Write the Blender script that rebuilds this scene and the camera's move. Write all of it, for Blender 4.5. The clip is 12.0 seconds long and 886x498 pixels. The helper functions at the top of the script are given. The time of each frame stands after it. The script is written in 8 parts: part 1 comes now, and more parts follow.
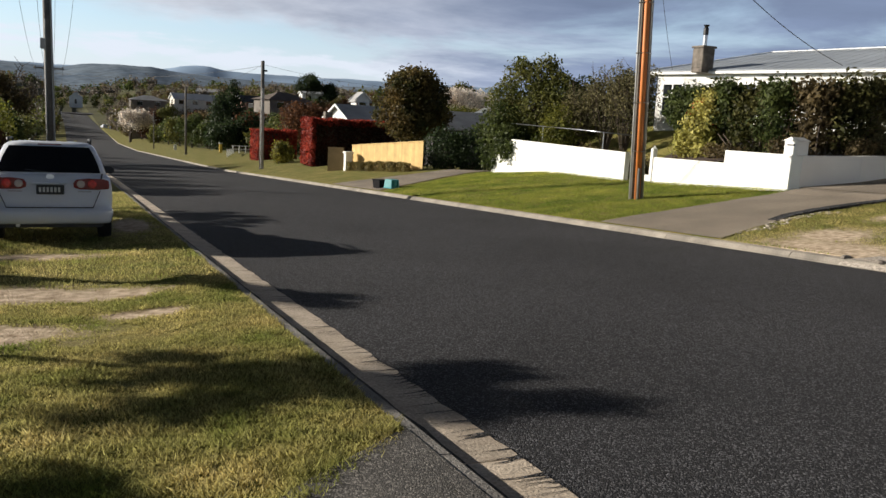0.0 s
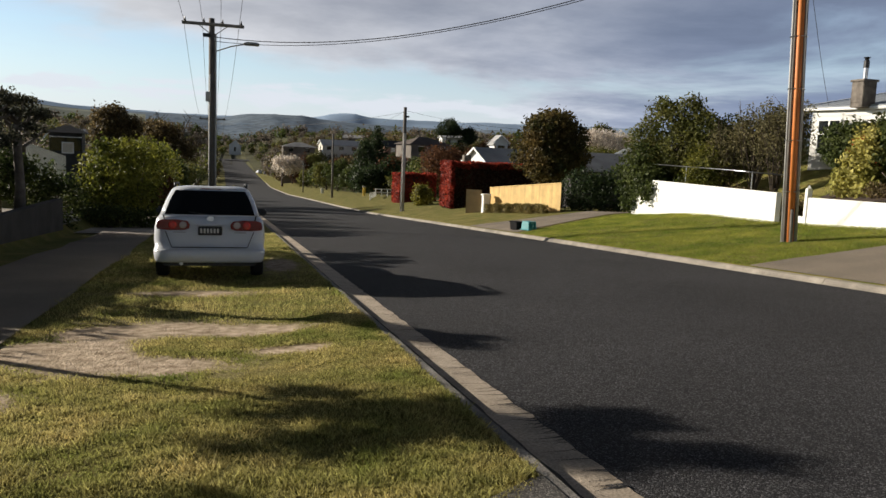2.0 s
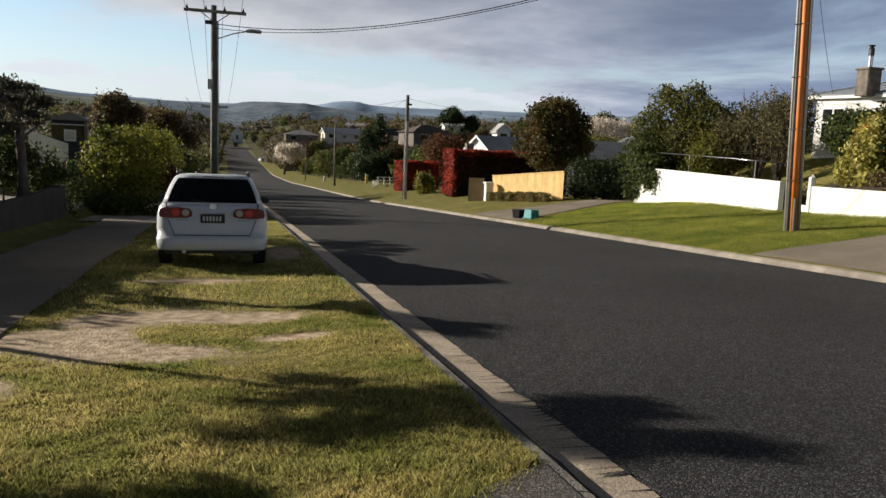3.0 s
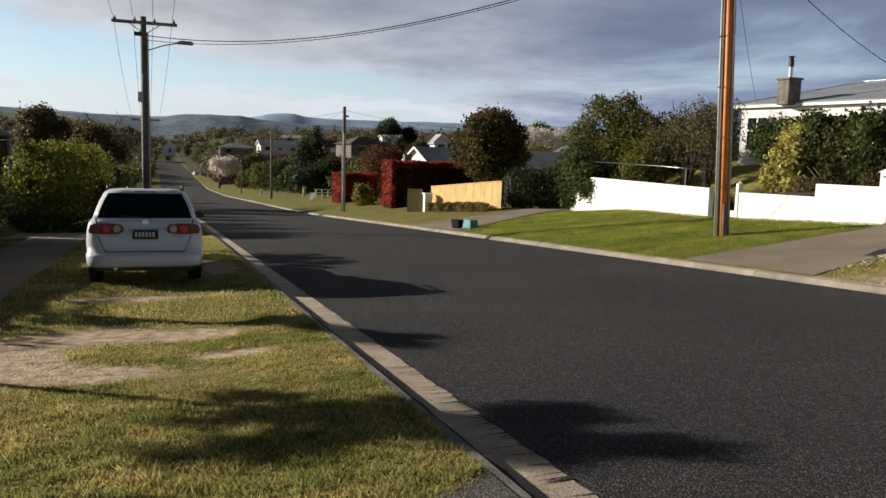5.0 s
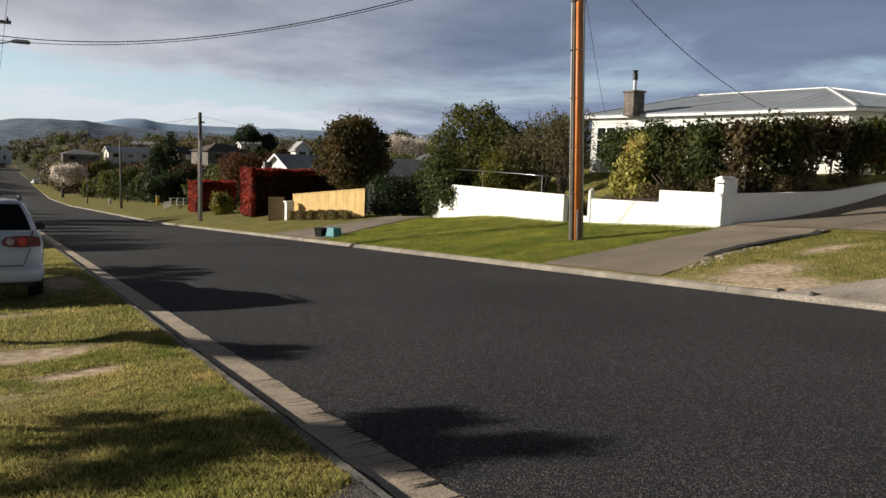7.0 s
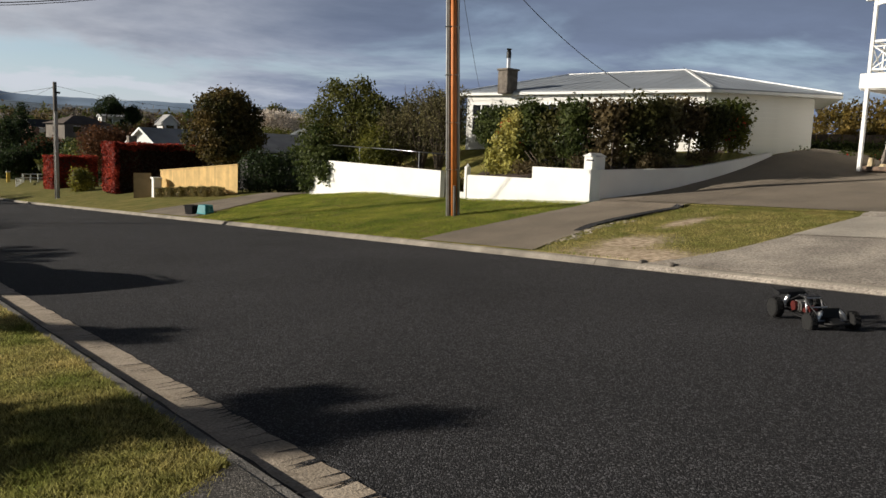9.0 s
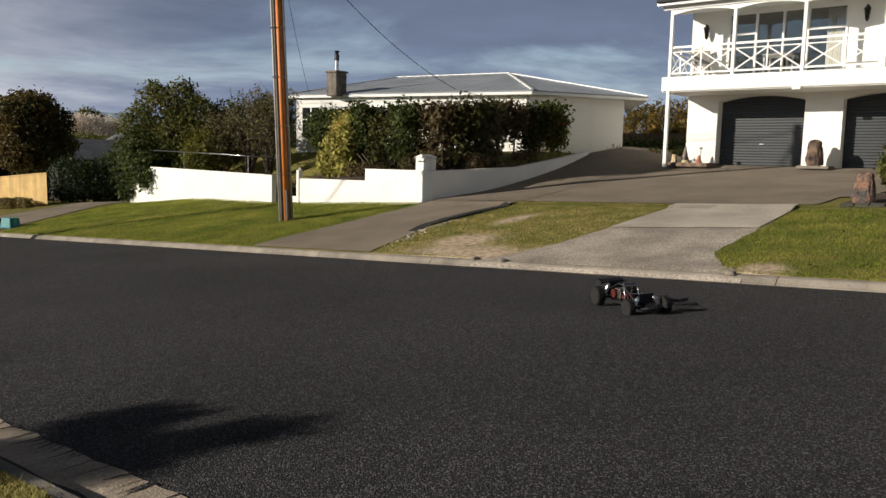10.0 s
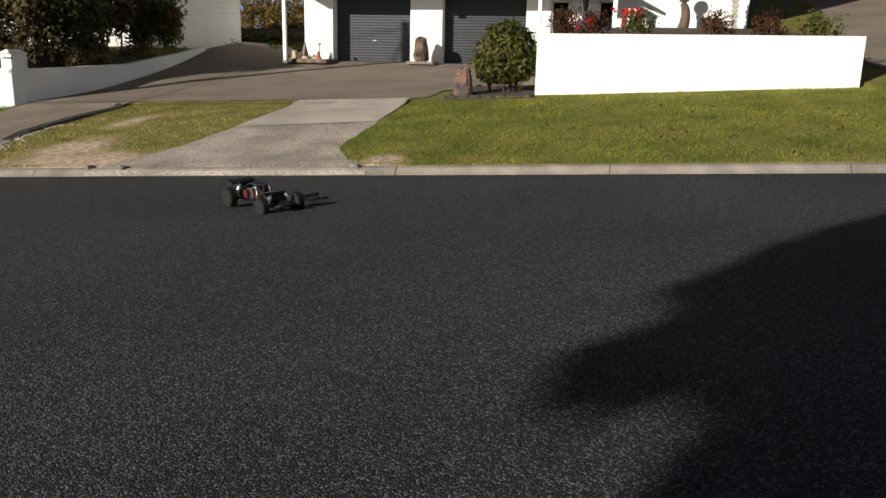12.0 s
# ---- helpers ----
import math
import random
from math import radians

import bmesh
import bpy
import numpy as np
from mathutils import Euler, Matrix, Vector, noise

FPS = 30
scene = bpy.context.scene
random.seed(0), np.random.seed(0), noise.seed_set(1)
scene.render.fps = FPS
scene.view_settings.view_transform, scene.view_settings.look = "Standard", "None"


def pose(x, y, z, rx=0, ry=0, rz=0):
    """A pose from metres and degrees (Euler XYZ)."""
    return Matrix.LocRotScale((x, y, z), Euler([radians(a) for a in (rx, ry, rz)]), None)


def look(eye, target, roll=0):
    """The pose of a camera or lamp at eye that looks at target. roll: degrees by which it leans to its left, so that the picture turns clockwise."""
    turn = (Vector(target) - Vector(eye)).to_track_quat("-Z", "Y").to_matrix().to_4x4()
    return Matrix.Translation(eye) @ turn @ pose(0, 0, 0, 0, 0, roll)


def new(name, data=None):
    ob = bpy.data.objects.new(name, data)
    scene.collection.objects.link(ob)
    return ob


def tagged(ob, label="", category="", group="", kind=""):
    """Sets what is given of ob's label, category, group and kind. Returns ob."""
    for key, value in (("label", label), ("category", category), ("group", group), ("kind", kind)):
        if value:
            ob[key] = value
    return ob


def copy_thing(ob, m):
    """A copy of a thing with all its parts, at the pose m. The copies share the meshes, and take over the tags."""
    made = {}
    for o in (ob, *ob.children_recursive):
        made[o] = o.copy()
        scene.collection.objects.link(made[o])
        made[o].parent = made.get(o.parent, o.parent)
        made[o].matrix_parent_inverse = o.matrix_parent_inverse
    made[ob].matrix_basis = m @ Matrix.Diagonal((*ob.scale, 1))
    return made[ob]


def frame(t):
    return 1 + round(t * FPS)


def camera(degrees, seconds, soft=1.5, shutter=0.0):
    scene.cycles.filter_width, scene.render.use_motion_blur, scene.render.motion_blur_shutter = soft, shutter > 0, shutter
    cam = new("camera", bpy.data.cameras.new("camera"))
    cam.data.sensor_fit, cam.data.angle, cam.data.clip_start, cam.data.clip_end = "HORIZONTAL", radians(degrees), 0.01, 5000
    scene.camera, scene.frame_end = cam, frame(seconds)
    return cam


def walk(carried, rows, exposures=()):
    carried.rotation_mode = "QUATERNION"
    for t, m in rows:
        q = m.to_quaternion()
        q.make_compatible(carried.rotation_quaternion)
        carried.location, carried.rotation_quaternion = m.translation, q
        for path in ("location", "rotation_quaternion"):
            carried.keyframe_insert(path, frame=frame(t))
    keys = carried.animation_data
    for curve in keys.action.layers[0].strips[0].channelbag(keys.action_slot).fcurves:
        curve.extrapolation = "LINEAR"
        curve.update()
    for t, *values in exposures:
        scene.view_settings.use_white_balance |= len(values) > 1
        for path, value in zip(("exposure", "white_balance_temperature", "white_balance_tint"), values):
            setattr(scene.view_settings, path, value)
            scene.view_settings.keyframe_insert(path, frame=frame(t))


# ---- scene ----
# ---- camera ----
EYE = (0.0, 0.0, 1.42)
cam = camera(59.28, 12.0)
# seconds, heading to the right of the road's line, tilt, lean
TURNS = [
    (0.0, 25.82, -9.37, 3.30),
    (0.5, 18.65, -7.95, 3.24),
    (1.0, 16.70, -7.05, 2.36),
    (1.5, 16.11, -6.97, 1.92),
    (2.0, 15.54, -6.81, 2.46),
    (2.5, 15.11, -7.03, 2.47),
    (3.0, 15.40, -7.68, 2.54),
    (3.5, 16.43, -7.82, 2.66),
    (3.7, 17.31, -7.62, 2.64),
    (5.5, 21.74, -6.35, 1.80),
    (6.0, 25.10, -5.94, 1.92),
    (6.5, 27.48, -5.78, 1.93),
    (8.5, 36.79, -6.74, 2.22),
    (9.0, 38.89, -7.23, 2.29),
    (9.5, 43.35, -7.49, 2.04),
    (10.0, 50.98, -6.68, 1.33),
    (10.5, 63.27, -5.78, 0.71),
    (11.0, 69.89, -6.26, 1.20),
    (11.5, 75.46, -9.80, 1.58),
    (12.0, 78.04, -13.47, 1.26),
]


def turn(t, az, el, roll):
    a, e = radians(az), radians(el)
    aim = (EYE[0] + math.sin(a) * math.cos(e), EYE[1] + math.cos(a) * math.cos(e), EYE[2] + math.sin(e))
    return t, look(EYE, aim, roll)


walk(cam, [turn(*r) for r in TURNS], exposures=[
    (0.0, 0.58, 6300, 10), (0.5, 0.70, 6400, 10), (1.0, 0.42, 6500, 10), (2.0, 0.48, 6500, 10), (3.5, 0.46, 6500, 10), (6.5, 0.42, 6500, 10), (8.5, 0.22, 6450, 10),
    (9.5, 0.16, 6450, 10), (10.5, 0.08, 6550, 12), (11.0, -0.22, 6400, 14), (11.5, -0.28, 6200, 16), (12.0, 0.26, 6300, 12)])

# ---- world and sun ----
SUN_EL = radians(17.0)
SUN_TO = Vector((-0.809 * math.cos(SUN_EL), 0.588 * math.cos(SUN_EL), math.sin(SUN_EL)))
sun = new("sun", bpy.data.lights.new("sun", "SUN"))
sun.data.energy, sun.data.angle, sun.data.color = 5.0, radians(0.55), (1.0, 0.91, 0.78)
sun.matrix_world = look(SUN_TO * 50, (0, 0, 0))

world = bpy.data.worlds.new("sky")
scene.world = world
world.use_nodes = True
wn, wl = world.node_tree.nodes, world.node_tree.links
wn.clear()


def wnode(kind, **kw):
    n = wn.new(kind)
    for k, v in kw.items():
        n.inputs[k].default_value = v
    return n


w_out, w_bg = wn.new("ShaderNodeOutputWorld"), wn.new("ShaderNodeBackground")
w_sky = wn.new("ShaderNodeTexSky")
w_sky.sky_type, w_sky.sun_disc = "NISHITA", False
w_sky.sun_elevation, w_sky.sun_rotation = SUN_EL, math.atan2(SUN_TO.x, SUN_TO.y)
w_sky.air_density, w_sky.dust_density, w_sky.ozone_density = 1.0, 0.1, 2.0
w_bg.inputs["Strength"].default_value = 0.10
w_co, w_sep = wn.new("ShaderNodeTexCoord"), wn.new("ShaderNodeSeparateXYZ")
wl.new(w_co.outputs["Generated"], w_sep.inputs[0])


def wmath(op, a, b=0.0, c=0.0):
    n = wn.new("ShaderNodeMath")
    n.operation = op
    for i, v in enumerate((a, b, c)):
        if isinstance(v, (int, float)):
            n.inputs[i].default_value = v
        else:
            wl.new(v, n.inputs[i])
    return n.outputs[0]


# a cloud deck: the direction is cast on to a flat layer overhead
w_up = wmath("MAXIMUM", w_sep.outputs["Z"], 0.0)
w_den = wmath("ADD", w_up, 0.10)
w_vec = wn.new("ShaderNodeCombineXYZ")
wl.new(wmath("DIVIDE", w_sep.outputs["X"], w_den), w_vec.inputs[0])
wl.new(wmath("DIVIDE", w_sep.outputs["Y"], w_den), w_vec.inputs[1])
w_n1 = wnode("ShaderNodeTexNoise", Scale=0.38, Detail=8.0, Roughness=0.58, Distortion=0.4)
w_n2 = wnode("ShaderNodeTexNoise", Scale=1.1, Detail=7.0, Roughness=0.6, Distortion=0.2)
for n in (w_n1, w_n2):
    wl.new(w_vec.outputs[0], n.inputs["Vector"])
# a sheet whose lower edge slants down away from the sun
w_over = wmath("ADD", w_up, wmath("MULTIPLY_ADD", w_sep.outputs["X"], 0.17, -0.108))
w_cov = wmath("ADD", wmath("MINIMUM", wmath("MULTIPLY", w_over, 7.0), wmath("ADD", wmath("MULTIPLY_ADD", w_sep.outputs["X"], -0.5, 0.75), wmath("MULTIPLY", wmath("MAXIMUM", wmath("ADD", w_up, -0.36), 0.0), 0.6))), wmath("MULTIPLY_ADD", w_n1.outputs["Fac"], 2.3, -1.15))
w_ramp = wn.new("ShaderNodeMapRange")
w_ramp.interpolation_type = "SMOOTHSTEP"
w_ramp.inputs[1].default_value, w_ramp.inputs[2].default_value = -0.05, 0.32
wl.new(w_cov, w_ramp.inputs[0])
# sunward cloud is pale, cloud away from the sun slate
w_sun = wmath("MULTIPLY_ADD", w_sep.outputs["X"], -0.809, wmath("MULTIPLY", w_sep.outputs["Y"], 0.588))
w_lit = wn.new("ShaderNodeMapRange")
w_lit.interpolation_type = "SMOOTHSTEP"
w_lit.inputs[1].default_value, w_lit.inputs[2].default_value = -0.08, 0.80
wl.new(wmath("ADD", w_sun, wmath("MULTIPLY_ADD", w_n2.outputs["Fac"], 0.5, -0.25)), w_lit.inputs[0])
w_tone = wn.new("ShaderNodeMixRGB")
w_tone.inputs[1].default_value, w_tone.inputs[2].default_value = (1.80, 2.26, 3.32, 1), (4.9, 5.05, 5.5, 1)
wl.new(w_lit.outputs[0], w_tone.inputs[0])
# its thin edge is brighter where the sun is behind it
w_edge = wn.new("ShaderNodeMapRange")
w_edge.inputs[1].default_value, w_edge.inputs[2].default_value, w_edge.inputs[3].default_value, w_edge.inputs[4].default_value = 0.05, 0.75, 0.85, 0.0
wl.new(w_cov, w_edge.inputs[0])
w_white = wn.new("ShaderNodeMixRGB")
w_white.inputs[2].default_value = (6.2, 6.3, 6.5, 1)
wl.new(wmath("MULTIPLY", w_edge.outputs[0], w_lit.outputs[0]), w_white.inputs[0])
wl.new(w_tone.outputs[0], w_white.inputs[1])
# cloud is dimmed towards the unseen zenith to hold down the fill light
w_dim = wn.new("ShaderNodeVectorMath")
w_dim.operation = "SCALE"
wl.new(w_white.outputs[0], w_dim.inputs[0])
wl.new(wmath("MULTIPLY", wmath("MAXIMUM", wmath("MULTIPLY_ADD", w_up, -1.95, 1.105), 0.08), wmath("MULTIPLY_ADD", w_n2.outputs["Fac"], 0.7, 0.65)), w_dim.inputs["Scale"])
w_haze = wn.new("ShaderNodeMixRGB")
w_haze.inputs[2].default_value = (4.5, 4.85, 6.2, 1)
wl.new(w_sky.outputs[0], w_haze.inputs[1])
w_hz = wmath("POWER", wmath("MAXIMUM", wmath("MULTIPLY_ADD", w_up, -5.0, 1.0), 0.0), 1.6)
wl.new(wmath("MAXIMUM", wmath("MULTIPLY", w_hz, 0.9), wmath("MULTIPLY", w_n2.outputs["Fac"], 0.6)), w_haze.inputs[0])
# low heaps of white cloud along the horizon
w_puffv = wn.new("ShaderNodeCombineXYZ")
wl.new(wmath("MULTIPLY", w_sep.outputs["X"], 9.0), w_puffv.inputs[0])
wl.new(wmath("MULTIPLY", w_sep.outputs["Y"], 5.0), w_puffv.inputs[1])
wl.new(wmath("MULTIPLY", w_sep.outputs["Z"], 42.0), w_puffv.inputs[2])
w_n3 = wnode("ShaderNodeTexNoise", Scale=1.0, Detail=7.0, Roughness=0.6)
wl.new(w_puffv.outputs[0], w_n3.inputs["Vector"])
w_low = wmath("MULTIPLY_ADD", wmath("ABSOLUTE", wmath("ADD", w_up, -0.062)), -13.0, 0.30)
w_puff = wn.new("ShaderNodeMapRange")
w_puff.interpolation_type = "SMOOTHSTEP"
w_puff.inputs[1].default_value, w_puff.inputs[2].default_value = 0.63, 0.78
wl.new(wmath("ADD", w_n3.outputs["Fac"], w_low), w_puff.inputs[0])
w_heap = wn.new("ShaderNodeMixRGB")
w_heap.inputs[2].default_value = (5.5, 5.75, 6.3, 1)
wl.new(wmath("MULTIPLY", w_puff.outputs[0], 0.8), w_heap.inputs[0])
wl.new(w_haze.outputs[0], w_heap.inputs[1])
w_mix = wn.new("ShaderNodeMixRGB")
wl.new(w_ramp.outputs[0], w_mix.inputs[0])
wl.new(w_heap.outputs[0], w_mix.inputs[1])
wl.new(w_dim.outputs[0], w_mix.inputs[2])
wl.new(w_mix.outputs[0], w_bg.inputs["Color"])
wl.new(w_bg.outputs[0], w_out.inputs[0])


# ---- materials ----
def material(name, base, rough=0.7, vary=0.12, scale=3.0, bump=0.0, bump_scale=60.0, metal=0.0, other=None, mix=0.5, spec=0.5,
             per_object=0.0, per_island=0.0, fine=0.0, fine_scale=200.0, through_light=0.0):
    """A surface of one colour that drifts towards `other`, with a fine relief."""
    m = bpy.data.materials.new(name)
    m.use_nodes = True
    nt = m.node_tree
    n, l = nt.nodes, nt.links
    b = n["Principled BSDF"]
    b.inputs["Roughness"].default_value, b.inputs["Metallic"].default_value = rough, metal
    b.inputs["Specular IOR Level"].default_value = spec
    co = n.new("ShaderNodeTexCoord")
    noise_a = n.new("ShaderNodeTexNoise")
    noise_a.inputs["Scale"].default_value, noise_a.inputs["Detail"].default_value = scale, 6.0
    l.new(co.outputs["Object"], noise_a.inputs["Vector"])
    ramp = n.new("ShaderNodeValToRGB")
    ramp.color_ramp.elements[0].position, ramp.color_ramp.elements[1].position = 0.5 - mix * 0.4, 0.5 + mix * 0.4
    dark = tuple(c * (1 - vary) for c in base)
    ramp.color_ramp.elements[0].color = (*dark, 1)
    ramp.color_ramp.elements[1].color = (*(other or tuple(min(1, c * (1 + vary)) for c in base)), 1)
    l.new(noise_a.outputs["Fac"], ramp.inputs[0])
    col = ramp.outputs[0]
    if fine:
        nf = n.new("ShaderNodeTexNoise")
        nf.inputs["Scale"].default_value, nf.inputs["Detail"].default_value = fine_scale, 3.0
        l.new(co.outputs["Object"], nf.inputs["Vector"])
        mr = n.new("ShaderNodeMapRange")
        mr.inputs[1].default_value, mr.inputs[2].default_value = 0.3, 0.7
        mr.inputs[3].default_value, mr.inputs[4].default_value = 1 - fine, 1 + fine
        l.new(nf.outputs["Fac"], mr.inputs[0])
        mu = n.new("ShaderNodeVectorMath")
        mu.operation = "SCALE"
        l.new(col, mu.inputs[0]), l.new(mr.outputs[0], mu.inputs["Scale"])
        col = mu.outputs[0]
    if per_object or per_island:
        src = n.new("ShaderNodeObjectInfo").outputs["Random"] if per_object else n.new("ShaderNodeNewGeometry").outputs["Random Per Island"]
        amt = per_object or per_island
        mr = n.new("ShaderNodeMapRange")
        mr.inputs[3].default_value, mr.inputs[4].default_value = 1 - amt, 1 + amt
        l.new(src, mr.inputs[0])
        mu = n.new("ShaderNodeVectorMath")
        mu.operation = "SCALE"
        l.new(col, mu.inputs[0]), l.new(mr.outputs[0], mu.inputs["Scale"])
        col = mu.outputs[0]
    l.new(col, b.inputs["Base Color"])
    if bump:
        nb = n.new("ShaderNodeTexNoise")
        nb.inputs["Scale"].default_value, nb.inputs["Detail"].default_value = bump_scale, 4.0
        l.new(co.outputs["Object"], nb.inputs["Vector"])
        bp = n.new("ShaderNodeBump")
        bp.inputs["Strength"].default_value, bp.inputs["Distance"].default_value = bump, 0.02
        l.new(nb.outputs["Fac"], bp.inputs["Height"])
        l.new(bp.outputs[0], b.inputs["Normal"])
    if through_light:
        tr = n.new("ShaderNodeBsdfTranslucent")
        l.new(col, tr.inputs["Color"])
        mx = n.new("ShaderNodeMixShader")
        mx.inputs[0].default_value = through_light
        l.new(b.outputs[0], mx.inputs[1]), l.new(tr.outputs[0], mx.inputs[2])
        l.new(mx.outputs[0], n["Material Output"].inputs["Surface"])
    return m


def leaf(name, base, other=None, vary=0.35):
    return material(name, base, 0.58, vary, 0.9, other=other, per_island=0.5, through_light=0.42, spec=0.2)


ASPHALT = material("chip_seal", (0.0475, 0.0470, 0.0495), 0.88, 0.16, 0.35, 0.0, 150.0, spec=0.16)


def chips(m, scale, lo, hi, amount=1.0):
    """Stone chips: every cell of a fine mosaic gets its own tone and a rounded top."""
    n, l = m.node_tree.nodes, m.node_tree.links
    b = n["Principled BSDF"]
    co = n.new("ShaderNodeTexCoord")
    v = n.new("ShaderNodeTexVoronoi")
    v.inputs["Scale"].default_value = scale
    l.new(co.outputs["Object"], v.inputs["Vector"])
    hue = n.new("ShaderNodeSeparateColor")
    l.new(v.outputs["Color"], hue.inputs[0])
    pw = n.new("ShaderNodeMath")
    pw.operation = "POWER"
    l.new(hue.outputs[0], pw.inputs[0])
    pw.inputs[1].default_value = 4.5
    mr = n.new("ShaderNodeMapRange")
    mr.inputs[3].default_value, mr.inputs[4].default_value = lo, hi
    l.new(pw.outputs[0], mr.inputs[0])
    sc = n.new("ShaderNodeVectorMath")
    sc.operation = "SCALE"
    l.new(b.inputs["Base Color"].links[0].from_socket, sc.inputs[0])
    l.new(mr.outputs[0], sc.inputs["Scale"])
    l.new(sc.outputs[0], b.inputs["Base Color"])
    bp = n.new("ShaderNodeBump")
    bp.inputs["Strength"].default_value, bp.inputs["Distance"].default_value = amount, 0.008
    bp.invert = True
    l.new(v.outputs["Distance"], bp.inputs["Height"])
    l.new(bp.outputs[0], b.inputs["Normal"])
    return m


chips(ASPHALT, 112.0, 0.48, 3.4, 0.7)
DRIVE = material("old_asphalt", (0.220, 0.181, 0.137), 0.9, 0.22, 0.6, 0.5, 120.0, fine=0.35, fine_scale=80.0)
APRON = material("gravelly_asphalt", (0.100, 0.092, 0.082), 0.9, 0.2, 2.0)
chips(APRON, 125.0, 0.55, 2.6, 0.45)
CONCRETE = material("worn_concrete", (0.375, 0.33, 0.28), 0.9, 0.32, 1.1, 0.7, 45.0, fine=0.42, fine_scale=26.0)
KERB = material("kerb_concrete", (0.27, 0.24, 0.20), 0.9, 0.3, 2.2, 0.6, 70.0, fine=0.3, fine_scale=90.0, per_object=0.12)
# kerb concrete with its base darkened to deepen the shade on the face
KERBDARK = material("shade_darkened_kerb", (0.22, 0.205, 0.185), 0.9, 0.35, 2.6, 0.6, 70.0, fine=0.35, fine_scale=80.0, per_object=0.1)
GUTTER = material("worn_gutter", (0.50, 0.405, 0.300), 0.9, 0.3, 3.0, 0.3, 70.0, other=(0.63, 0.53, 0.415), mix=0.7, fine=0.3, fine_scale=60.0, per_object=0.1)
# near-black, so that the silt also stands in for the kerb's shade
SILT_SHADE = material("gutter_silt", (0.050, 0.043, 0.036), 0.95, 0.4, 6.0, 0.6, 60.0)
GRASS = material("lawn", (0.125, 0.162, 0.032), 0.95, 0.30, 1.3, 0.9, 35.0, other=(0.27, 0.215, 0.075), mix=0.7, fine=0.4, fine_scale=45.0, spec=0.1)
BLADE = material("grass_blade", (0.275, 0.355, 0.068), 0.7, 0.40, 1.7, other=(0.60, 0.49, 0.21), mix=0.65, per_island=0.65, through_light=0.5, spec=0.15)
LAWN = material("lawn_blade", (0.195, 0.330, 0.038), 0.7, 0.45, 1.0, other=(0.41, 0.41, 0.08), mix=0.6, per_island=0.5, through_light=0.5, spec=0.15)
GARDEN = material("garden_ground", (0.050, 0.055, 0.022), 0.95, 0.4, 0.05, 0.6, 0.5, other=(0.11, 0.105, 0.045), mix=0.6, fine=0.4, fine_scale=0.8, spec=0.1)


# where the turf is worn down to bare earth: centre and reach of each patch
WORN = [(-1.10, 7.95, 0.66, 0.60), (-0.50, 8.10, 0.84, 0.50), (0.15, 7.95, 0.76, 0.38), (-1.60, 7.05, 0.52, 0.70), (-1.12, 7.0, 0.42, 0.90), (-1.05, 6.60, 0.58, 0.55), (-0.55, 6.42, 0.68, 0.42), (0.55, 6.9, 0.45, 0.22), (-1.75, 5.4, 0.5, 0.4), (-0.5, 11.0, 0.9, 0.30), (0.95, 14.8, 0.40, 1.6),
        (11.3, 8.6, 0.7, 1.5), (12.3, 9.4, 0.8, 0.7), (11.15, 3.3, 0.4, 0.35), (14.8, 9.9, 0.8, 0.3)]


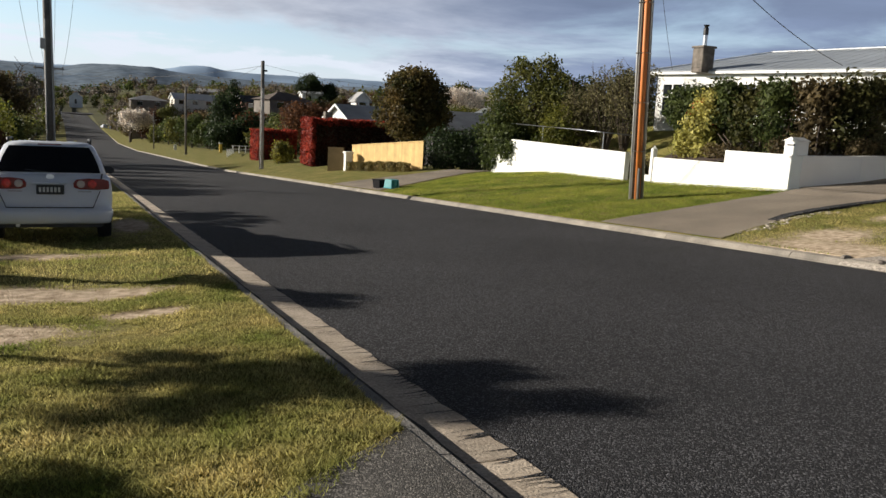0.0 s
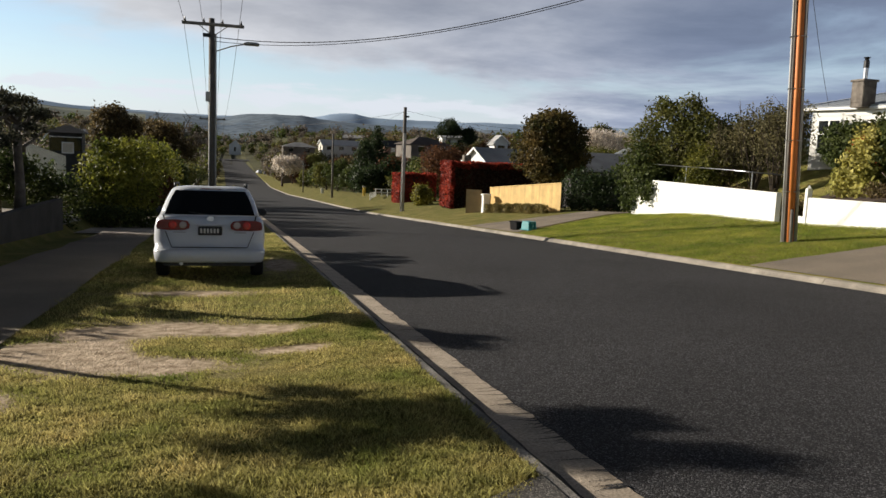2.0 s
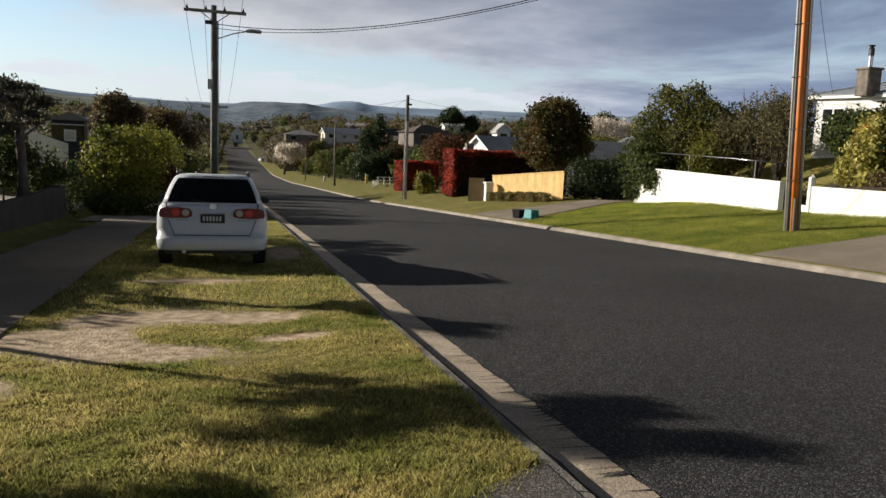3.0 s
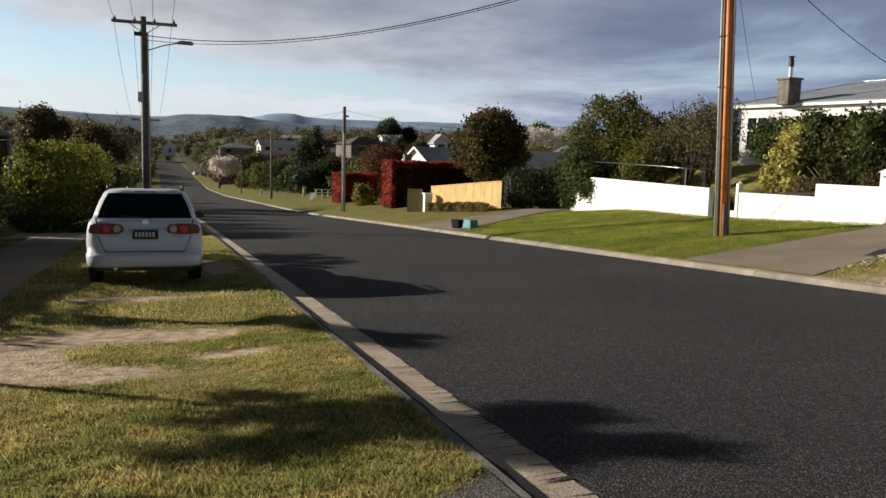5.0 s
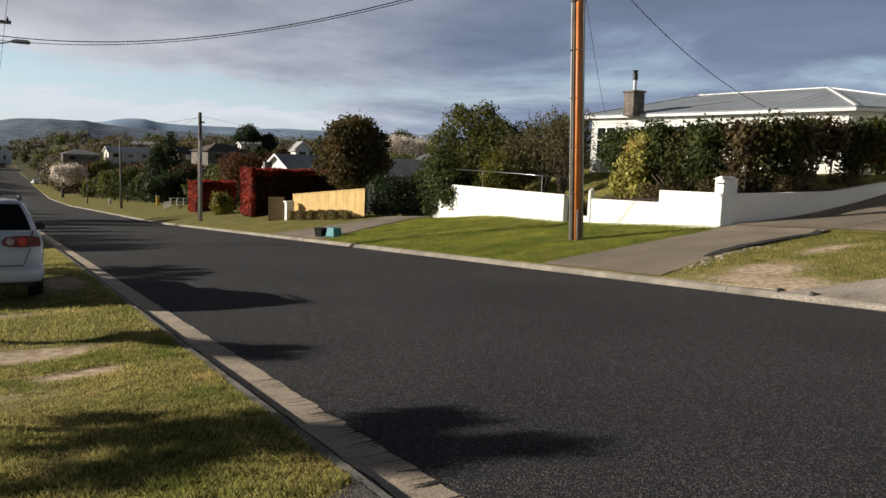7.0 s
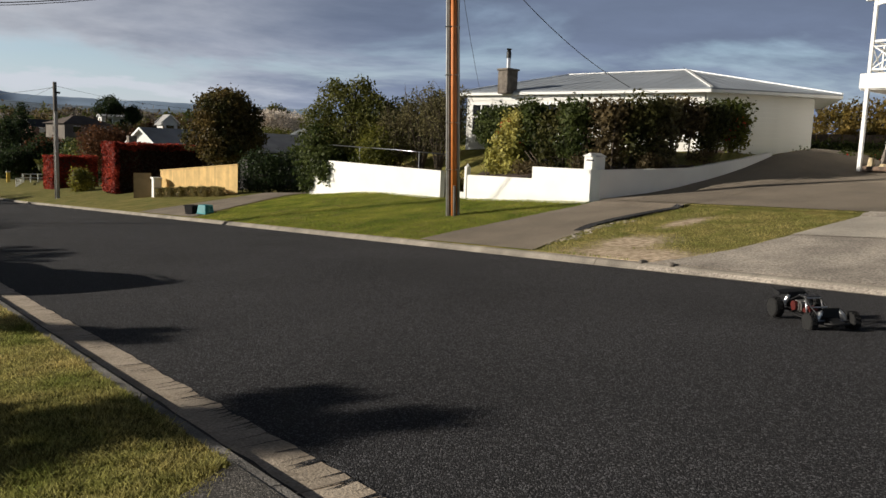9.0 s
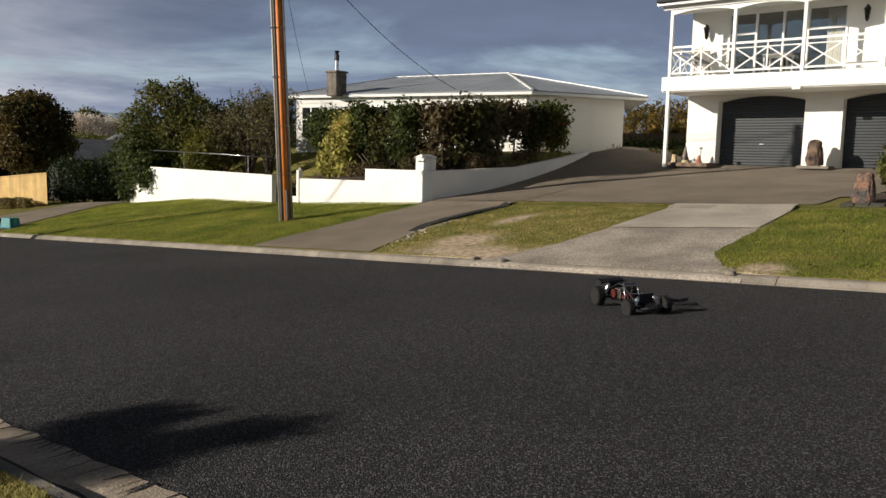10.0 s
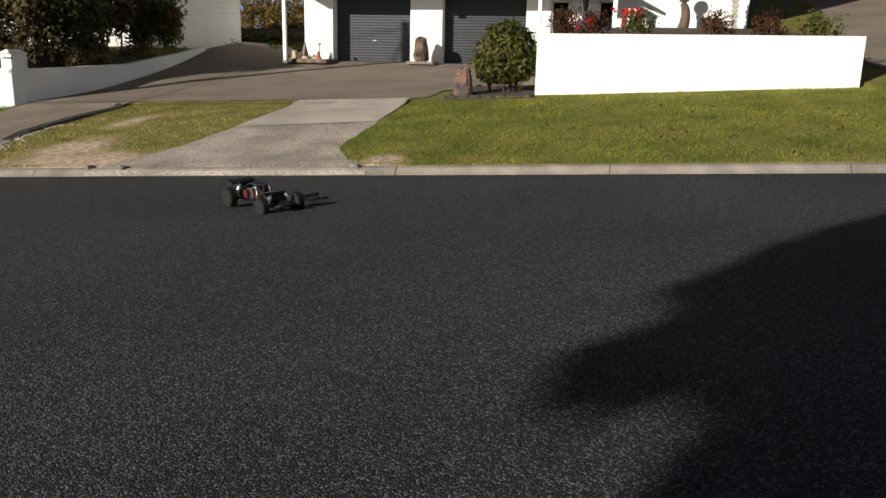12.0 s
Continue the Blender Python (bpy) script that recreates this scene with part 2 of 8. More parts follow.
def wear(m, patches):
    n, l = m.node_tree.nodes, m.node_tree.links
    b = n["Principled BSDF"]
    co = n.new("ShaderNodeTexCoord")
    last = None
    for px, py, rx, ry in patches:
        sub = n.new("ShaderNodeVectorMath")
        sub.operation = "SUBTRACT"
        sub.inputs[1].default_value = (px, py, 0)
        l.new(co.outputs["Object"], sub.inputs[0])
        mul = n.new("ShaderNodeVectorMath")
        mul.operation = "MULTIPLY"
        mul.inputs[1].default_value = (1 / rx, 1 / ry, 0)
        l.new(sub.outputs[0], mul.inputs[0])
        ln = n.new("ShaderNodeVectorMath")
        ln.operation = "LENGTH"
        l.new(mul.outputs[0], ln.inputs[0])
        if last is None:
            last = ln.outputs["Value"]
        else:
            mn = n.new("ShaderNodeMath")
            mn.operation = "SMOOTH_MIN"
            mn.inputs[2].default_value = 0.3
            l.new(last, mn.inputs[0]), l.new(ln.outputs["Value"], mn.inputs[1])
            last = mn.outputs[0]
    nz = n.new("ShaderNodeTexNoise")
    nz.inputs["Scale"].default_value, nz.inputs["Detail"].default_value, nz.inputs["Roughness"].default_value = 3.5, 7.0, 0.65
    l.new(co.outputs["Object"], nz.inputs["Vector"])
    ad = n.new("ShaderNodeMath")
    ad.operation = "MULTIPLY_ADD"
    ad.inputs[1].default_value = 1.5
    l.new(nz.outputs["Fac"], ad.inputs[0]), l.new(last, ad.inputs[2])
    mr = n.new("ShaderNodeMapRange")
    mr.inputs[1].default_value, mr.inputs[2].default_value, mr.inputs[3].default_value, mr.inputs[4].default_value = 1.28, 2.25, 1.0, 0.0
    l.new(ad.outputs[0], mr.inputs[0])
    nd = n.new("ShaderNodeTexNoise")
    nd.inputs["Scale"].default_value, nd.inputs["Detail"].default_value = 9.0, 8.0
    l.new(co.outputs["Object"], nd.inputs["Vector"])
    rp = n.new("ShaderNodeValToRGB")
    rp.color_ramp.elements[0].position, rp.color_ramp.elements[0].color = 0.3, (0.29, 0.215, 0.14, 1)
    rp.color_ramp.elements[1].position, rp.color_ramp.elements[1].color = 0.7, (0.70, 0.565, 0.42, 1)
    l.new(nd.outputs["Fac"], rp.inputs[0])
    mx = n.new("ShaderNodeMixRGB")
    l.new(mr.outputs[0], mx.inputs[0])
    l.new(b.inputs["Base Color"].links[0].from_socket, mx.inputs[1])
    l.new(rp.outputs[0], mx.inputs[2])
    l.new(mx.outputs[0], b.inputs["Base Color"])


wear(GRASS, WORN)
SOIL = material("garden_soil", (0.055, 0.036, 0.025), 0.95, 0.4, 4.0, 0.9, 30.0, fine=0.4)
WHITE = material("white_render", (0.85, 0.84, 0.80), 0.75, 0.06, 0.8, 0.12, 40.0, spec=0.3)
TRIM = material("white_paint", (0.82, 0.82, 0.80), 0.45, 0.05, 2.0, 0.05, 30.0)
DARKROOF = material("dark_tile", (0.035, 0.036, 0.040), 0.6, 0.2, 3.0, 0.2, 30.0)
IRONROOF = material("grey_iron", (0.33, 0.36, 0.395), 0.42, 0.16, 0.5, 0.05, 20.0, spec=0.5)
ROLLER = material("charcoal_steel", (0.030, 0.035, 0.040), 0.5, 0.15, 1.2, 0.05, 20.0, per_object=0.08)
GLASS = material("window_glass", (0.012, 0.014, 0.017), 0.06, 0.2, 1.0, spec=0.8)
PANE = bpy.data.materials.new("clear_pane")
PANE.use_nodes = True
pn, pk = PANE.node_tree.nodes, PANE.node_tree.links
pn.remove(pn["Principled BSDF"])
p_see, p_gloss, p_mix, p_fres = pn.new("ShaderNodeBsdfTransparent"), pn.new("ShaderNodeBsdfGlossy"), pn.new("ShaderNodeMixShader"), pn.new("ShaderNodeFresnel")
p_see.inputs["Color"].default_value, p_gloss.inputs["Roughness"].default_value, p_fres.inputs["IOR"].default_value = (0.92, 0.94, 0.94, 1), 0.02, 1.9
pk.new(p_fres.outputs[0], p_mix.inputs[0]), pk.new(p_see.outputs[0], p_mix.inputs[1]), pk.new(p_gloss.outputs[0], p_mix.inputs[2])
pk.new(p_mix.outputs[0], pn["Material Output"].inputs["Surface"])
ROOM = material("room_wall", (0.24, 0.21, 0.175), 0.9, 0.2, 0.8)
CURTAIN = material("cream_curtain", (0.62, 0.58, 0.50), 0.9, 0.12, 6.0, 0.2, 30.0)
BLACK = material("black_metal", (0.02, 0.02, 0.02), 0.45, 0.2, 5.0)
POLEWOOD = material("weathered_pole", (0.15, 0.135, 0.118), 0.85, 0.3, 2.0, 0.5, 40.0, fine=0.3, fine_scale=30.0)
ORANGE = material("orange_conduit", (0.62, 0.20, 0.045), 0.6, 0.2, 2.0, 0.1, 30.0)
GREYPIPE = material("grey_conduit", (0.45, 0.44, 0.42), 0.55, 0.15, 3.0)
GREYWOOD = material("grey_timber", (0.22, 0.20, 0.175), 0.9, 0.25, 2.0, 0.4, 40.0, per_object=0.12)
YELLOWWOOD = material("new_pine", (0.62, 0.42, 0.16), 0.8, 0.15, 2.5, 0.2, 40.0, per_object=0.10)
TANWOOD = material("tan_panel", (0.33, 0.24, 0.13), 0.8, 0.15, 2.5, 0.2, 40.0)
BARK = material("bark", (0.085, 0.065, 0.048), 0.95, 0.35, 6.0, 0.8, 25.0)
GREYBARK = material("grey_bark", (0.16, 0.14, 0.12), 0.95, 0.3, 6.0, 0.8, 25.0)
CHIMNEY = material("stained_brick", (0.17, 0.145, 0.12), 0.9, 0.5, 3.5, 0.5, 25.0, fine=0.2, fine_scale=40.0)
STEEL = material("bright_steel", (0.55, 0.55, 0.56), 0.3, 0.1, 4.0, metal=1.0)
ROCK = material("rust_rock", (0.12, 0.095, 0.08), 0.9, 0.5, 6.0, 0.8, 12.0, other=(0.27, 0.18, 0.125))
VEINED = material("veined_rock", (0.105, 0.10, 0.10), 0.85, 0.45, 7.0, 0.9, 14.0, other=(0.21, 0.115, 0.08), mix=0.24, fine=0.5, fine_scale=22.0)
BOULDER = material("brown_boulder", (0.060, 0.047, 0.040), 0.9, 0.5, 5.0, 0.9, 12.0, other=(0.19, 0.125, 0.085), mix=0.4)
TERRA = material("terracotta_stone", (0.42, 0.17, 0.10), 0.9, 0.3, 9.0, 0.6, 20.0)
CREAM = material("cream_stone", (0.52, 0.42, 0.26), 0.9, 0.3, 9.0, 0.6, 20.0)
STONE = material("grey_stone", (0.22, 0.19, 0.16), 0.9, 0.35, 5.0, 0.7, 14.0)
SCULPT = material("carved_wood", (0.115, 0.078, 0.052), 0.8, 0.25, 4.0, 0.4, 30.0)
RETAIN = material("dark_block", (0.058, 0.053, 0.048), 0.95, 0.3, 2.0, 0.5, 30.0)
L_DARK = leaf("leaf_dark", (0.050, 0.078, 0.024), (0.105, 0.125, 0.035))
L_TALL = leaf("leaf_tall_hedge", (0.085, 0.125, 0.024), (0.30, 0.29, 0.045))
L_MIXED = leaf("leaf_mixed_hedge", (0.045, 0.058, 0.018), (0.115, 0.105, 0.032))
L_POLL = leaf("leaf_pollard", (0.065, 0.075, 0.050), (0.12, 0.115, 0.075))
L_RED_SHADE = leaf("leaf_red_shaded", (0.040, 0.022, 0.012), (0.095, 0.026, 0.016))
L_HEDGE = leaf("leaf_hedge", (0.075, 0.10, 0.018), (0.20, 0.19, 0.035))
L_OLIVE = leaf("leaf_olive", (0.092, 0.115, 0.030), (0.20, 0.19, 0.05))
L_RED = leaf("leaf_red", (0.25, 0.030, 0.022), (0.50, 0.080, 0.045))
L_YELLOW = leaf("leaf_yellow", (0.36, 0.35, 0.065), (0.66, 0.59, 0.20))
L_RUST = leaf("leaf_rust", (0.10, 0.045, 0.022), (0.16, 0.075, 0.035))
L_GREYOLIVE = leaf("leaf_grey_olive", (0.115, 0.110, 0.055), (0.235, 0.205, 0.095))
L_BROWN = leaf("leaf_brown", (0.11, 0.085, 0.042), (0.18, 0.135, 0.065))
L_PINE = leaf("leaf_pine", (0.030, 0.050, 0.021), (0.050, 0.072, 0.027))
L_BLOSSOM = leaf("leaf_blossom", (0.74, 0.64, 0.54), (0.88, 0.80, 0.70))
L_MAG = leaf("leaf_magnolia", (0.055, 0.072, 0.023), (0.17, 0.115, 0.042))
PETAL = leaf("red_petal", (0.60, 0.02, 0.02), (0.75, 0.05, 0.04))


# ---- small builders ----
def finish(bm, smooth=False):
    bmesh.ops.recalc_face_normals(bm, faces=bm.faces)
    me = bpy.data.meshes.new("mesh")
    bm.to_mesh(me)
    bm.free()
    if smooth:
        me.polygons.foreach_set("use_smooth", [True] * len(me.polygons))
    return me


def part(name, bm, mat, parent=None, label="", smooth=False):
    me = bm if isinstance(bm, bpy.types.Mesh) else finish(bm, smooth)
    me.name = name
    if not me.materials:
        me.materials.append(mat)
    ob = new(name, me)
    if parent is not None:
        ob.parent = parent
    return tagged(ob, label)


def thing(name, label, category, at=(0, 0, 0), group="", kind="", rz=0.0):
    ob = new(name)
    ob.empty_display_size = 0.2
    ob.matrix_world = pose(*at, 0, 0, rz)
    return tagged(ob, label, category, group, kind)


def box(x0, x1, y0, y1, z0, z1, bevel=0.0, bm=None):
    bm = bm or bmesh.new()
    vs = [bm.verts.new(p) for p in ((x0, y0, z0), (x1, y0, z0), (x1, y1, z0), (x0, y1, z0), (x0, y0, z1), (x1, y0, z1), (x1, y1, z1), (x0, y1, z1))]
    fs = [bm.faces.new([vs[i] for i in f]) for f in ((0, 3, 2, 1), (4, 5, 6, 7), (0, 1, 5, 4), (1, 2, 6, 5), (2, 3, 7, 6), (3, 0, 4, 7))]
    if bevel:
        bmesh.ops.bevel(bm, geom=list({e for f in fs for e in f.edges}), offset=bevel, segments=2, affect="EDGES")
    return bm


def bar(a, b, w, h=None, bm=None, sides=4, w2=None):
    """A bar from a to b: square of w by h, or round with that many sides and radius w (w2 at its end)."""
    bm = bm or bmesh.new()
    a, b = Vector(a), Vector(b)
    d = (b - a).normalized()
    ref = Vector((0, 0, 1)) if abs(d.z) < 0.95 else Vector((0, 1, 0))
    u = d.cross(ref).normalized()
    v = u.cross(d).normalized()
    if sides == 4:
        h = h or w
        offs = [(u * w + v * h) / 2, (-u * w + v * h) / 2, (-u * w - v * h) / 2, (u * w - v * h) / 2]
        ends = [offs, offs]
    else:
        ring = [u * math.cos(2 * math.pi * i / sides) + v * math.sin(2 * math.pi * i / sides) for i in range(sides)]
        ends = [[r * w for r in ring], [r * (w2 if w2 is not None else w) for r in ring]]
    va = [bm.verts.new(a + o) for o in ends[0]]
    vb = [bm.verts.new(b + o) for o in ends[1]]
    k = len(va)
    for i in range(k):
        bm.faces.new((va[i], va[(i + 1) % k], vb[(i + 1) % k], vb[i]))
    bm.faces.new(va[::-1]), bm.faces.new(vb)
    return bm


def tube(points, radii, sides=8, bm=None):
    """A round tube along points, its radius given at each one."""
    bm = bm or bmesh.new()
    pts = [Vector(p) for p in points]
    rings = []
    for i, p in enumerate(pts):
        d = (pts[min(i + 1, len(pts) - 1)] - pts[max(i - 1, 0)]).normalized()
        ref = Vector((0, 0, 1)) if abs(d.z) < 0.9 else Vector((0, 1, 0))
        u = d.cross(ref).normalized()
        v = u.cross(d).normalized()
        r = radii[i] if isinstance(radii, (list, tuple)) else radii
        rings.append([bm.verts.new(p + (u * math.cos(2 * math.pi * k / sides) + v * math.sin(2 * math.pi * k / sides)) * r) for k in range(sides)])
    for ra, rb in zip(rings, rings[1:]):
        for k in range(sides):
            bm.faces.new((ra[k], ra[(k + 1) % sides], rb[(k + 1) % sides], rb[k]))
    bm.faces.new(rings[0][::-1]), bm.faces.new(rings[-1])
    return bm


def prism(poly, axis, lo, hi, bm=None):
    """A flat outline (list of 2D points) pushed along an axis from lo to hi."""
    bm = bm or bmesh.new()

    def at(p, k):
        return {"x": (k, p[0], p[1]), "y": (p[0], k, p[1]), "z": (p[0], p[1], k)}[axis]

    va, vb = [bm.verts.new(at(p, lo)) for p in poly], [bm.verts.new(at(p, hi)) for p in poly]
    n = len(poly)
    for i in range(n):
        bm.faces.new((va[i], va[(i + 1) % n], vb[(i + 1) % n], vb[i]))
    bm.faces.new(va[::-1]), bm.faces.new(vb)
    return bm


def raw(verts, faces, smooth=False):
    me = bpy.data.meshes.new("mesh")
    me.from_pydata([tuple(v) for v in verts], [], faces)
    me.update()
    if smooth:
        me.polygons.foreach_set("use_smooth", [True] * len(me.polygons))
    return me


def arrays(co, nverts_face):
    """A mesh of separate faces, all with the same number of corners, from an array of corners."""
    n = len(co)
    me = bpy.data.meshes.new("mesh")
    me.vertices.add(n)
    me.vertices.foreach_set("co", np.ascontiguousarray(co, dtype=np.float32).ravel())
    me.loops.add(n)
    me.loops.foreach_set("vertex_index", np.arange(n, dtype=np.int32))
    k = n // nverts_face
    me.polygons.add(k)
    me.polygons.foreach_set("loop_start", np.arange(0, n, nverts_face, dtype=np.int32))
    me.update(calc_edges=True)
    return me


# ---- the lie of the land ----
ROAD_Y = [-400, 60, 78, 116, 150, 212, 340, 640, 6000]
ROAD_Z = [22.07, -3.31, -4.1, -5.67, -7.1, -8.9, -9.0, -5.0, -5.0]


def zr(y):
    return np.interp(y, ROAD_Y, ROAD_Z)


def ease(a, b, v):
    k = np.clip((v - a) / (b - a), 0, 1)
    return k * k * (3 - 2 * k)


KERB_L, GUT_L, KERB_R = 1.48, 1.93, 10.76
COURT = 1.375


def land(x, y):
    """Height of the ground at x, y (arrays or numbers)."""
    x, y = np.asarray(x, float), np.asarray(y, float)
    r = zr(y)
    left = r + 0.080 - 0.068 * ease(1.2, 0.2, x) + 0.55 * ease(-4.7, -5.2, x) + 0.9 * ease(-6.0, -14.0, x) * ease(60, 30, y)
    rise = 0.735 + 0.085 * ease(5.0, 12.0, y) + 0.16 * np.exp(-((y - 26.0) / 3.0) ** 2)
    verge = r + 0.11 + rise * (np.clip(x - 10.80, 0, 6.50) / 6.50) ** 0.96
    edge = r + 0.11 + rise
    court = edge + (COURT - edge) * np.clip((x - 16.7) / 10.3, 0, 1.0) ** 1.08 + 0.60 * np.clip((x - 19.5) / 5.3, 0, 1.0) ** 2 * ease(10.8, 13.5, y)
    lot_a = edge - 0.05 + (1.75 - edge) * ease(17.3, 23.0, x)
    side = edge + 0.06 + 0.16 * np.clip(x - 17.3, 0, 23.0)
    far = edge
    along_wall = np.interp(x, (17.3, 19.0, 20.9, 24.6, 30.0), (14.66, 14.36, 14.14, 13.62, 13.30))
    inner = np.where(y < -4.9, side, np.where(y < along_wall, court, np.where(y < 31.3, lot_a, far)))
    right = np.where(x < 16.7, verge, np.where((x < 17.3) & ((y < 1.75) | (y > 14.3)), np.minimum(verge, edge), inner))
    road = r - 0.12
    right = np.where(x < KERB_R + 0.13, r + 0.03, right)
    z = np.where(x < KERB_L, left, np.where(x < KERB_R, road, right))
    z = z + 9.0 * ease(19, 75, x) * ease(70, 170, y) + 6.0 * ease(-14, -80, x) * ease(85, 250, y)
    z = z + np.clip(0.030 * (y - 170), 0, 4.5) * ease(26, 70, x) + np.clip(0.022 * (y - 260), 0, 9) * ease(-16, -60, x) + 4.0 * ease(650, 1000, y)
    dist = np.hypot(x, y)
    return z + np.where(dist > 600, (dist - 600) * 0.012, 0.0)


def sheet(corners, nx, ny, lift, mat, name, parent=None, label="", wobble=0.0):
    """A paved patch between four corners (near-start, near-end, far-end, far-start), laid on the land."""
    a, b, c, d = [np.array(p, float) for p in corners]
    verts, faces = [], []
    for j in range(ny + 1):
        for i in range(nx + 1):
            u, v = i / nx, j / ny
            p = (a * (1 - u) + b * u) * (1 - v) + (d * (1 - u) + c * u) * v
            if wobble and (i in (0, nx)):
                p = p + wobble * np.array([noise.noise((p[0] * 1.7, p[1] * 1.7, 3.0)), noise.noise((p[0] * 1.7, p[1] * 1.7, 9.0))])
            verts.append((p[0], p[1], float(land(p[0], p[1])) + lift))
    for j in range(ny):
        for i in range(nx):
            k = j * (nx + 1) + i
            faces.append((k, k + 1, k + nx + 2, k + nx + 1))
    return part(name, raw(verts, faces, True), mat, parent, label)


def lines(*runs):
    out = [runs[0][0]]
    for a, b, step in runs:
        out += list(np.arange(a + step, b + step * 0.5, step))
    return np.array(out)


gx = np.unique(np.concatenate([lines((-2600, -400, 110), (-400, -60, 20), (-60, -14, 3), (-14, 1, 0.5)), [1.15, 1.35, 1.47, 1.49, 6.0, 10.75, 10.77, 10.88, 10.90],
                               lines((11.0, 26.2, 0.4), (26.5, 60, 2.0), (60, 400, 20), (400, 3000, 110))]))
gy = np.unique(np.concatenate([lines((-150, -20, 8), (-20, 46, 0.5), (46, 130, 3), (130, 400, 15), (400, 4200, 110)), [-4.91, -4.89, 31.29, 31.31], np.arange(12.9, 15.0, 0.1)]))
X, Y = np.meshgrid(gx, gy)
Z = land(X, Y)
rough = np.vectorize(lambda a, b: noise.noise((a * 0.9, b * 0.9, 0.0)) * 0.018)(X, Y)
Z = Z + np.where(((X > KERB_L - 0.3) & (X < KERB_R + 0.3)) | ((Y < 3.6) & (X > -4) & (X < 2)) | ((X > 10) & (X < 23) & (Y > 1.5) & (Y < 15.5)), 0.0, rough)
n_x, n_y = len(gx), len(gy)
idx = np.arange(n_x * n_y).reshape(n_y, n_x)
quads = np.stack([idx[:-1, :-1], idx[:-1, 1:], idx[1:, 1:], idx[1:, :-1]], -1).reshape(-1, 4)
ground = part("ground", raw(np.stack([X, Y, Z], -1).reshape(-1, 3).tolist(), quads.tolist(), True), GRASS)
ground.data.materials.append(GARDEN)
mid = (X[:-1, :-1] + X[1:, 1:]).ravel() / 2, (Y[:-1, :-1] + Y[1:, 1:]).ravel() / 2
wild = ((mid[0] > 21) & (mid[1] > 80)) | ((mid[0] < -7) & (mid[1] > 45)) | (mid[1] > 345)
ground.data.polygons.foreach_set("material_index", wild.astype(np.int32))
tagged(ground, "grassed verge and lawns with worn bare patches", "ground", kind="structure")

# the road, cambered a little
ry = np.unique(np.concatenate([lines((-120, 60, 3), (62, 340, 4), (352, 496, 12))]))
rx = [GUT_L - 0.10, 3.5, 5.0, 6.3, 7.6, 9.1, KERB_R - 0.05]
# far down the hill the carriageway widens towards the left and drifts that way
wide_l, drift = np.interp(ry, (90, 212, 340, 500), (0, 2.6, 3.7, 4.2)), np.interp(ry, (340, 500), (0, 2.2))
verts = [(x - d_ - (w_ if i == 0 else 0.0), y, float(zr(y)) + 0.045 * (1 - ((x - 6.3) / 4.4) ** 2) + (0.08 * w_ if i == 0 else 0.0)) for y, w_, d_ in zip(ry, wide_l, drift) for i, x in enumerate(rx)]
k = len(rx)
faces = [(j * k + i, j * k + i + 1, (j + 1) * k + i + 1, (j + 1) * k + i) for j in range(len(ry) - 1) for i in range(k - 1)]
tagged(part("road", raw(verts, faces, True), ASPHALT), "dark grey chip-sealed residential road running downhill", "road", kind="structure")
cross_z = float(zr(496)) + 0.35
cross = prism([(490.0, cross_z - 0.9), (520.0, cross_z - 0.9), (520.0, cross_z + 0.3), (490.0, cross_z)], "x", -9.0, 12.5)
tagged(part("road_cross_street", cross, ASPHALT), "cross street at the foot of the hill", "road", kind="structure")


def kerb_run(name, outline, y0, y1, step, label, top, gutter=None, mat=None):
    """A run of kerb as single cast lengths with open joints between."""
    run = thing(name, label, "kerb", kind="structure")
    y = y0
    while y < y1:
        b = min(y + step - 0.012, y1)
        bm = bmesh.new()
        ends = []
        for yy in (y, b):
            ends.append([bm.verts.new((px, yy, float(zr(yy)) + pz)) for px, pz in outline])
        m = len(outline)
        for i in range(m):
            bm.faces.new((ends[0][i], ends[0][(i + 1) % m], ends[1][(i + 1) % m], ends[1][i]))
        bm.faces.new(ends[0][::-1]), bm.faces.new(ends[1])
        part(top, bm, mat or KERB, run)
        if gutter:
            n = 24 if y < 24 else 4
            rows = []
            for i in range(n + 1):
                yy = y + (b - y) * i / n
                ragged = 0.034 * noise.noise((yy * 4.0, 1.0, 0.0)) + 0.018 * noise.noise((yy * 23.0, 4.0, 0.0))
                z0 = float(zr(yy))
                rows.append([(gutter[0], yy, z0 - 0.1), (gutter[0], yy, z0 + 0.020), (gutter[1] + ragged, yy, z0 + 0.008), (gutter[1] + ragged, yy, z0 - 0.1)])
            vs = [v for r in rows for v in r]
            fs = [(4 * i + k, 4 * i + 4 + k, 4 * i + 5 + k, 4 * i + 1 + k) for i in range(n) for k in range(3)] + [(0, 1, 2, 3), (4 * n + 3, 4 * n + 2, 4 * n + 1, 4 * n)]
            part("gutter", raw(vs, fs), GUTTER, run, "pale worn gutter strip")
            # a dark strip paints the kerb's shade over the silted inner edge
            silt = [(gutter[0] + 0.002 + k_ * (0.062 + 0.02 * noise.noise((r[0][1] * 3.0, 9.0, k_))), r[0][1], r[1][2] + 0.004 - 0.002 * k_) for r in rows for k_ in (0, 1)]
            part("gutter_silt", raw(silt, [(2 * i, 2 * i + 1, 2 * i + 3, 2 * i + 2) for i in range(n)]), SILT_SHADE, run, "dark strip along the kerb foot, silt with painted kerb shade")
        y += step
    return run


kerb_run("kerb_near", [(1.475, -0.2), (1.575, -0.2), (1.575, 0.012), (1.560, 0.068), (1.548, 0.080), (1.475, 0.086)], -24.0, 66.0, 3.0,
         "weathered concrete kerb and gutter beside the grass verge", "kerb_stone", (1.570, GUT_L), KERBDARK)
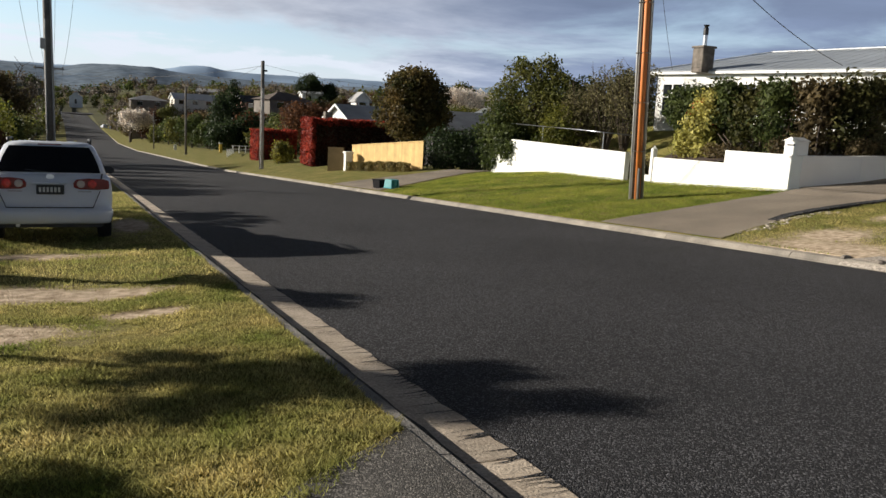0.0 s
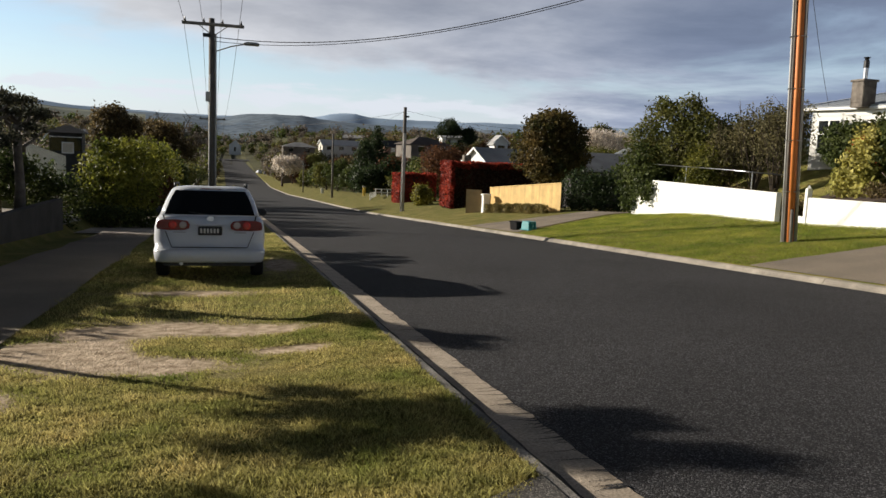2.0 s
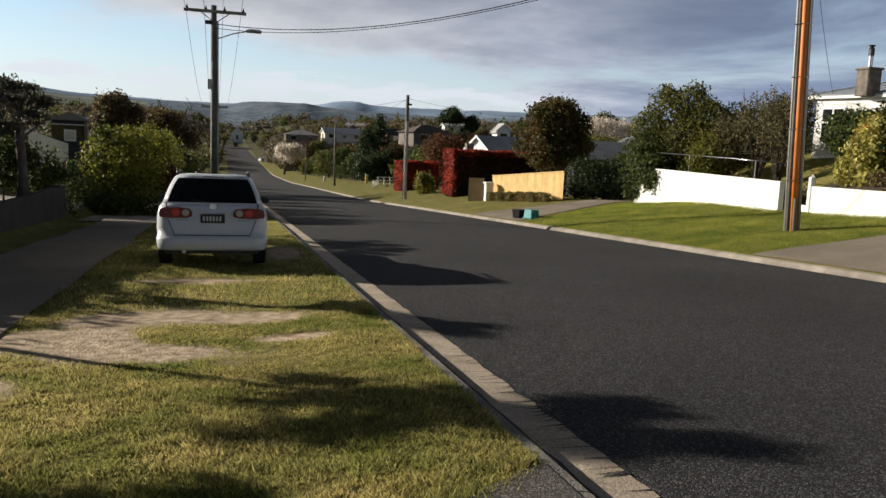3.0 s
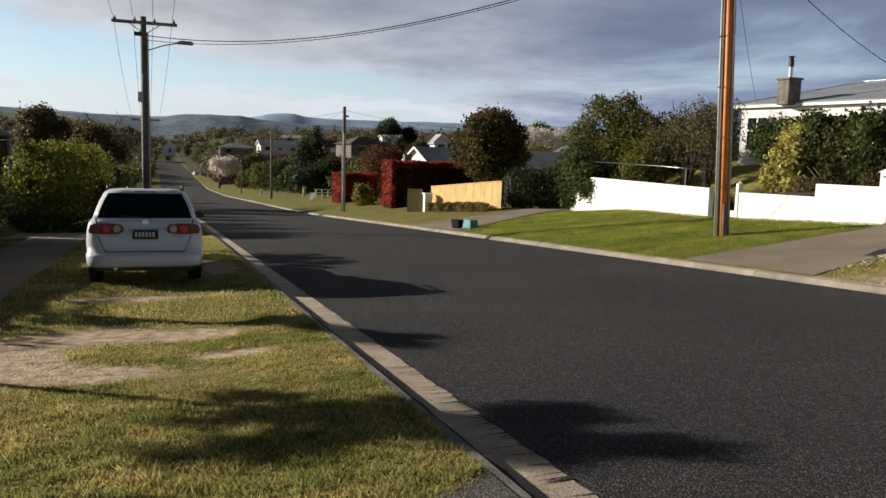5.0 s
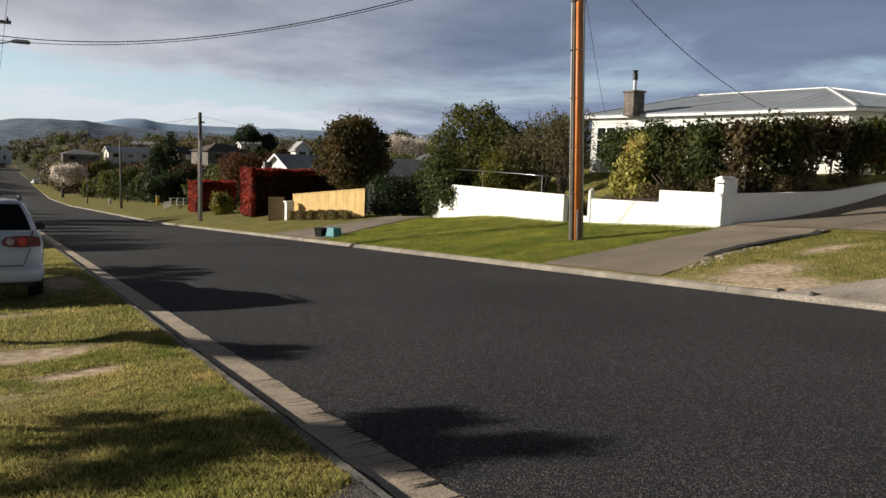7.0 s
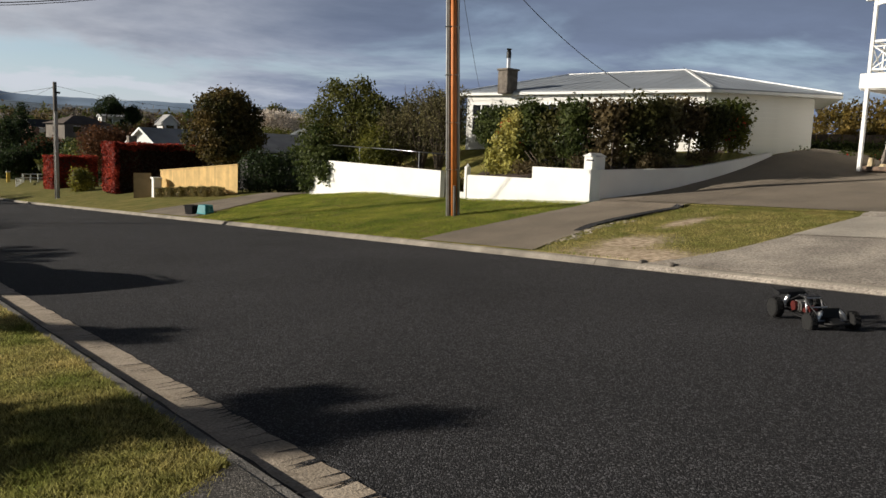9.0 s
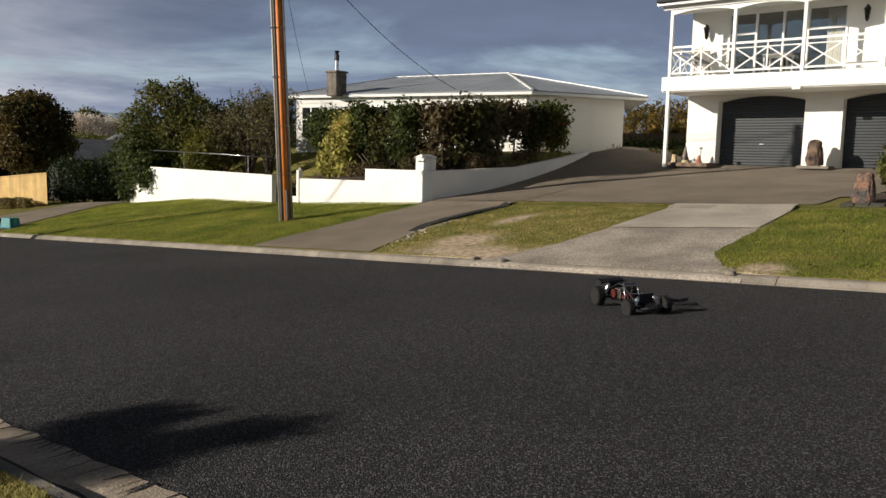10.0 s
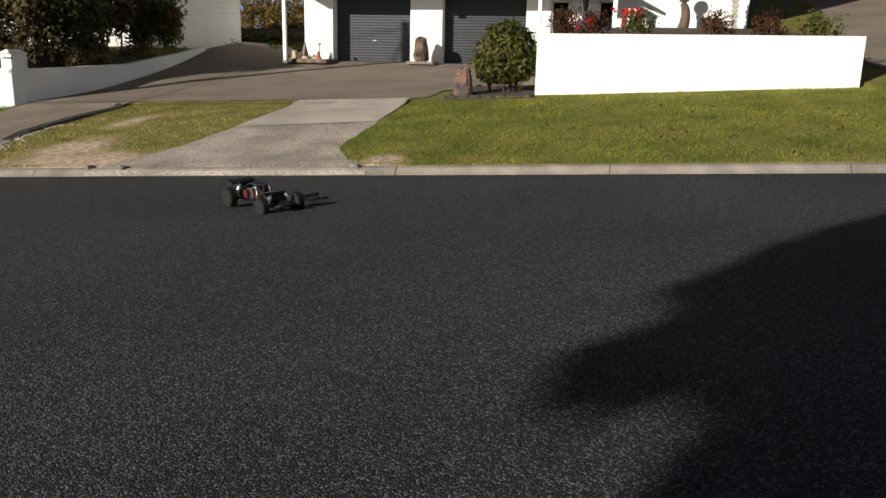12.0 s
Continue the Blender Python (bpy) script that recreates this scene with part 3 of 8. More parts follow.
bleed = bmesh.new()
rng_b = random.Random(77)
for i in range(120):
    y = rng_b.uniform(1.6, 5.2) if i < 80 else rng_b.uniform(5.2, 12.0)
    reach_, w_ = rng_b.uniform(0.04, 0.27), rng_b.uniform(0.003, 0.009)
    x1, skew = GUT_L + 0.01, rng_b.uniform(-0.06, 0.02)
    pts = [(x1 - reach_ * f_, y + skew * f_ + rng_b.uniform(-.008, .008), w_ * (1.0 - 0.75 * f_)) for f_ in (0.0, 0.35, 0.7, 1.0)]
    top_ = [(px_, py_, float(zr(py_)) + 0.011 + 0.034 * (GUT_L - px_)) for px_, py_, _ in pts]
    up_v = [[bleed.verts.new((q[0], q[1] + sgn * p_[2], q[2])) for sgn in (-1, 1)] for p_, q in zip(pts, top_)]
    for a_, b_ in zip(up_v, up_v[1:]):
        bleed.faces.new((a_[0], b_[0], b_[1], a_[1]))
tagged(part("road_tar_cracks", bleed, ASPHALT), "thin dark tar cracks across the pale gutter", "cracks", kind="stuff")
kerb_run("kerb_far", [(KERB_R - 0.06, -0.2), (KERB_R + 0.125, -0.2), (KERB_R + 0.125, 0.116), (KERB_R + 0.05, 0.112), (KERB_R + 0.01, 0.095), (KERB_R - 0.035, 0.03), (KERB_R - 0.06, 0.012)], -24.0, 240.0, 3.0,
         "weathered low concrete kerb along the lawns", "kerb_stone")


# ---- plants ----
def leaf_quads(P, N, size, rng, long=1.6):
    """Small bent-free leaf blades at the points P, facing roughly along N."""
    n = len(P)
    t = rng.normal(size=(n, 3))
    N = N + 0.9 * rng.normal(size=(n, 3))
    N /= np.linalg.norm(N, axis=1, keepdims=True)
    t -= N * (t * N).sum(1, keepdims=True)
    t /= np.linalg.norm(t, axis=1, keepdims=True)
    b = np.cross(N, t)
    s = size * (0.6 + 0.8 * rng.random((n, 1)))
    a, c = t * s * long * 0.5, b * s * 0.5
    return np.stack([P - a, P + c * 0.9 - a * 0.1, P + a, P - c * 0.9 - a * 0.1], 1).reshape(-1, 3)


def crown_mesh(blobs, count, size, seed, shell=0.45, ragged=0.25, long=1.6, spray=0.78):
    rng = np.random.default_rng(seed)
    B = np.array(blobs, float)
    w = (B[:, 3] * B[:, 4] + B[:, 3] * B[:, 5] + B[:, 4] * B[:, 5])
    pick = rng.choice(len(B), count, p=w / w.sum())
    d = rng.normal(size=(count, 3))
    d /= np.linalg.norm(d, axis=1, keepdims=True)
    # lumps: the radius follows a few random bumps over the sphere
    lump = np.zeros(count)
    for i in range(9):
        q = rng.normal(size=3)
        q /= np.linalg.norm(q)
        lump += np.where((d @ q) > 0.75, (d @ q) - 0.75, 0) * rng.uniform(-2.5, 3.0)
    r = 1 - shell * rng.random(count) ** 1.6 + ragged * (lump * 0.6 + rng.normal(size=count) * 0.22)
    P = B[pick, :3] + d * r[:, None] * B[pick, 3:]
    # leaves gather in sprays round every ninth place
    lead = np.arange(count) // 9 * 9
    gather = rng.random(count) < spray
    near = P[lead] + rng.normal(size=(count, 3)) * size * 1.25
    P = np.where(gather[:, None], near, P)
    d = np.where(gather[:, None], d[lead] + 0.5 * d, d)
    return arrays(leaf_quads(P, d, size, rng, long), 4)


def hedge_mesh(boxes, count, size, seed, depth=0.22, ragged=0.07):
    """Clipped hedge: leaves near the faces of boxes (x0, x1, y0, y1, z0, z1)."""
    rng = np.random.default_rng(seed)
    area = [((b[1] - b[0]) * (b[3] - b[2]) + 2 * (b[5] - b[4]) * (b[1] - b[0] + b[3] - b[2])) for b in boxes]
    out, total = [], sum(area)
    for b, ar in zip(boxes, area):
        n = int(count * ar / total)
        lo, hi = np.array(b[0::2]), np.array(b[1::2])
        dims = hi - lo
        fa = np.array([dims[1] * dims[2]] * 2 + [dims[0] * dims[2]] * 2 + [dims[0] * dims[1]])
        f = rng.choice(5, n, p=fa / fa.sum())
        P = lo + rng.random((n, 3)) * dims
        N = np.zeros((n, 3))
        for k, (ax, end) in enumerate(((0, 0), (0, 1), (1, 0), (1, 1), (2, 1))):
            s = f == k
            off = depth * rng.random(s.sum()) ** 1.5 - ragged * rng.random(s.sum()) ** 2
            P[s, ax] = (hi[ax] - off) if end else (lo[ax] + off)
            N[s, ax] = 1 if end else -1
        P += 0.05 * np.sin(P[:, [1, 2, 0]] * 3.1 + seed)
        out.append(leaf_quads(P, N, size, rng))
    return arrays(np.concatenate(out), 4)


def limbs(base, top, r, n, spread, seed, bm=None, rise=0.6):
    """A tapered trunk with n limbs."""
    rng = random.Random(seed)
    bm = bm or bmesh.new()
    base, top = Vector(base), Vector(top)
    mid = base.lerp(top, 0.5) + Vector((rng.uniform(-.1, .1), rng.uniform(-.1, .1), 0)) * (top - base).length * 0.5
    tube([base, base.lerp(mid, 0.3), mid, top], [r * 1.15, r, r * 0.75, r * 0.3], 9, bm)
    for i in range(n):
        a = 2 * math.pi * i / n + rng.uniform(-.4, .4)
        s = base.lerp(top, rng.uniform(0.35, 0.85))
        l = spread * rng.uniform(0.6, 1.0)
        e = s + Vector((math.cos(a) * l, math.sin(a) * l, l * rise * rng.uniform(0.6, 1.5)))
        m = s.lerp(e, 0.5) + Vector((0, 0, -0.1 * l))
        tube([s, m, e], [r * 0.42, r * 0.28, r * 0.08], 6, bm)
    return bm


def gz(x, y):
    return float(land(x, y))


def tree(name, label, x, y, top, blobs, mat, count, size, seed, trunk=0.16, bark=None, z=None, n_limbs=7, spread=None, category="tree", group="", **kw):
    z = gz(x, y) if z is None else z
    t = thing(name, label, category, (x, y, z), group)
    h = top - z
    spread = spread or max(b[3] for b in blobs) * 0.8
    part("trunk", limbs((0, 0, -0.1), (0, 0, h * 0.8), trunk, n_limbs, spread, seed), bark or BARK, t, smooth=True)
    part("crown", crown_mesh([(b[0] - x, b[1] - y, b[2] - z, *b[3:]) for b in blobs], count, size, seed, **kw), mat, t)
    return t


def blobs_round(x, y, z0, z1, r, n, seed, flat=1.0):
    """n lumps that together make a rounded crown between z0 and z1."""
    rng = random.Random(seed)
    zc, h = (z0 + z1) / 2, (z1 - z0) / 2
    out = [(x, y, zc, r * 0.72, r * 0.72, h * 0.80)]
    for i in range(n):
        a, e = rng.uniform(0, 6.283), rng.uniform(-0.7, 1.2)
        k = rng.uniform(0.55, 0.75)
        rr = r * rng.uniform(0.28, 0.45)
        out.append((x + math.cos(a) * math.cos(e) * r * k, y + math.sin(a) * math.cos(e) * r * k, zc + math.sin(e) * h * 0.66, rr, rr, rr * flat))
    return out


# ---- paved patches on the right ----
def paved(name, label, quads_, mat, lift=0.02, wob=0.12):
    t = thing(name, label, "driveway", kind="structure")
    for q in quads_:
        sheet(q, 14, 22, lift, mat, "paving", t, wobble=wob)
    return t


K2 = KERB_R + 0.135
paved("driveway_court", "brown-grey asphalt driveway and court before the garages",
      [[(K2, 10.7), (K2, 14.4), (13.8, 14.45), (13.7, 11.5)], [(13.7, 11.5), (13.8, 14.45), (17.3, 14.5), (17.0, 11.3)], [(17.0, 4.1), (17.0, 11.2), (27.2, 12.1), (27.2, 3.6)]], DRIVE, 0.018, 0.06)
court_ = bpy.data.objects["driveway_court"]
for q in ([(17.0, 11.15), (17.3, 14.5), (20.9, 13.98), (22.1, 11.65)], [(22.1, 11.65), (20.9, 13.98), (24.62, 13.46), (27.2, 12.05)], [(18.7, 1.75), (18.7, 4.2), (27.2, 3.7), (27.2, 1.75)], [(27.1, 10.6), (27.1, 12.15), (36.0, 13.2), (36.0, 11.2)], [(24.6, 13.4), (29.0, 13.2), (30.0, 12.4), (27.0, 12.05)]):
    sheet(q, 14, 16, 0.026, DRIVE, "paving", court_)
paved("driveway_crossing", "pale worn concrete driveway crossing", [[(K2, 3.74), (K2, 7.78), (12.43, 7.28), (12.1, 4.34)], [(12.1, 4.34), (12.43, 7.28), (17.0, 7.05), (17.1, 4.4)]], CONCRETE, 0.008, 0.05)
PALE = material("pale_concrete", (0.45, 0.405, 0.345), 0.9, 0.2, 1.0, 0.5, 60.0, fine=0.25, fine_scale=40.0)
sheet([(14.4, 4.39), (14.1, 7.17), (17.0, 7.04), (17.1, 4.42)], 6, 8, 0.022, PALE, "paving", bpy.data.objects["driveway_crossing"], "newer pale concrete")
paved("driveway_far", "asphalt driveway of the house with the yellow fence", [[(K2, 28.6), (K2, 34.8), (15.5, 35.2), (16.6, 32.2)], [(16.6, 32.2), (15.5, 35.2), (26.0, 38.2), (26.0, 33.0)]], DRIVE, 0.022)
paved("driveway_upper", "asphalt drive climbing beside the white house", [[(K2, -9.0), (K2, -5.4), (20, -5.6), (20, -9.5)], [(20, -9.5), (20, -5.6), (36, -7.4), (36, -13.0)]], DRIVE, 0.022)
paved("footpath", "dark asphalt footpath beside the verge", [[(-1.6, -14.0), (-3.5, -14.0), (-3.8, 24.5), (-2.2, 24.5)], [(-2.2, 24.5), (-3.8, 24.5), (-4.4, 70), (-2.8, 70)]], DRIVE, 0.022, 0.15)
paved("driveway_left", "asphalt drive apron crossing the verge", [[(-9, 25.6), (-9, 29.2), (1.6, 29.0), (1.6, 25.6)]], CONCRETE, 0.03, 0.1)
paved("driveway_near", "rough asphalt apron at the kerb", [[(-3.6, -1.5), (-3.6, 2.2), (0.3, 2.58), (0.3, -1.5)], [(0.3, -1.5), (0.3, 2.58), (1.43, 3.32), (1.43, -1.5)]], APRON, 0.010, 0.03)
sheet([(1.38, -1.5), (1.38, 3.26), (1.479, 3.36), (1.479, -1.5)], 2, 22, 0.012, APRON, "paving", bpy.data.objects["driveway_near"])

# ---- garden walls ----
def wall_block(name, label, poly_xy, zt, mat=None, depth=0.6):
    """A wall between two plan points, with thickness; its foot goes into the ground and its top goes from zt[0] to zt[1]."""
    (xa, ya), (xb, yb), th = poly_xy
    d = Vector((xb - xa, yb - ya, 0)).normalized()
    nrm = Vector((d.y, -d.x, 0)) * th
    bm = bmesh.new()
    n = 12
    rows = []
    for i in range(n + 1):
        u = i / n
        p = Vector((xa + (xb - xa) * u, ya + (yb - ya) * u, 0))
        zb = min(gz(p.x - 0.3, p.y), gz(p.x, p.y)) - depth
        zz = zt[0] + (zt[1] - zt[0]) * u
        rows.append([bm.verts.new((p.x, p.y, zb)), bm.verts.new((p.x, p.y, zz)), bm.verts.new((p.x + nrm.x, p.y + nrm.y, zz)), bm.verts.new((p.x + nrm.x, p.y + nrm.y, zb))])
    for a, b in zip(rows, rows[1:]):
        for k in range(4):
            bm.faces.new((a[k], a[(k + 1) % 4], b[(k + 1) % 4], b[k]))
    bm.faces.new(rows[0][::-1]), bm.faces.new(rows[-1])
    return part(name, bm, mat or WHITE, tagged_wall, label)


tagged_wall = thing("garden_wall", "white rendered block wall along the neighbour's lawn", "wall", kind="structure")
wall_block("wall_length", "", ((17.3, 31.2), (17.3, 21.75), -0.2), (0.80, 0.69))
wall_block("wall_length", "", ((17.3, 20.45), (17.3, 17.2), -0.2), (0.62, 0.66))
wall_block("wall_length", "", ((17.3, 17.2), (17.3, 14.53), -0.2), (1.03, 1.04))
SIDE = [(17.3, 14.49, 1.04), (19.0, 14.03, 1.11), (20.9, 13.97, 1.18), (21.86, 13.83, 1.325), (23.3, 13.60, 1.545), (24.6, 13.44, 1.77)]
for (xa, ya, za), (xb, yb, zb_) in zip(SIDE, SIDE[1:]):
    wall_block("side_wall", "", ((xa, ya), (xb, yb), -0.2), (za, zb_))
wall_block("gate_step", "", ((17.7, 21.75), (17.7, 20.45), -0.2), (-0.02, -0.02))
post_ = part("gate_post", box(17.27, 17.45, 20.29, 20.42, -0.4, 0.90, 0.012), WHITE, tagged_wall)
part("post_cap", tube([(17.36, 20.355, 0.90), (17.36, 20.355, 1.0)], [0.10, 0.012], 4), WHITE, post_)
tagged_wall = thing("planter_wall", "tall white rendered retaining wall above the lawn", "wall", kind="structure")
wall_block("front_wall", "", ((17.3, 1.70), (17.3, -4.77), -0.2), (2.07, 2.10))
wall_block("side_wall", "", ((17.5, 1.70), (25.2, 1.70), 0.2), (2.07, 2.07))
wall_block("end_wall", "", ((17.5, -4.57), (26.9, -4.57), 0.2), (2.10, 2.10))
tagged_wall = thing("retaining_wall", "dark concrete block retaining wall below the trees", "wall", kind="structure")
wall_block("block_wall", "", ((-4.7, 10.0), (-4.7, 25.0), -0.22), (-0.20, -0.30), RETAIN)

terrace = part("terrace", prism([(17.5, 0.6), (27.0, 0.6), (27.0, 2.66), (26.0, 2.62), (17.5, 1.97)], "y", -4.57, 1.5), SOIL)
tagged(terrace, "raised dark bed behind the white wall", "terrace", kind="structure")

# concrete ramps over the kerb at the two driveways
for label_, mat_, ya, yb, yc, yd in (("concrete ramp over the kerb at the crossing", CONCRETE, 3.45, 8.05, 7.72, 3.74),):
    rows = []
    for i in range(25):
        u = i / 24
        a, b = ya + (yb - ya) * u, yd + (yc - yd) * u
        rows += [(KERB_R - 0.08, a, float(zr(a)) + 0.012), (KERB_R + 0.03, a, float(zr(a)) + 0.10), (KERB_R + 0.18, (a + b) / 2, float(zr((a + b) / 2)) + 0.132), (KERB_R + 0.42, b, gz(KERB_R + 0.42, b) + 0.016)]
    tagged(part("kerb_ramp", raw(rows, [(4 * i + k, 4 * i + k + 1, 4 * i + k + 5, 4 * i + k + 4) for i in range(24) for k in range(3)], True), mat_), label_, "driveway", kind="structure")


# ---- the white two-storey house ----
def weatherboards(name, x, y0, y1, z0, z1, parent, step=0.17, mat=WHITE):
    """Lapped boards on a wall that faces the road, each one a piece."""
    z = z0
    while z < z1 - 0.02:
        h = min(step, z1 - z)
        bm = prism([(x - 0.022, z), (x, z), (x, z + h), (x - 0.006, z + h)], "y", y0, y1)
        part("board", bm, mat, parent)
        z += step


def window(parent, x, y0, y1, z0, z1, bars, mid=None, curtains=(), name="window"):
    """A white framed window in a wall that faces the road: bars are the uprights, mid a transom over some bays."""
    w = part(name, box(x + 0.06, x + 0.068, y0, y1, z0, z1), PANE, parent, "clear reflecting window panes")
    w.visible_shadow = False
    f = 0.06
    edges = [y0, *bars, y1]
    for yy in edges:
        part("window_frame", box(x - 0.03, x + 0.07, yy - f / 2, yy + f / 2, z0, z1, 0.006), TRIM, w)
    for zz in (z0, z1):
        part("window_frame", box(x - 0.035, x + 0.07, y0 - f / 2, y1 + f / 2, zz - f / 2, zz + f / 2, 0.006), TRIM, w)
    for a, b, zz in mid or ():
        part("transom", box(x - 0.02, x + 0.065, a, b, zz - 0.03, zz + 0.03), TRIM, w)
    for a, b in curtains:
        n = 24
        prof = [(a + (b - a) * i / n, x + 0.17 + 0.022 * math.sin(i * 1.9)) for i in range(n + 1)]
        bm = bmesh.new()
        lo, hi = [bm.verts.new((px, py, z0 + 0.05)) for py, px in prof], [bm.verts.new((px, py, z1 - 0.05)) for py, px in prof]
        for i in range(n):
            bm.faces.new((lo[i], lo[i + 1], hi[i + 1], hi[i]))
        part("curtain", bm, CURTAIN, w, "cream curtain", smooth=True)
    return w


house = thing("white_house", "white two-storey house with a balcony over twin garages", "house")
GX, BX = 23.5, 22.0  # garage wall, balcony front


def arch(y0, y1, z_spring, rise, n=14):
    return [(y0 + (y1 - y0) * i / n, z_spring + rise * (1 - (2 * i / n - 1) ** 2)) for i in range(n + 1)]


def header(y0, y1, zs, rise, top):
    pts = arch(y0, y1, zs, rise)
    return prism(pts + [(y1, top), (y0, top)], "x", GX, GX + 0.42)


DOORS = [(6.13, 8.57), (2.66, 5.15)]
z_ceil = 3.55
for a, b in ((9.5, 8.57), (6.13, 5.15), (2.66, 1.95)):
    part("wall", box(GX, GX + 0.42, b, a, 1.1, z_ceil), WHITE, house)
for a, b in DOORS:
    part("lintel", header(a, b, 3.27, 0.16, z_ceil), WHITE, house)
    door = part("garage_door", box(GX + 0.39, GX + 0.41, a + 0.003, b - 0.003, 1.30, 3.5), ROLLER, house, "charcoal ribbed roller door")
    slat = finish(prism([(GX + 0.39, 0), (GX + 0.365, 0.012), (GX + 0.365, 0.062), (GX + 0.39, 0.075), (GX + 0.395, 0.075), (GX + 0.395, 0)], "y", a, b))
    z = 1.338
    while z < 3.45:
        s = part("slat", slat, ROLLER, door)
        s.location.z = z
        z += 0.082
    part("door_handle", box(GX + 0.34, GX + 0.37, (a + b) / 2 - 0.06, (a + b) / 2 + 0.06, 2.02, 2.05, 0.006), STEEL, door, "small steel handle")
part("wall", box(GX + 0.43, GX + 7.9, 9.3, 9.5, 1.1, 5.95), WHITE, house)          # end wall
part("wall", box(GX + 0.22, GX + 7.9, -3.42, -3.22, 1.1, 6.0), WHITE, house)
part("wall", box(GX + 7.7, GX + 7.9, -3.22, 9.3, 1.1, 5.95), WHITE, house)
part("ceiling", box(BX + 0.06, GX + 0.9, 1.98, 9.72, 3.47, 3.52), WHITE, house)
# upper storey front wall, with its openings
W1, W2, W3 = (5.22, 8.37, 4.0, 5.78), (2.36, 4.25, 4.0, 5.82), (-2.66, 0.70, 4.54, 5.84)
for a, b in ((8.37, 9.5), (4.25, 5.22), (1.95, 2.36)):
    part("wall", box(GX, GX + 0.22, a, b, 3.55, 5.95), WHITE, house)
for a, b, zt in ((5.22, 8.37, 5.78), (2.36, 4.25, 5.82)):
    part("wall", box(GX, GX + 0.22, a, b, 3.55, 4.0), WHITE, house)
    part("wall", box(GX, GX + 0.22, a, b, zt, 5.95), WHITE, house)
part("wall", box(GX + 0.002, GX + 0.22, -3.42, 1.95, 5.84, 6.9), WHITE, house)
part("wall", box(GX + 0.002, GX + 0.22, -3.42, -2.66, 3.66, 5.84), WHITE, house)
part("wall", box(GX + 0.002, GX + 0.22, 0.70, 1.95, 3.66, 5.84), WHITE, house)
part("wall", box(GX + 0.002, GX + 0.22, -2.66, 0.70, 3.66, 4.54), WHITE, house)
part("wall", box(GX + 0.004, GX + 0.22, -3.42, 0.10, 1.1, 3.66), WHITE, house)
weatherboards("board", GX, -3.42, 1.9, 3.66, 4.52, house)
weatherboards("board", GX, -3.40, -3.06, 4.56, 5.84, house)
window(house, GX, W1[0], W1[1], W1[2], W1[3], (6.2, 6.85, 7.6), mid=[(7.6, 8.37, 5.2), (5.22, 6.2, 5.2)], curtains=((5.28, 5.75),))
window(house, GX, W2[0], W2[1], W2[2], W2[3], (2.95, 3.65), mid=[(3.65, 4.25, 5.2), (2.36, 2.95, 5.2)], curtains=((3.72, 4.15), (2.40, 2.62)))
window(house, GX, W3[0], W3[1], W3[2], W3[3], (0.0, -1.95), mid=[(0.0, 0.70, 5.35), (-2.66, -1.95, 5.35)], curtains=((0.12, 0.42), (-2.6, -2.2)))
for a, b in ((0.74, 1.12), (-3.06, -2.70)):
    sh = part("shutter", box(GX - 0.05, GX - 0.025, a, b, 4.50, 5.86, 0.008), BLACK, house, "black louvred shutter")
    louvre = finish(box(GX - 0.062, GX - 0.05, a + 0.04, b - 0.04, 0, 0.03))
    for i in range(26):
        part("louvre", louvre, BLACK, sh).location.z = 4.56 + i * 0.048
# dark interior behind the panes
part("inner_wall", box(GX + 2.8, GX + 2.9, -3.2, 9.3, 1.2, 6.75), ROOM, house, "plain room wall behind the panes")
part("inner_wall", box(GX + 0.22, GX + 2.8, 1.98, 2.08, 1.2, 5.9), ROOM, house)
part("inner_wall", box(GX + 0.22, GX + 2.8, 4.68, 4.78, 3.9, 5.9), ROOM, house)
part("inner_floor", box(GX + 0.22, GX + 2.8, -3.2, 9.3, 3.62, 3.74), SCULPT, house, "brown floor of the upper rooms")
part("inner_ceiling", box(GX + 0.22, GX + 2.8, 2.08, 9.3, 5.90, 5.94), ROOM, house)
part("inner_ceiling", box(GX + 0.22, GX + 2.8, -3.2, 1.98, 6.05, 6.1), ROOM, house)

balcony = part("balcony", box(BX, GX, 2.10, 9.74, 3.50, 3.90, 0.01), TRIM, house, "white balcony with crossed railings")
POSTS = (9.53, 7.72, 5.90, 4.01, 2.15)
for y in POSTS:
    part("post", box(BX + 0.02, BX + 0.11, y - 0.045, y + 0.045, 3.90, 5.80, 0.006), TRIM, balcony)
for y in (9.54, 2.13):
    part("post", box(BX + 0.02, BX + 0.12, y - 0.05, y + 0.05, 1.30, 3.50, 0.006), TRIM, balcony)
part("bracket", box(BX - 0.04, BX, 5.88, 6.10, 3.42, 3.52, 0.01), TRIM, balcony)


def railing(a, b, x_fixed=None, y_fixed=None):
    """One railing bay with two crosses."""
    def pt(s, z):
        v = a + (b - a) * s
        return (x_fixed, v, z) if y_fixed is None else (v, y_fixed, z)
    for z, h in ((4.74, 0.06), (4.00, 0.05), (4.60, 0.03)):
        part("rail", bar(pt(0, z), pt(1, z), 0.05, h), TRIM, balcony)
    n = 2
    for i in range(n):
        s0, s1 = i / n, (i + 1) / n
        part("cross_brace", bar(pt(s0, 4.02), pt(s1, 4.60), 0.025, 0.035), TRIM, balcony)
        part("cross_brace", bar(pt(s0, 4.60), pt(s1, 4.02), 0.022, 0.035), TRIM, balcony)
        if i:
            part("rail_post", bar(pt(s0, 4.0), pt(s0, 4.74), 0.04), TRIM, balcony)


for a, b in zip(POSTS, POSTS[1:]):
    railing(a - 0.05, b + 0.05, x_fixed=BX + 0.065)
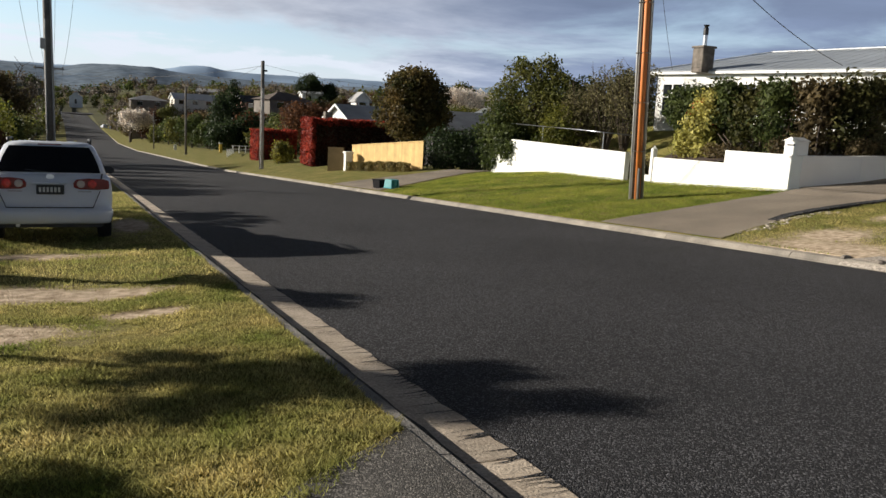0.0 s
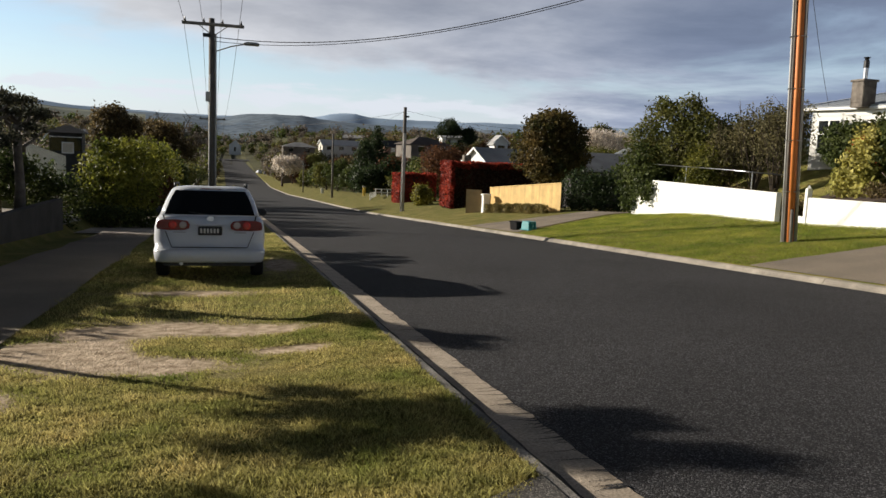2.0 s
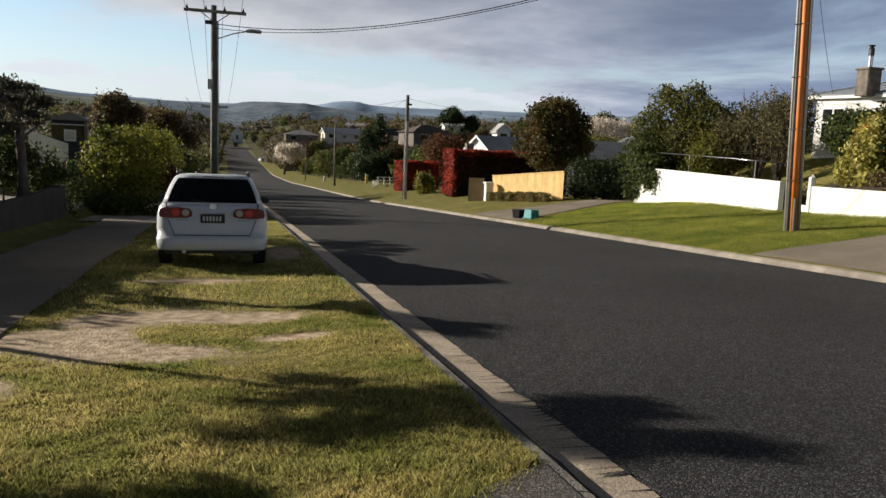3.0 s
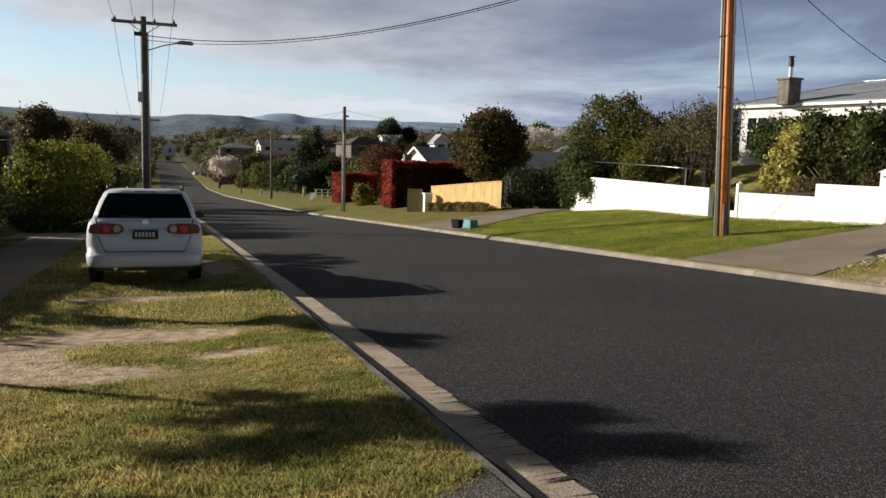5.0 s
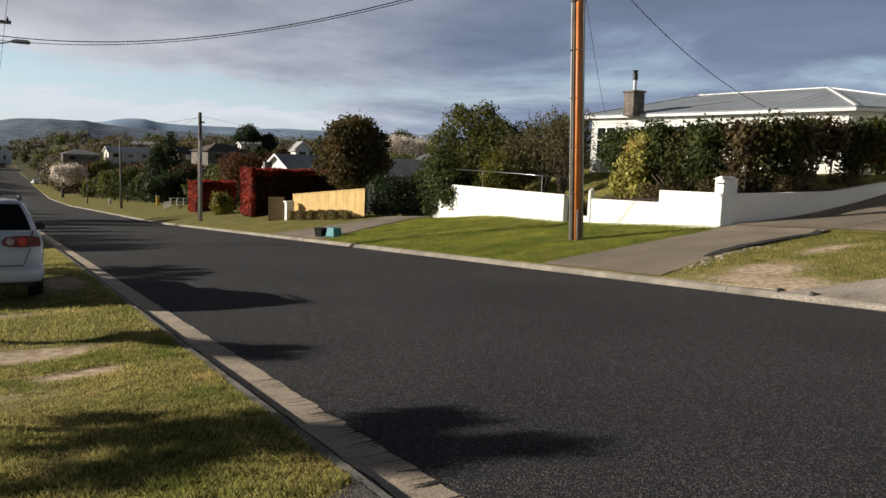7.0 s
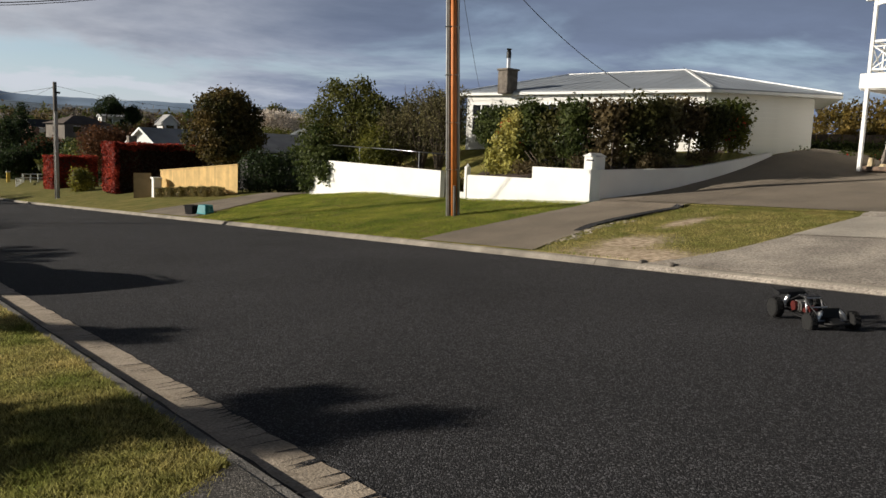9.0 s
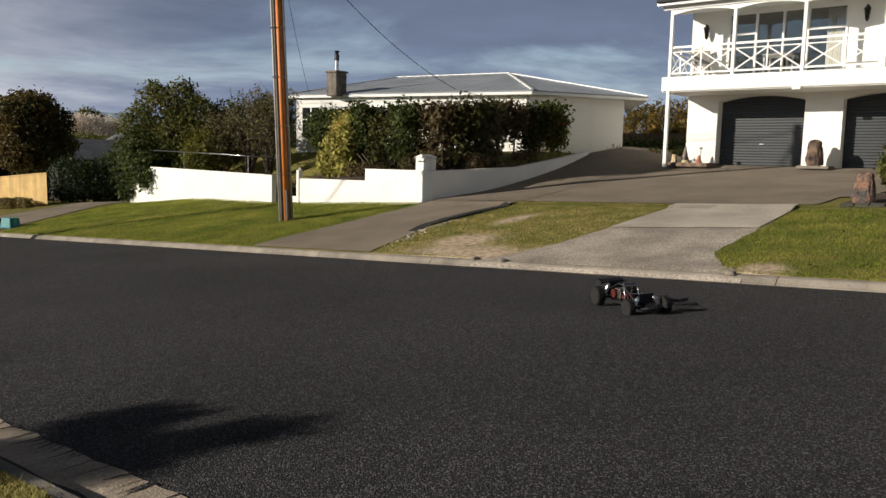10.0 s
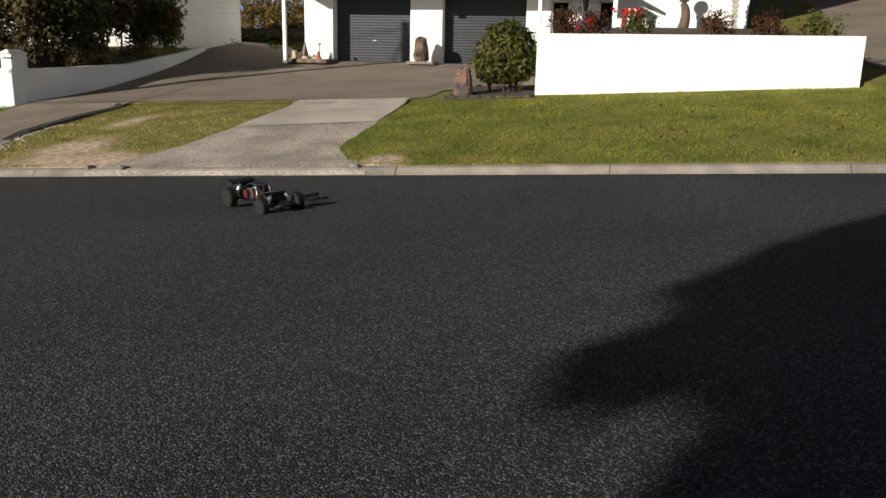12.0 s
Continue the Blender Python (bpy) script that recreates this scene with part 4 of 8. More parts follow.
railing(BX + 0.1, GX, y_fixed=9.53)
railing(BX + 0.1, GX, y_fixed=2.15)
for a, b in zip(POSTS, POSTS[1:]):
    pts = arch(b + 0.04, a - 0.04, 5.66, 0.10)
    part("valance", prism(pts + [(a - 0.04, 5.84), (b + 0.04, 5.84)], "x", BX + 0.03, BX + 0.07), TRIM, balcony)
part("beam", box(BX - 0.02, BX + 0.12, 2.08, 9.78, 5.80, 5.92, 0.006), TRIM, balcony)
part("soffit", box(BX - 0.1, GX, 2.05, 9.85, 5.92, 5.95), TRIM, house)
# roof
roof_bm = prism([(BX - 0.25, 5.98), (BX - 0.25, 6.13), (27.6, 7.56), (31.8, 6.3), (31.8, 6.15), (27.6, 7.41)], "y", 2.0, 9.88)
roof = part("roof", roof_bm, DARKROOF, house, "dark tiled roof")
part("fascia", box(BX - 0.22, BX - 0.18, 2.05, 9.9, 5.90, 6.02), TRIM, roof)
part("gutter", bar((BX - 0.27, 2.0, 6.03), (BX - 0.27, 9.88, 6.03), 0.055, sides=8), DARKROOF, roof)
part("roof", prism([(GX - 0.6, 6.82), (GX - 0.6, 6.97), (27.6, 8.35), (31.8, 7.1), (31.8, 6.95), (27.6, 8.2)], "y", -3.9, 2.0), DARKROOF, house, "dark tiled roof")
part("downpipe", bar((GX - 0.06, 1.92, 3.6), (GX - 0.06, 1.92, 6.0), 0.04, sides=8), TRIM, house)

# porch
porch = part("porch", box(BX, GX, 0.06, 2.08, 3.30, 3.40, 0.01), TRIM, house, "small gabled entrance porch")
part("pediment", prism([(0.10, 3.40), (2.04, 3.40), (1.05, 3.84)], "x", BX + 0.02, BX + 0.06), TRIM, porch)
for y0, y1 in ((1.05, -0.04), (1.05, 2.14)):
    s = prism([(y0, 3.85), (y1, 3.44), (y1, 3.53), (y0, 3.95)], "x", BX - 0.15, GX)
    part("porch_roof", s, DARKROOF, porch, "dark tile porch roof")
for y in (0.14,):
    part("post", box(BX + 0.02, BX + 0.14, y - 0.06, y + 0.06, 1.9, 3.32, 0.008), TRIM, porch)
part("wall", box(GX + 0.06, GX + 0.22, 0.10, 1.95, 3.44, 3.66), WHITE, house)
front_door = part("front_door", box(GX + 0.12, GX + 0.17, 0.62, 1.40, 1.5, 3.18, 0.01), TRIM, house, "white panelled front door with glazed sidelights")
for a, b in ((0.16, 0.56), (1.46, 1.90)):
    part("sidelight", box(GX + 0.10, GX + 0.13, a, b, 1.6, 3.16), GLASS, front_door)
    part("fanlight", box(GX + 0.10, GX + 0.13, a, b, 3.24, 3.42), GLASS, front_door)
fan = [(1.01 + 0.36 * math.cos(math.pi * i / 14), 3.24 + 0.18 * math.sin(math.pi * i / 14)) for i in range(15)]
part("fanlight", prism(fan, "x", GX + 0.10, GX + 0.13), GLASS, front_door)
for i in (4, 7, 10):
    part("glazing_bar", bar((GX + 0.095, 1.01, 3.24), (GX + 0.095, fan[i][0], fan[i][1]), 0.02), TRIM, front_door)
for y in (0.12, 0.59, 1.43, 1.93):
    part("door_frame", box(GX + 0.06, GX + 0.14, y - 0.035, y + 0.035, 1.5, 3.44), TRIM, front_door)
part("door_frame", box(GX + 0.06, GX + 0.14, 0.1, 1.95, 3.17, 3.24), TRIM, front_door)


def lantern(x, y, z, name="wall_lantern", stem=True, label="black coach lantern on the white wall"):
    t = thing(name, label, "lamp", (x, y, z), "coach lanterns")
    part("lamp_body", tube([(0, 0, -0.13), (0, 0, 0.12)], [0.05, 0.085], 6), GLASS, t)
    part("cap", tube([(0, 0, 0.12), (0, 0, 0.16), (0, 0, 0.25)], [0.11, 0.07, 0.01], 6), BLACK, t)
    part("base", tube([(0, 0, -0.20), (0, 0, -0.13)], [0.02, 0.06], 6), BLACK, t)
    if stem:
        part("bracket", bar((0, 0, -0.15), (GX - x, 0, -0.05), 0.025), BLACK, t)
    return t


lantern(GX - 0.16, 9.0, 5.30)
lantern(GX - 0.16, 4.72, 5.45)
lantern(BX + 0.95, 1.62, 2.75)
pl = lantern(20.0, 0.83, 2.86, "post_lantern", False, "black coach lantern on a slim garden post")
part("post", bar((0, 0, -0.9), (0, 0, -0.18), 0.03, sides=8), BLACK, pl)

# ---- neighbour's low house with the iron roof ----
low = thing("low_house", "single-storey white weatherboard house with a grey iron hip roof", "house")
LA, C1, C2, B1, B2 = (21.6, 26.2), (24.0, 15.5), (28.3, 13.05), (33.2, 16.2), (30.6, 28.2)
E_Z, R1, RL = 3.87, (28.5, 19.65, 5.08), (27.7, 25.5, 5.10)
cx, cy = 27.6, 20.0


def inset(p, k=0.5):
    d = Vector((cx - p[0], cy - p[1])).normalized() * k
    return p[0] + d.x, p[1] + d.y


corners = [LA, C1, C2, B1, B2]
for i, p in enumerate(corners):
    q = corners[(i + 1) % 5]
    a, b = inset(p, 1.0 if p == C2 else 0.5), inset(q, 1.0 if q == C2 else 0.5)
    bm = bar((a[0], a[1], 2.5), (b[0], b[1], 2.5), 0.15, 2.6)
    part("wall", bm, WHITE, low)
    if i < 2:  # boards on the two sides that show
        d = (Vector(b) - Vector(a)).normalized()
        nrm = Vector((d.y, -d.x)) * 0.09
        if (Vector((cx, cy)) - Vector(a)).dot(nrm) > 0:
            nrm = -nrm
        board = finish(bar((a[0] + nrm.x, a[1] + nrm.y, 0), (b[0] + nrm.x, b[1] + nrm.y, 0), 0.03, 0.155))
        for k in range(14):
            part("board", board, WHITE, low).location.z = 1.35 + k * 0.175
eave = [Vector((*p, E_Z)) for p in corners]
r1, rl = Vector(R1), Vector(RL)
planes = [[eave[0], eave[1], r1, rl], [eave[1], eave[2], r1], [eave[2], eave[3], r1], [eave[3], eave[4], rl, r1], [eave[4], eave[0], rl]]
for pl in planes:
    bm = bmesh.new()
    up = (pl[1] - pl[0]).cross(pl[2] - pl[0]).normalized()
    up = up if up.z > 0 else -up
    va, vb = [bm.verts.new(p) for p in pl], [bm.verts.new(p + up * 0.04) for p in pl]
    bm.faces.new(va), bm.faces.new(vb)
    for i in range(len(pl)):
        bm.faces.new((va[i], va[(i + 1) % len(pl)], vb[(i + 1) % len(pl)], vb[i]))
    ob = part("roof", bm, IRONROOF, low, "grey painted iron roof")
    # ribs of the iron, up the slope
    e = pl[1] - pl[0]
    n = int(e.length / 0.45)
    apex = pl[2] if len(pl) == 3 else None
    for i in range(1, n):
        p = pl[0] + e * (i / n)
        nrm2 = up.cross(e).normalized()
        nrm2 = nrm2 if nrm2.z > 0 else -nrm2
        # how far up to the roof's edge
        best = 12.0
        for j in range(1, len(pl)):
            s0, s1 = pl[j], pl[(j + 1) % len(pl)]
            # meet of p + nrm2*t with s0..s1 in the roof's plane
            ex = e.normalized()
            p2, a2, b2 = (p.dot(ex), p.dot(nrm2)), (s0.dot(ex), s0.dot(nrm2)), (s1.dot(ex), s1.dot(nrm2))
            if abs(b2[0] - a2[0]) > 1e-6:
                k = (p2[0] - a2[0]) / (b2[0] - a2[0])
                if 0 <= k <= 1:
                    best = min(best, a2[1] + (b2[1] - a2[1]) * k - p2[1])
        if 0.3 < best < 12:
            part("rib", bar(p + up * 0.042, p + nrm2 * best + up * 0.042, 0.020, 0.007), IRONROOF, ob)
for a, b in ((r1, rl), (eave[1], r1), (eave[0], rl), (eave[2], r1)):
    part("ridge_cap", bar(a + Vector((0, 0, 0.07)), b + Vector((0, 0, 0.07)), 0.11, 0.04), TRIM, low, "pale ridge flashing")
for i in (0, 1, 2):
    a, b = eave[i], eave[(i + 1) % 5]
    part("fascia", bar(a - Vector((0, 0, 0.06)), b - Vector((0, 0, 0.06)), 0.04, 0.10), TRIM, low)
soff = bmesh.new()
soff.faces.new([soff.verts.new(p - Vector((0, 0, 0.10))) for p in eave])
part("soffit", soff, TRIM, low)
# windows on the front
fa, fb = Vector((*inset(LA), 0)), Vector((*inset(C1), 0))
fd = (fb - fa).normalized()
fn = Vector((-fd.y, fd.x, 0))
fn = fn if fn.x < 0 else -fn
for s0, s1, zb, zt in ((0.03, 0.12, 2.1, 3.4), (0.36, 0.50, 2.2, 3.4), (0.70, 0.82, 2.2, 3.4)):
    p, q = fa.lerp(fb, s0) + fn * 0.10, fa.lerp(fb, s1) + fn * 0.10
    zc = Vector((0, 0, (zb + zt) / 2))
    w = part("window", bar(p + zc, q + zc, 0.03, zt - zb), GLASS, low, "curtained window")
    for zz in (zb, zt, (zb * 0.4 + zt * 0.6)):
        part("window_frame", bar(p + fn * 0.02 + Vector((0, 0, zz)), q + fn * 0.02 + Vector((0, 0, zz)), 0.06, 0.06), TRIM, w)
    for u in (0, 0.5, 1):
        m = p.lerp(q, u) + fn * 0.02
        part("window_frame", bar(m + Vector((0, 0, zb)), m + Vector((0, 0, zt)), 0.06, 0.06), TRIM, w)
chim = part("chimney", box(21.85, 22.43, 23.4, 23.98, 3.8, 4.72, 0.02), CHIMNEY, low, "stained masonry chimney with a steel flue")
part("chimney_cap", box(21.80, 22.48, 23.35, 24.03, 4.72, 4.80, 0.02), CHIMNEY, chim)
part("flue", bar((22.14, 23.69, 4.8), (22.14, 23.69, 5.25), 0.085, sides=12), STEEL, chim, "steel flue")
part("flue_cowl", tube([(22.14, 23.69, 5.22), (22.14, 23.69, 5.46), (22.14, 23.69, 5.52), (22.14, 23.69, 5.60)], [0.10, 0.10, 0.06, 0.12], 12), BLACK, chim, "black cowl")


# ---- vehicles ----
def rounded(w, y0, y1, r, n=6):
    """Plan outline of a rounded rectangle, from -w to w and y0 to y1."""
    pts = []
    for cxx, cyy, a0 in ((w - r, y0 + r, -90), (w - r, y1 - r, 0), (-w + r, y1 - r, 90), (-w + r, y0 + r, 180)):
        for i in range(n + 1):
            a = radians(a0 + 90 * i / n)
            pts.append((cxx + r * math.cos(a), cyy + r * math.sin(a)))
    return pts


def loft(levels, n=6):
    """Levels of (z, half width, rear, front, corner radius), skinned into one closed body."""
    bm = bmesh.new()
    rings = [[bm.verts.new((px, py, z)) for px, py in rounded(w, a, b, r, n)] for z, w, a, b, r in levels]
    for ra, rb in zip(rings, rings[1:]):
        k = len(ra)
        for i in range(k):
            bm.faces.new((ra[i], ra[(i + 1) % k], rb[(i + 1) % k], rb[i]))
    bm.faces.new(rings[0][::-1]), bm.faces.new(rings[-1])
    return bm


def lathe(profile, sides=24):
    """(x along the axle, radius) pairs, turned round the x axis."""
    bm = bmesh.new()
    rings = [[bm.verts.new((px, r * math.cos(2 * math.pi * k / sides), r * math.sin(2 * math.pi * k / sides))) for k in range(sides)] for px, r in profile]
    for ra, rb in zip(rings, rings[1:]):
        for k in range(sides):
            bm.faces.new((ra[k], ra[(k + 1) % sides], rb[(k + 1) % sides], rb[k]))
    bm.faces.new(rings[0][::-1]), bm.faces.new(rings[-1])
    return bm


CARPAINT = material("white_car_paint", (0.74, 0.77, 0.82), 0.22, 0.03, 1.0, spec=0.6)
CARGLASS = material("tinted_glass", (0.010, 0.012, 0.014), 0.05, 0.1, 1.0, spec=0.7)
RUBBER = material("tyre_rubber", (0.018, 0.018, 0.018), 0.85, 0.2, 8.0, 0.3, 50.0)
LAMP_RED = material("red_lens", (0.20, 0.008, 0.008), 0.15, 0.15, 8.0, spec=0.7)
LAMP_LENS = material("bright_red_lens", (0.75, 0.05, 0.035), 0.2, 0.2, 20.0, spec=0.7)
LAMP_CLEAR = material("clear_lens", (0.62, 0.52, 0.48), 0.15, 0.1, 8.0, spec=0.7)
PLATE = material("plate_face", (0.70, 0.70, 0.66), 0.5, 0.05, 8.0)
RIM = material("alloy_rim", (0.40, 0.40, 0.41), 0.35, 0.1, 6.0, metal=0.8)
SILVER = material("silver_alloy", (0.75, 0.75, 0.76), 0.3, 0.05, 6.0, metal=0.9)


def wheel(parent, x, y, r, w, name="wheel", sides=26, rim=RIM):
    k = part(name, lathe([(-w / 2, r * 0.62), (-w / 2, r * 0.93), (-w * 0.36, r), (w * 0.36, r), (w / 2, r * 0.93), (w / 2, r * 0.62)], sides), RUBBER, parent, "black rubber tyre", smooth=False)
    k.location = (x, y, r)
    part("rim", lathe([(-w * 0.46, r * 0.1), (-w * 0.40, r * 0.55), (-w * 0.47, r * 0.64), (w * 0.47, r * 0.64), (w * 0.40, r * 0.55), (w * 0.46, r * 0.1)], 18), rim, k, "alloy rim")
    return k


def wagon(x, y, z, tilt, rz):
    c = thing("station_wagon", "white older station wagon parked on the grass verge", "car")
    c.matrix_world = pose(x, y, z, tilt, 0, rz)
    body = part("body", loft([(0.27, 0.74, 0.10, 4.30, 0.25), (0.30, 0.80, 0.04, 4.40, 0.26), (0.42, 0.825, 0.0, 4.46, 0.26), (0.49, 0.83, 0.0, 4.46, 0.25), (0.50, 0.822, 0.03, 4.45, 0.25),
                              (0.62, 0.835, 0.05, 4.45, 0.24), (0.80, 0.83, 0.08, 4.40, 0.22), (0.93, 0.805, 0.12, 4.28, 0.20), (0.985, 0.77, 0.16, 4.10, 0.22)]), CARPAINT, c, smooth=True)
    cab = part("cabin", loft([(0.97, 0.765, 0.17, 3.05, 0.20), (1.10, 0.725, 0.25, 2.78, 0.22), (1.25, 0.672, 0.34, 2.48, 0.24), (1.39, 0.605, 0.44, 2.22, 0.26), (1.445, 0.545, 0.56, 2.05, 0.28), (1.462, 0.42, 0.76, 1.85, 0.28)]), CARPAINT, c, smooth=True)
    # rear window: follows the sloping back
    def rear(u, h, out=0.012):
        ys = np.interp(h, [0.97, 1.10, 1.25, 1.39, 1.445], [0.17, 0.25, 0.34, 0.44, 0.56])
        return (u, float(ys) - out, h)
    bm = bmesh.new()
    rows = []
    for h, w in ((1.01, 0.672), (1.10, 0.648), (1.20, 0.615), (1.30, 0.572), (1.385, 0.525)):
        rows.append([bm.verts.new(rear(w * s, h, 0.012 - 0.05 * s * s * 0)) for s in (-1, -0.6, -0.2, 0.2, 0.6, 1)])
    for a, b in zip(rows, rows[1:]):
        for i in range(5):
            bm.faces.new((a[i], a[i + 1], b[i + 1], b[i]))
    bmesh.ops.solidify(bm, geom=bm.faces[:], thickness=0.008)
    part("rear_window", bm, CARGLASS, c, "dark tinted rear window")
    for s in (-1, 1):
        for a, b, in ((0.55, 1.35), (1.42, 2.25)):
            bm = bmesh.new()
            q = [(s * 0.762, a - 0.1, 1.01), (s * 0.762, b + (0.25 if b > 2 else 0), 1.01), (s * 0.634, b - 0.05, 1.31), (s * 0.634, a + 0.05, 1.31)]
            bm.faces.new([bm.verts.new(p) for p in q])
            bmesh.ops.solidify(bm, geom=bm.faces[:], thickness=0.01)
            part("side_window", bm, CARGLASS, c, "dark side window")
        rail = tube([(s * 0.55, 0.75, 1.43), (s * 0.56, 0.85, 1.495), (s * 0.56, 1.9, 1.51), (s * 0.55, 2.0, 1.44)], 0.018, 8)
        part("roof_rail", rail, BLACK, c, "black roof rail", smooth=True)
        # lamp cluster wrapped round the rear corner
        lamp = part("tail_lamp", prism([(s * 0.31, 0.80), (s * 0.30, 0.86), (s * 0.34, 0.915), (s * 0.50, 0.935), (s * 0.70, 0.93), (s * 0.772, 0.905), (s * 0.785, 0.83), (s * 0.775, 0.785), (s * 0.60, 0.770), (s * 0.38, 0.775)], "y", 0.055, 0.14), LAMP_RED, c, "red wraparound tail lamp")
        part("clear_lens", lathe([(0.0, 0.055), (0.012, 0.05), (0.02, 0.03)], 16), LAMP_CLEAR, lamp, "clear reversing lens").matrix_local = pose(s * 0.40, 0.055, 0.852, 0, 0, -90)
        part("round_lens", lathe([(0.0, 0.062), (0.012, 0.056), (0.02, 0.03)], 16), LAMP_LENS, lamp, "bright red round lens").matrix_local = pose(s * 0.55, 0.055, 0.852, 0, 0, -90)
        part("mirror", box(s * 0.80 - 0.02 if s > 0 else -0.98, 0.98 if s > 0 else -0.78, 2.55, 2.70, 0.94, 1.07, 0.03), BLACK, c, "black door mirror")
        for yy in (0.80, 3.55):
            wheel(c, s * 0.735, yy, 0.305, 0.19)
    part("bumper", loft([(0.28, 0.80, -0.01, 0.5, 0.22), (0.32, 0.82, -0.035, 0.5, 0.24), (0.44, 0.84, -0.04, 0.5, 0.26), (0.485, 0.83, -0.01, 0.5, 0.25)]), CARPAINT, c, "white body-coloured bumper", smooth=True)
    part("bumper_skirt", box(-0.70, 0.70, 0.06, 0.5, 0.22, 0.29, 0.02), BLACK, c, "dark underside")
    part("tailgate_seam", bar((-0.56, 0.018, 0.512), (0.56, 0.018, 0.512), 0.02, 0.012), BLACK, c)
    for s in (-1, 1):
        part("tailgate_seam", bar((s * 0.56, 0.024, 0.512), (s * 0.655, 0.066, 0.75), 0.012, 0.006), BLACK, c)
        part("tailgate_seam", bar((s * 0.67, 0.085, 0.91), (s * 0.69, 0.15, 1.0), 0.02, 0.010), BLACK, c)
        part("script_bar", box(s * 0.45 - 0.09, s * 0.45 + 0.09, 0.05, 0.075, 0.735, 0.748), RIM, c, "small chrome script")
    plate = part("number_plate", box(-0.18, 0.18, 0.02, 0.06, 0.70, 0.835, 0.006), BLACK, c, "black and white number plate")
    part("plate_face", box(-0.17, 0.17, 0.014, 0.022, 0.71, 0.825), BLACK, plate)
    for i in range(6):
        part("plate_mark", box(-0.145 + i * 0.049, -0.115 + i * 0.049, 0.009, 0.016, 0.733, 0.803), PLATE, plate)
    part("plate_hood", box(-0.22, 0.22, 0.03, 0.10, 0.85, 0.872, 0.008), CARPAINT, c)
    badge = lathe([(0.0, 0.045), (0.01, 0.04)], 16)
    bmesh.ops.scale(badge, vec=(1, 1.3, 0.9), verts=badge.verts)
    part("badge", badge, SILVER, c, "chrome oval badge").matrix_local = pose(0, 0.095, 0.955, 0, 0, -90)
    part("wiper", bar((0.0, 0.17, 1.01), (-0.33, 0.20, 1.05), 0.012), BLACK, c)
    part("high_brake_lamp", box(-0.16, 0.16, 0.47, 0.53, 1.40, 1.42, 0.006), LAMP_RED, c)
    part("exhaust", bar((-0.42, 0.02, 0.26), (-0.42, 0.4, 0.26), 0.028, sides=10), STEEL, c, "steel exhaust tip")
    part("aerial", bar((-0.35, 1.9, 1.41), (-0.20, 1.75, 1.60), 0.006), BLACK, c)
    return c


wagon(-0.27, 12.40, gz(0, 13.0) + 0.06, -3.1, 0.4)


def road_z(x, y):
    return float(zr(y)) + 0.045 * (1 - ((x - 6.3) / 4.4) ** 2)


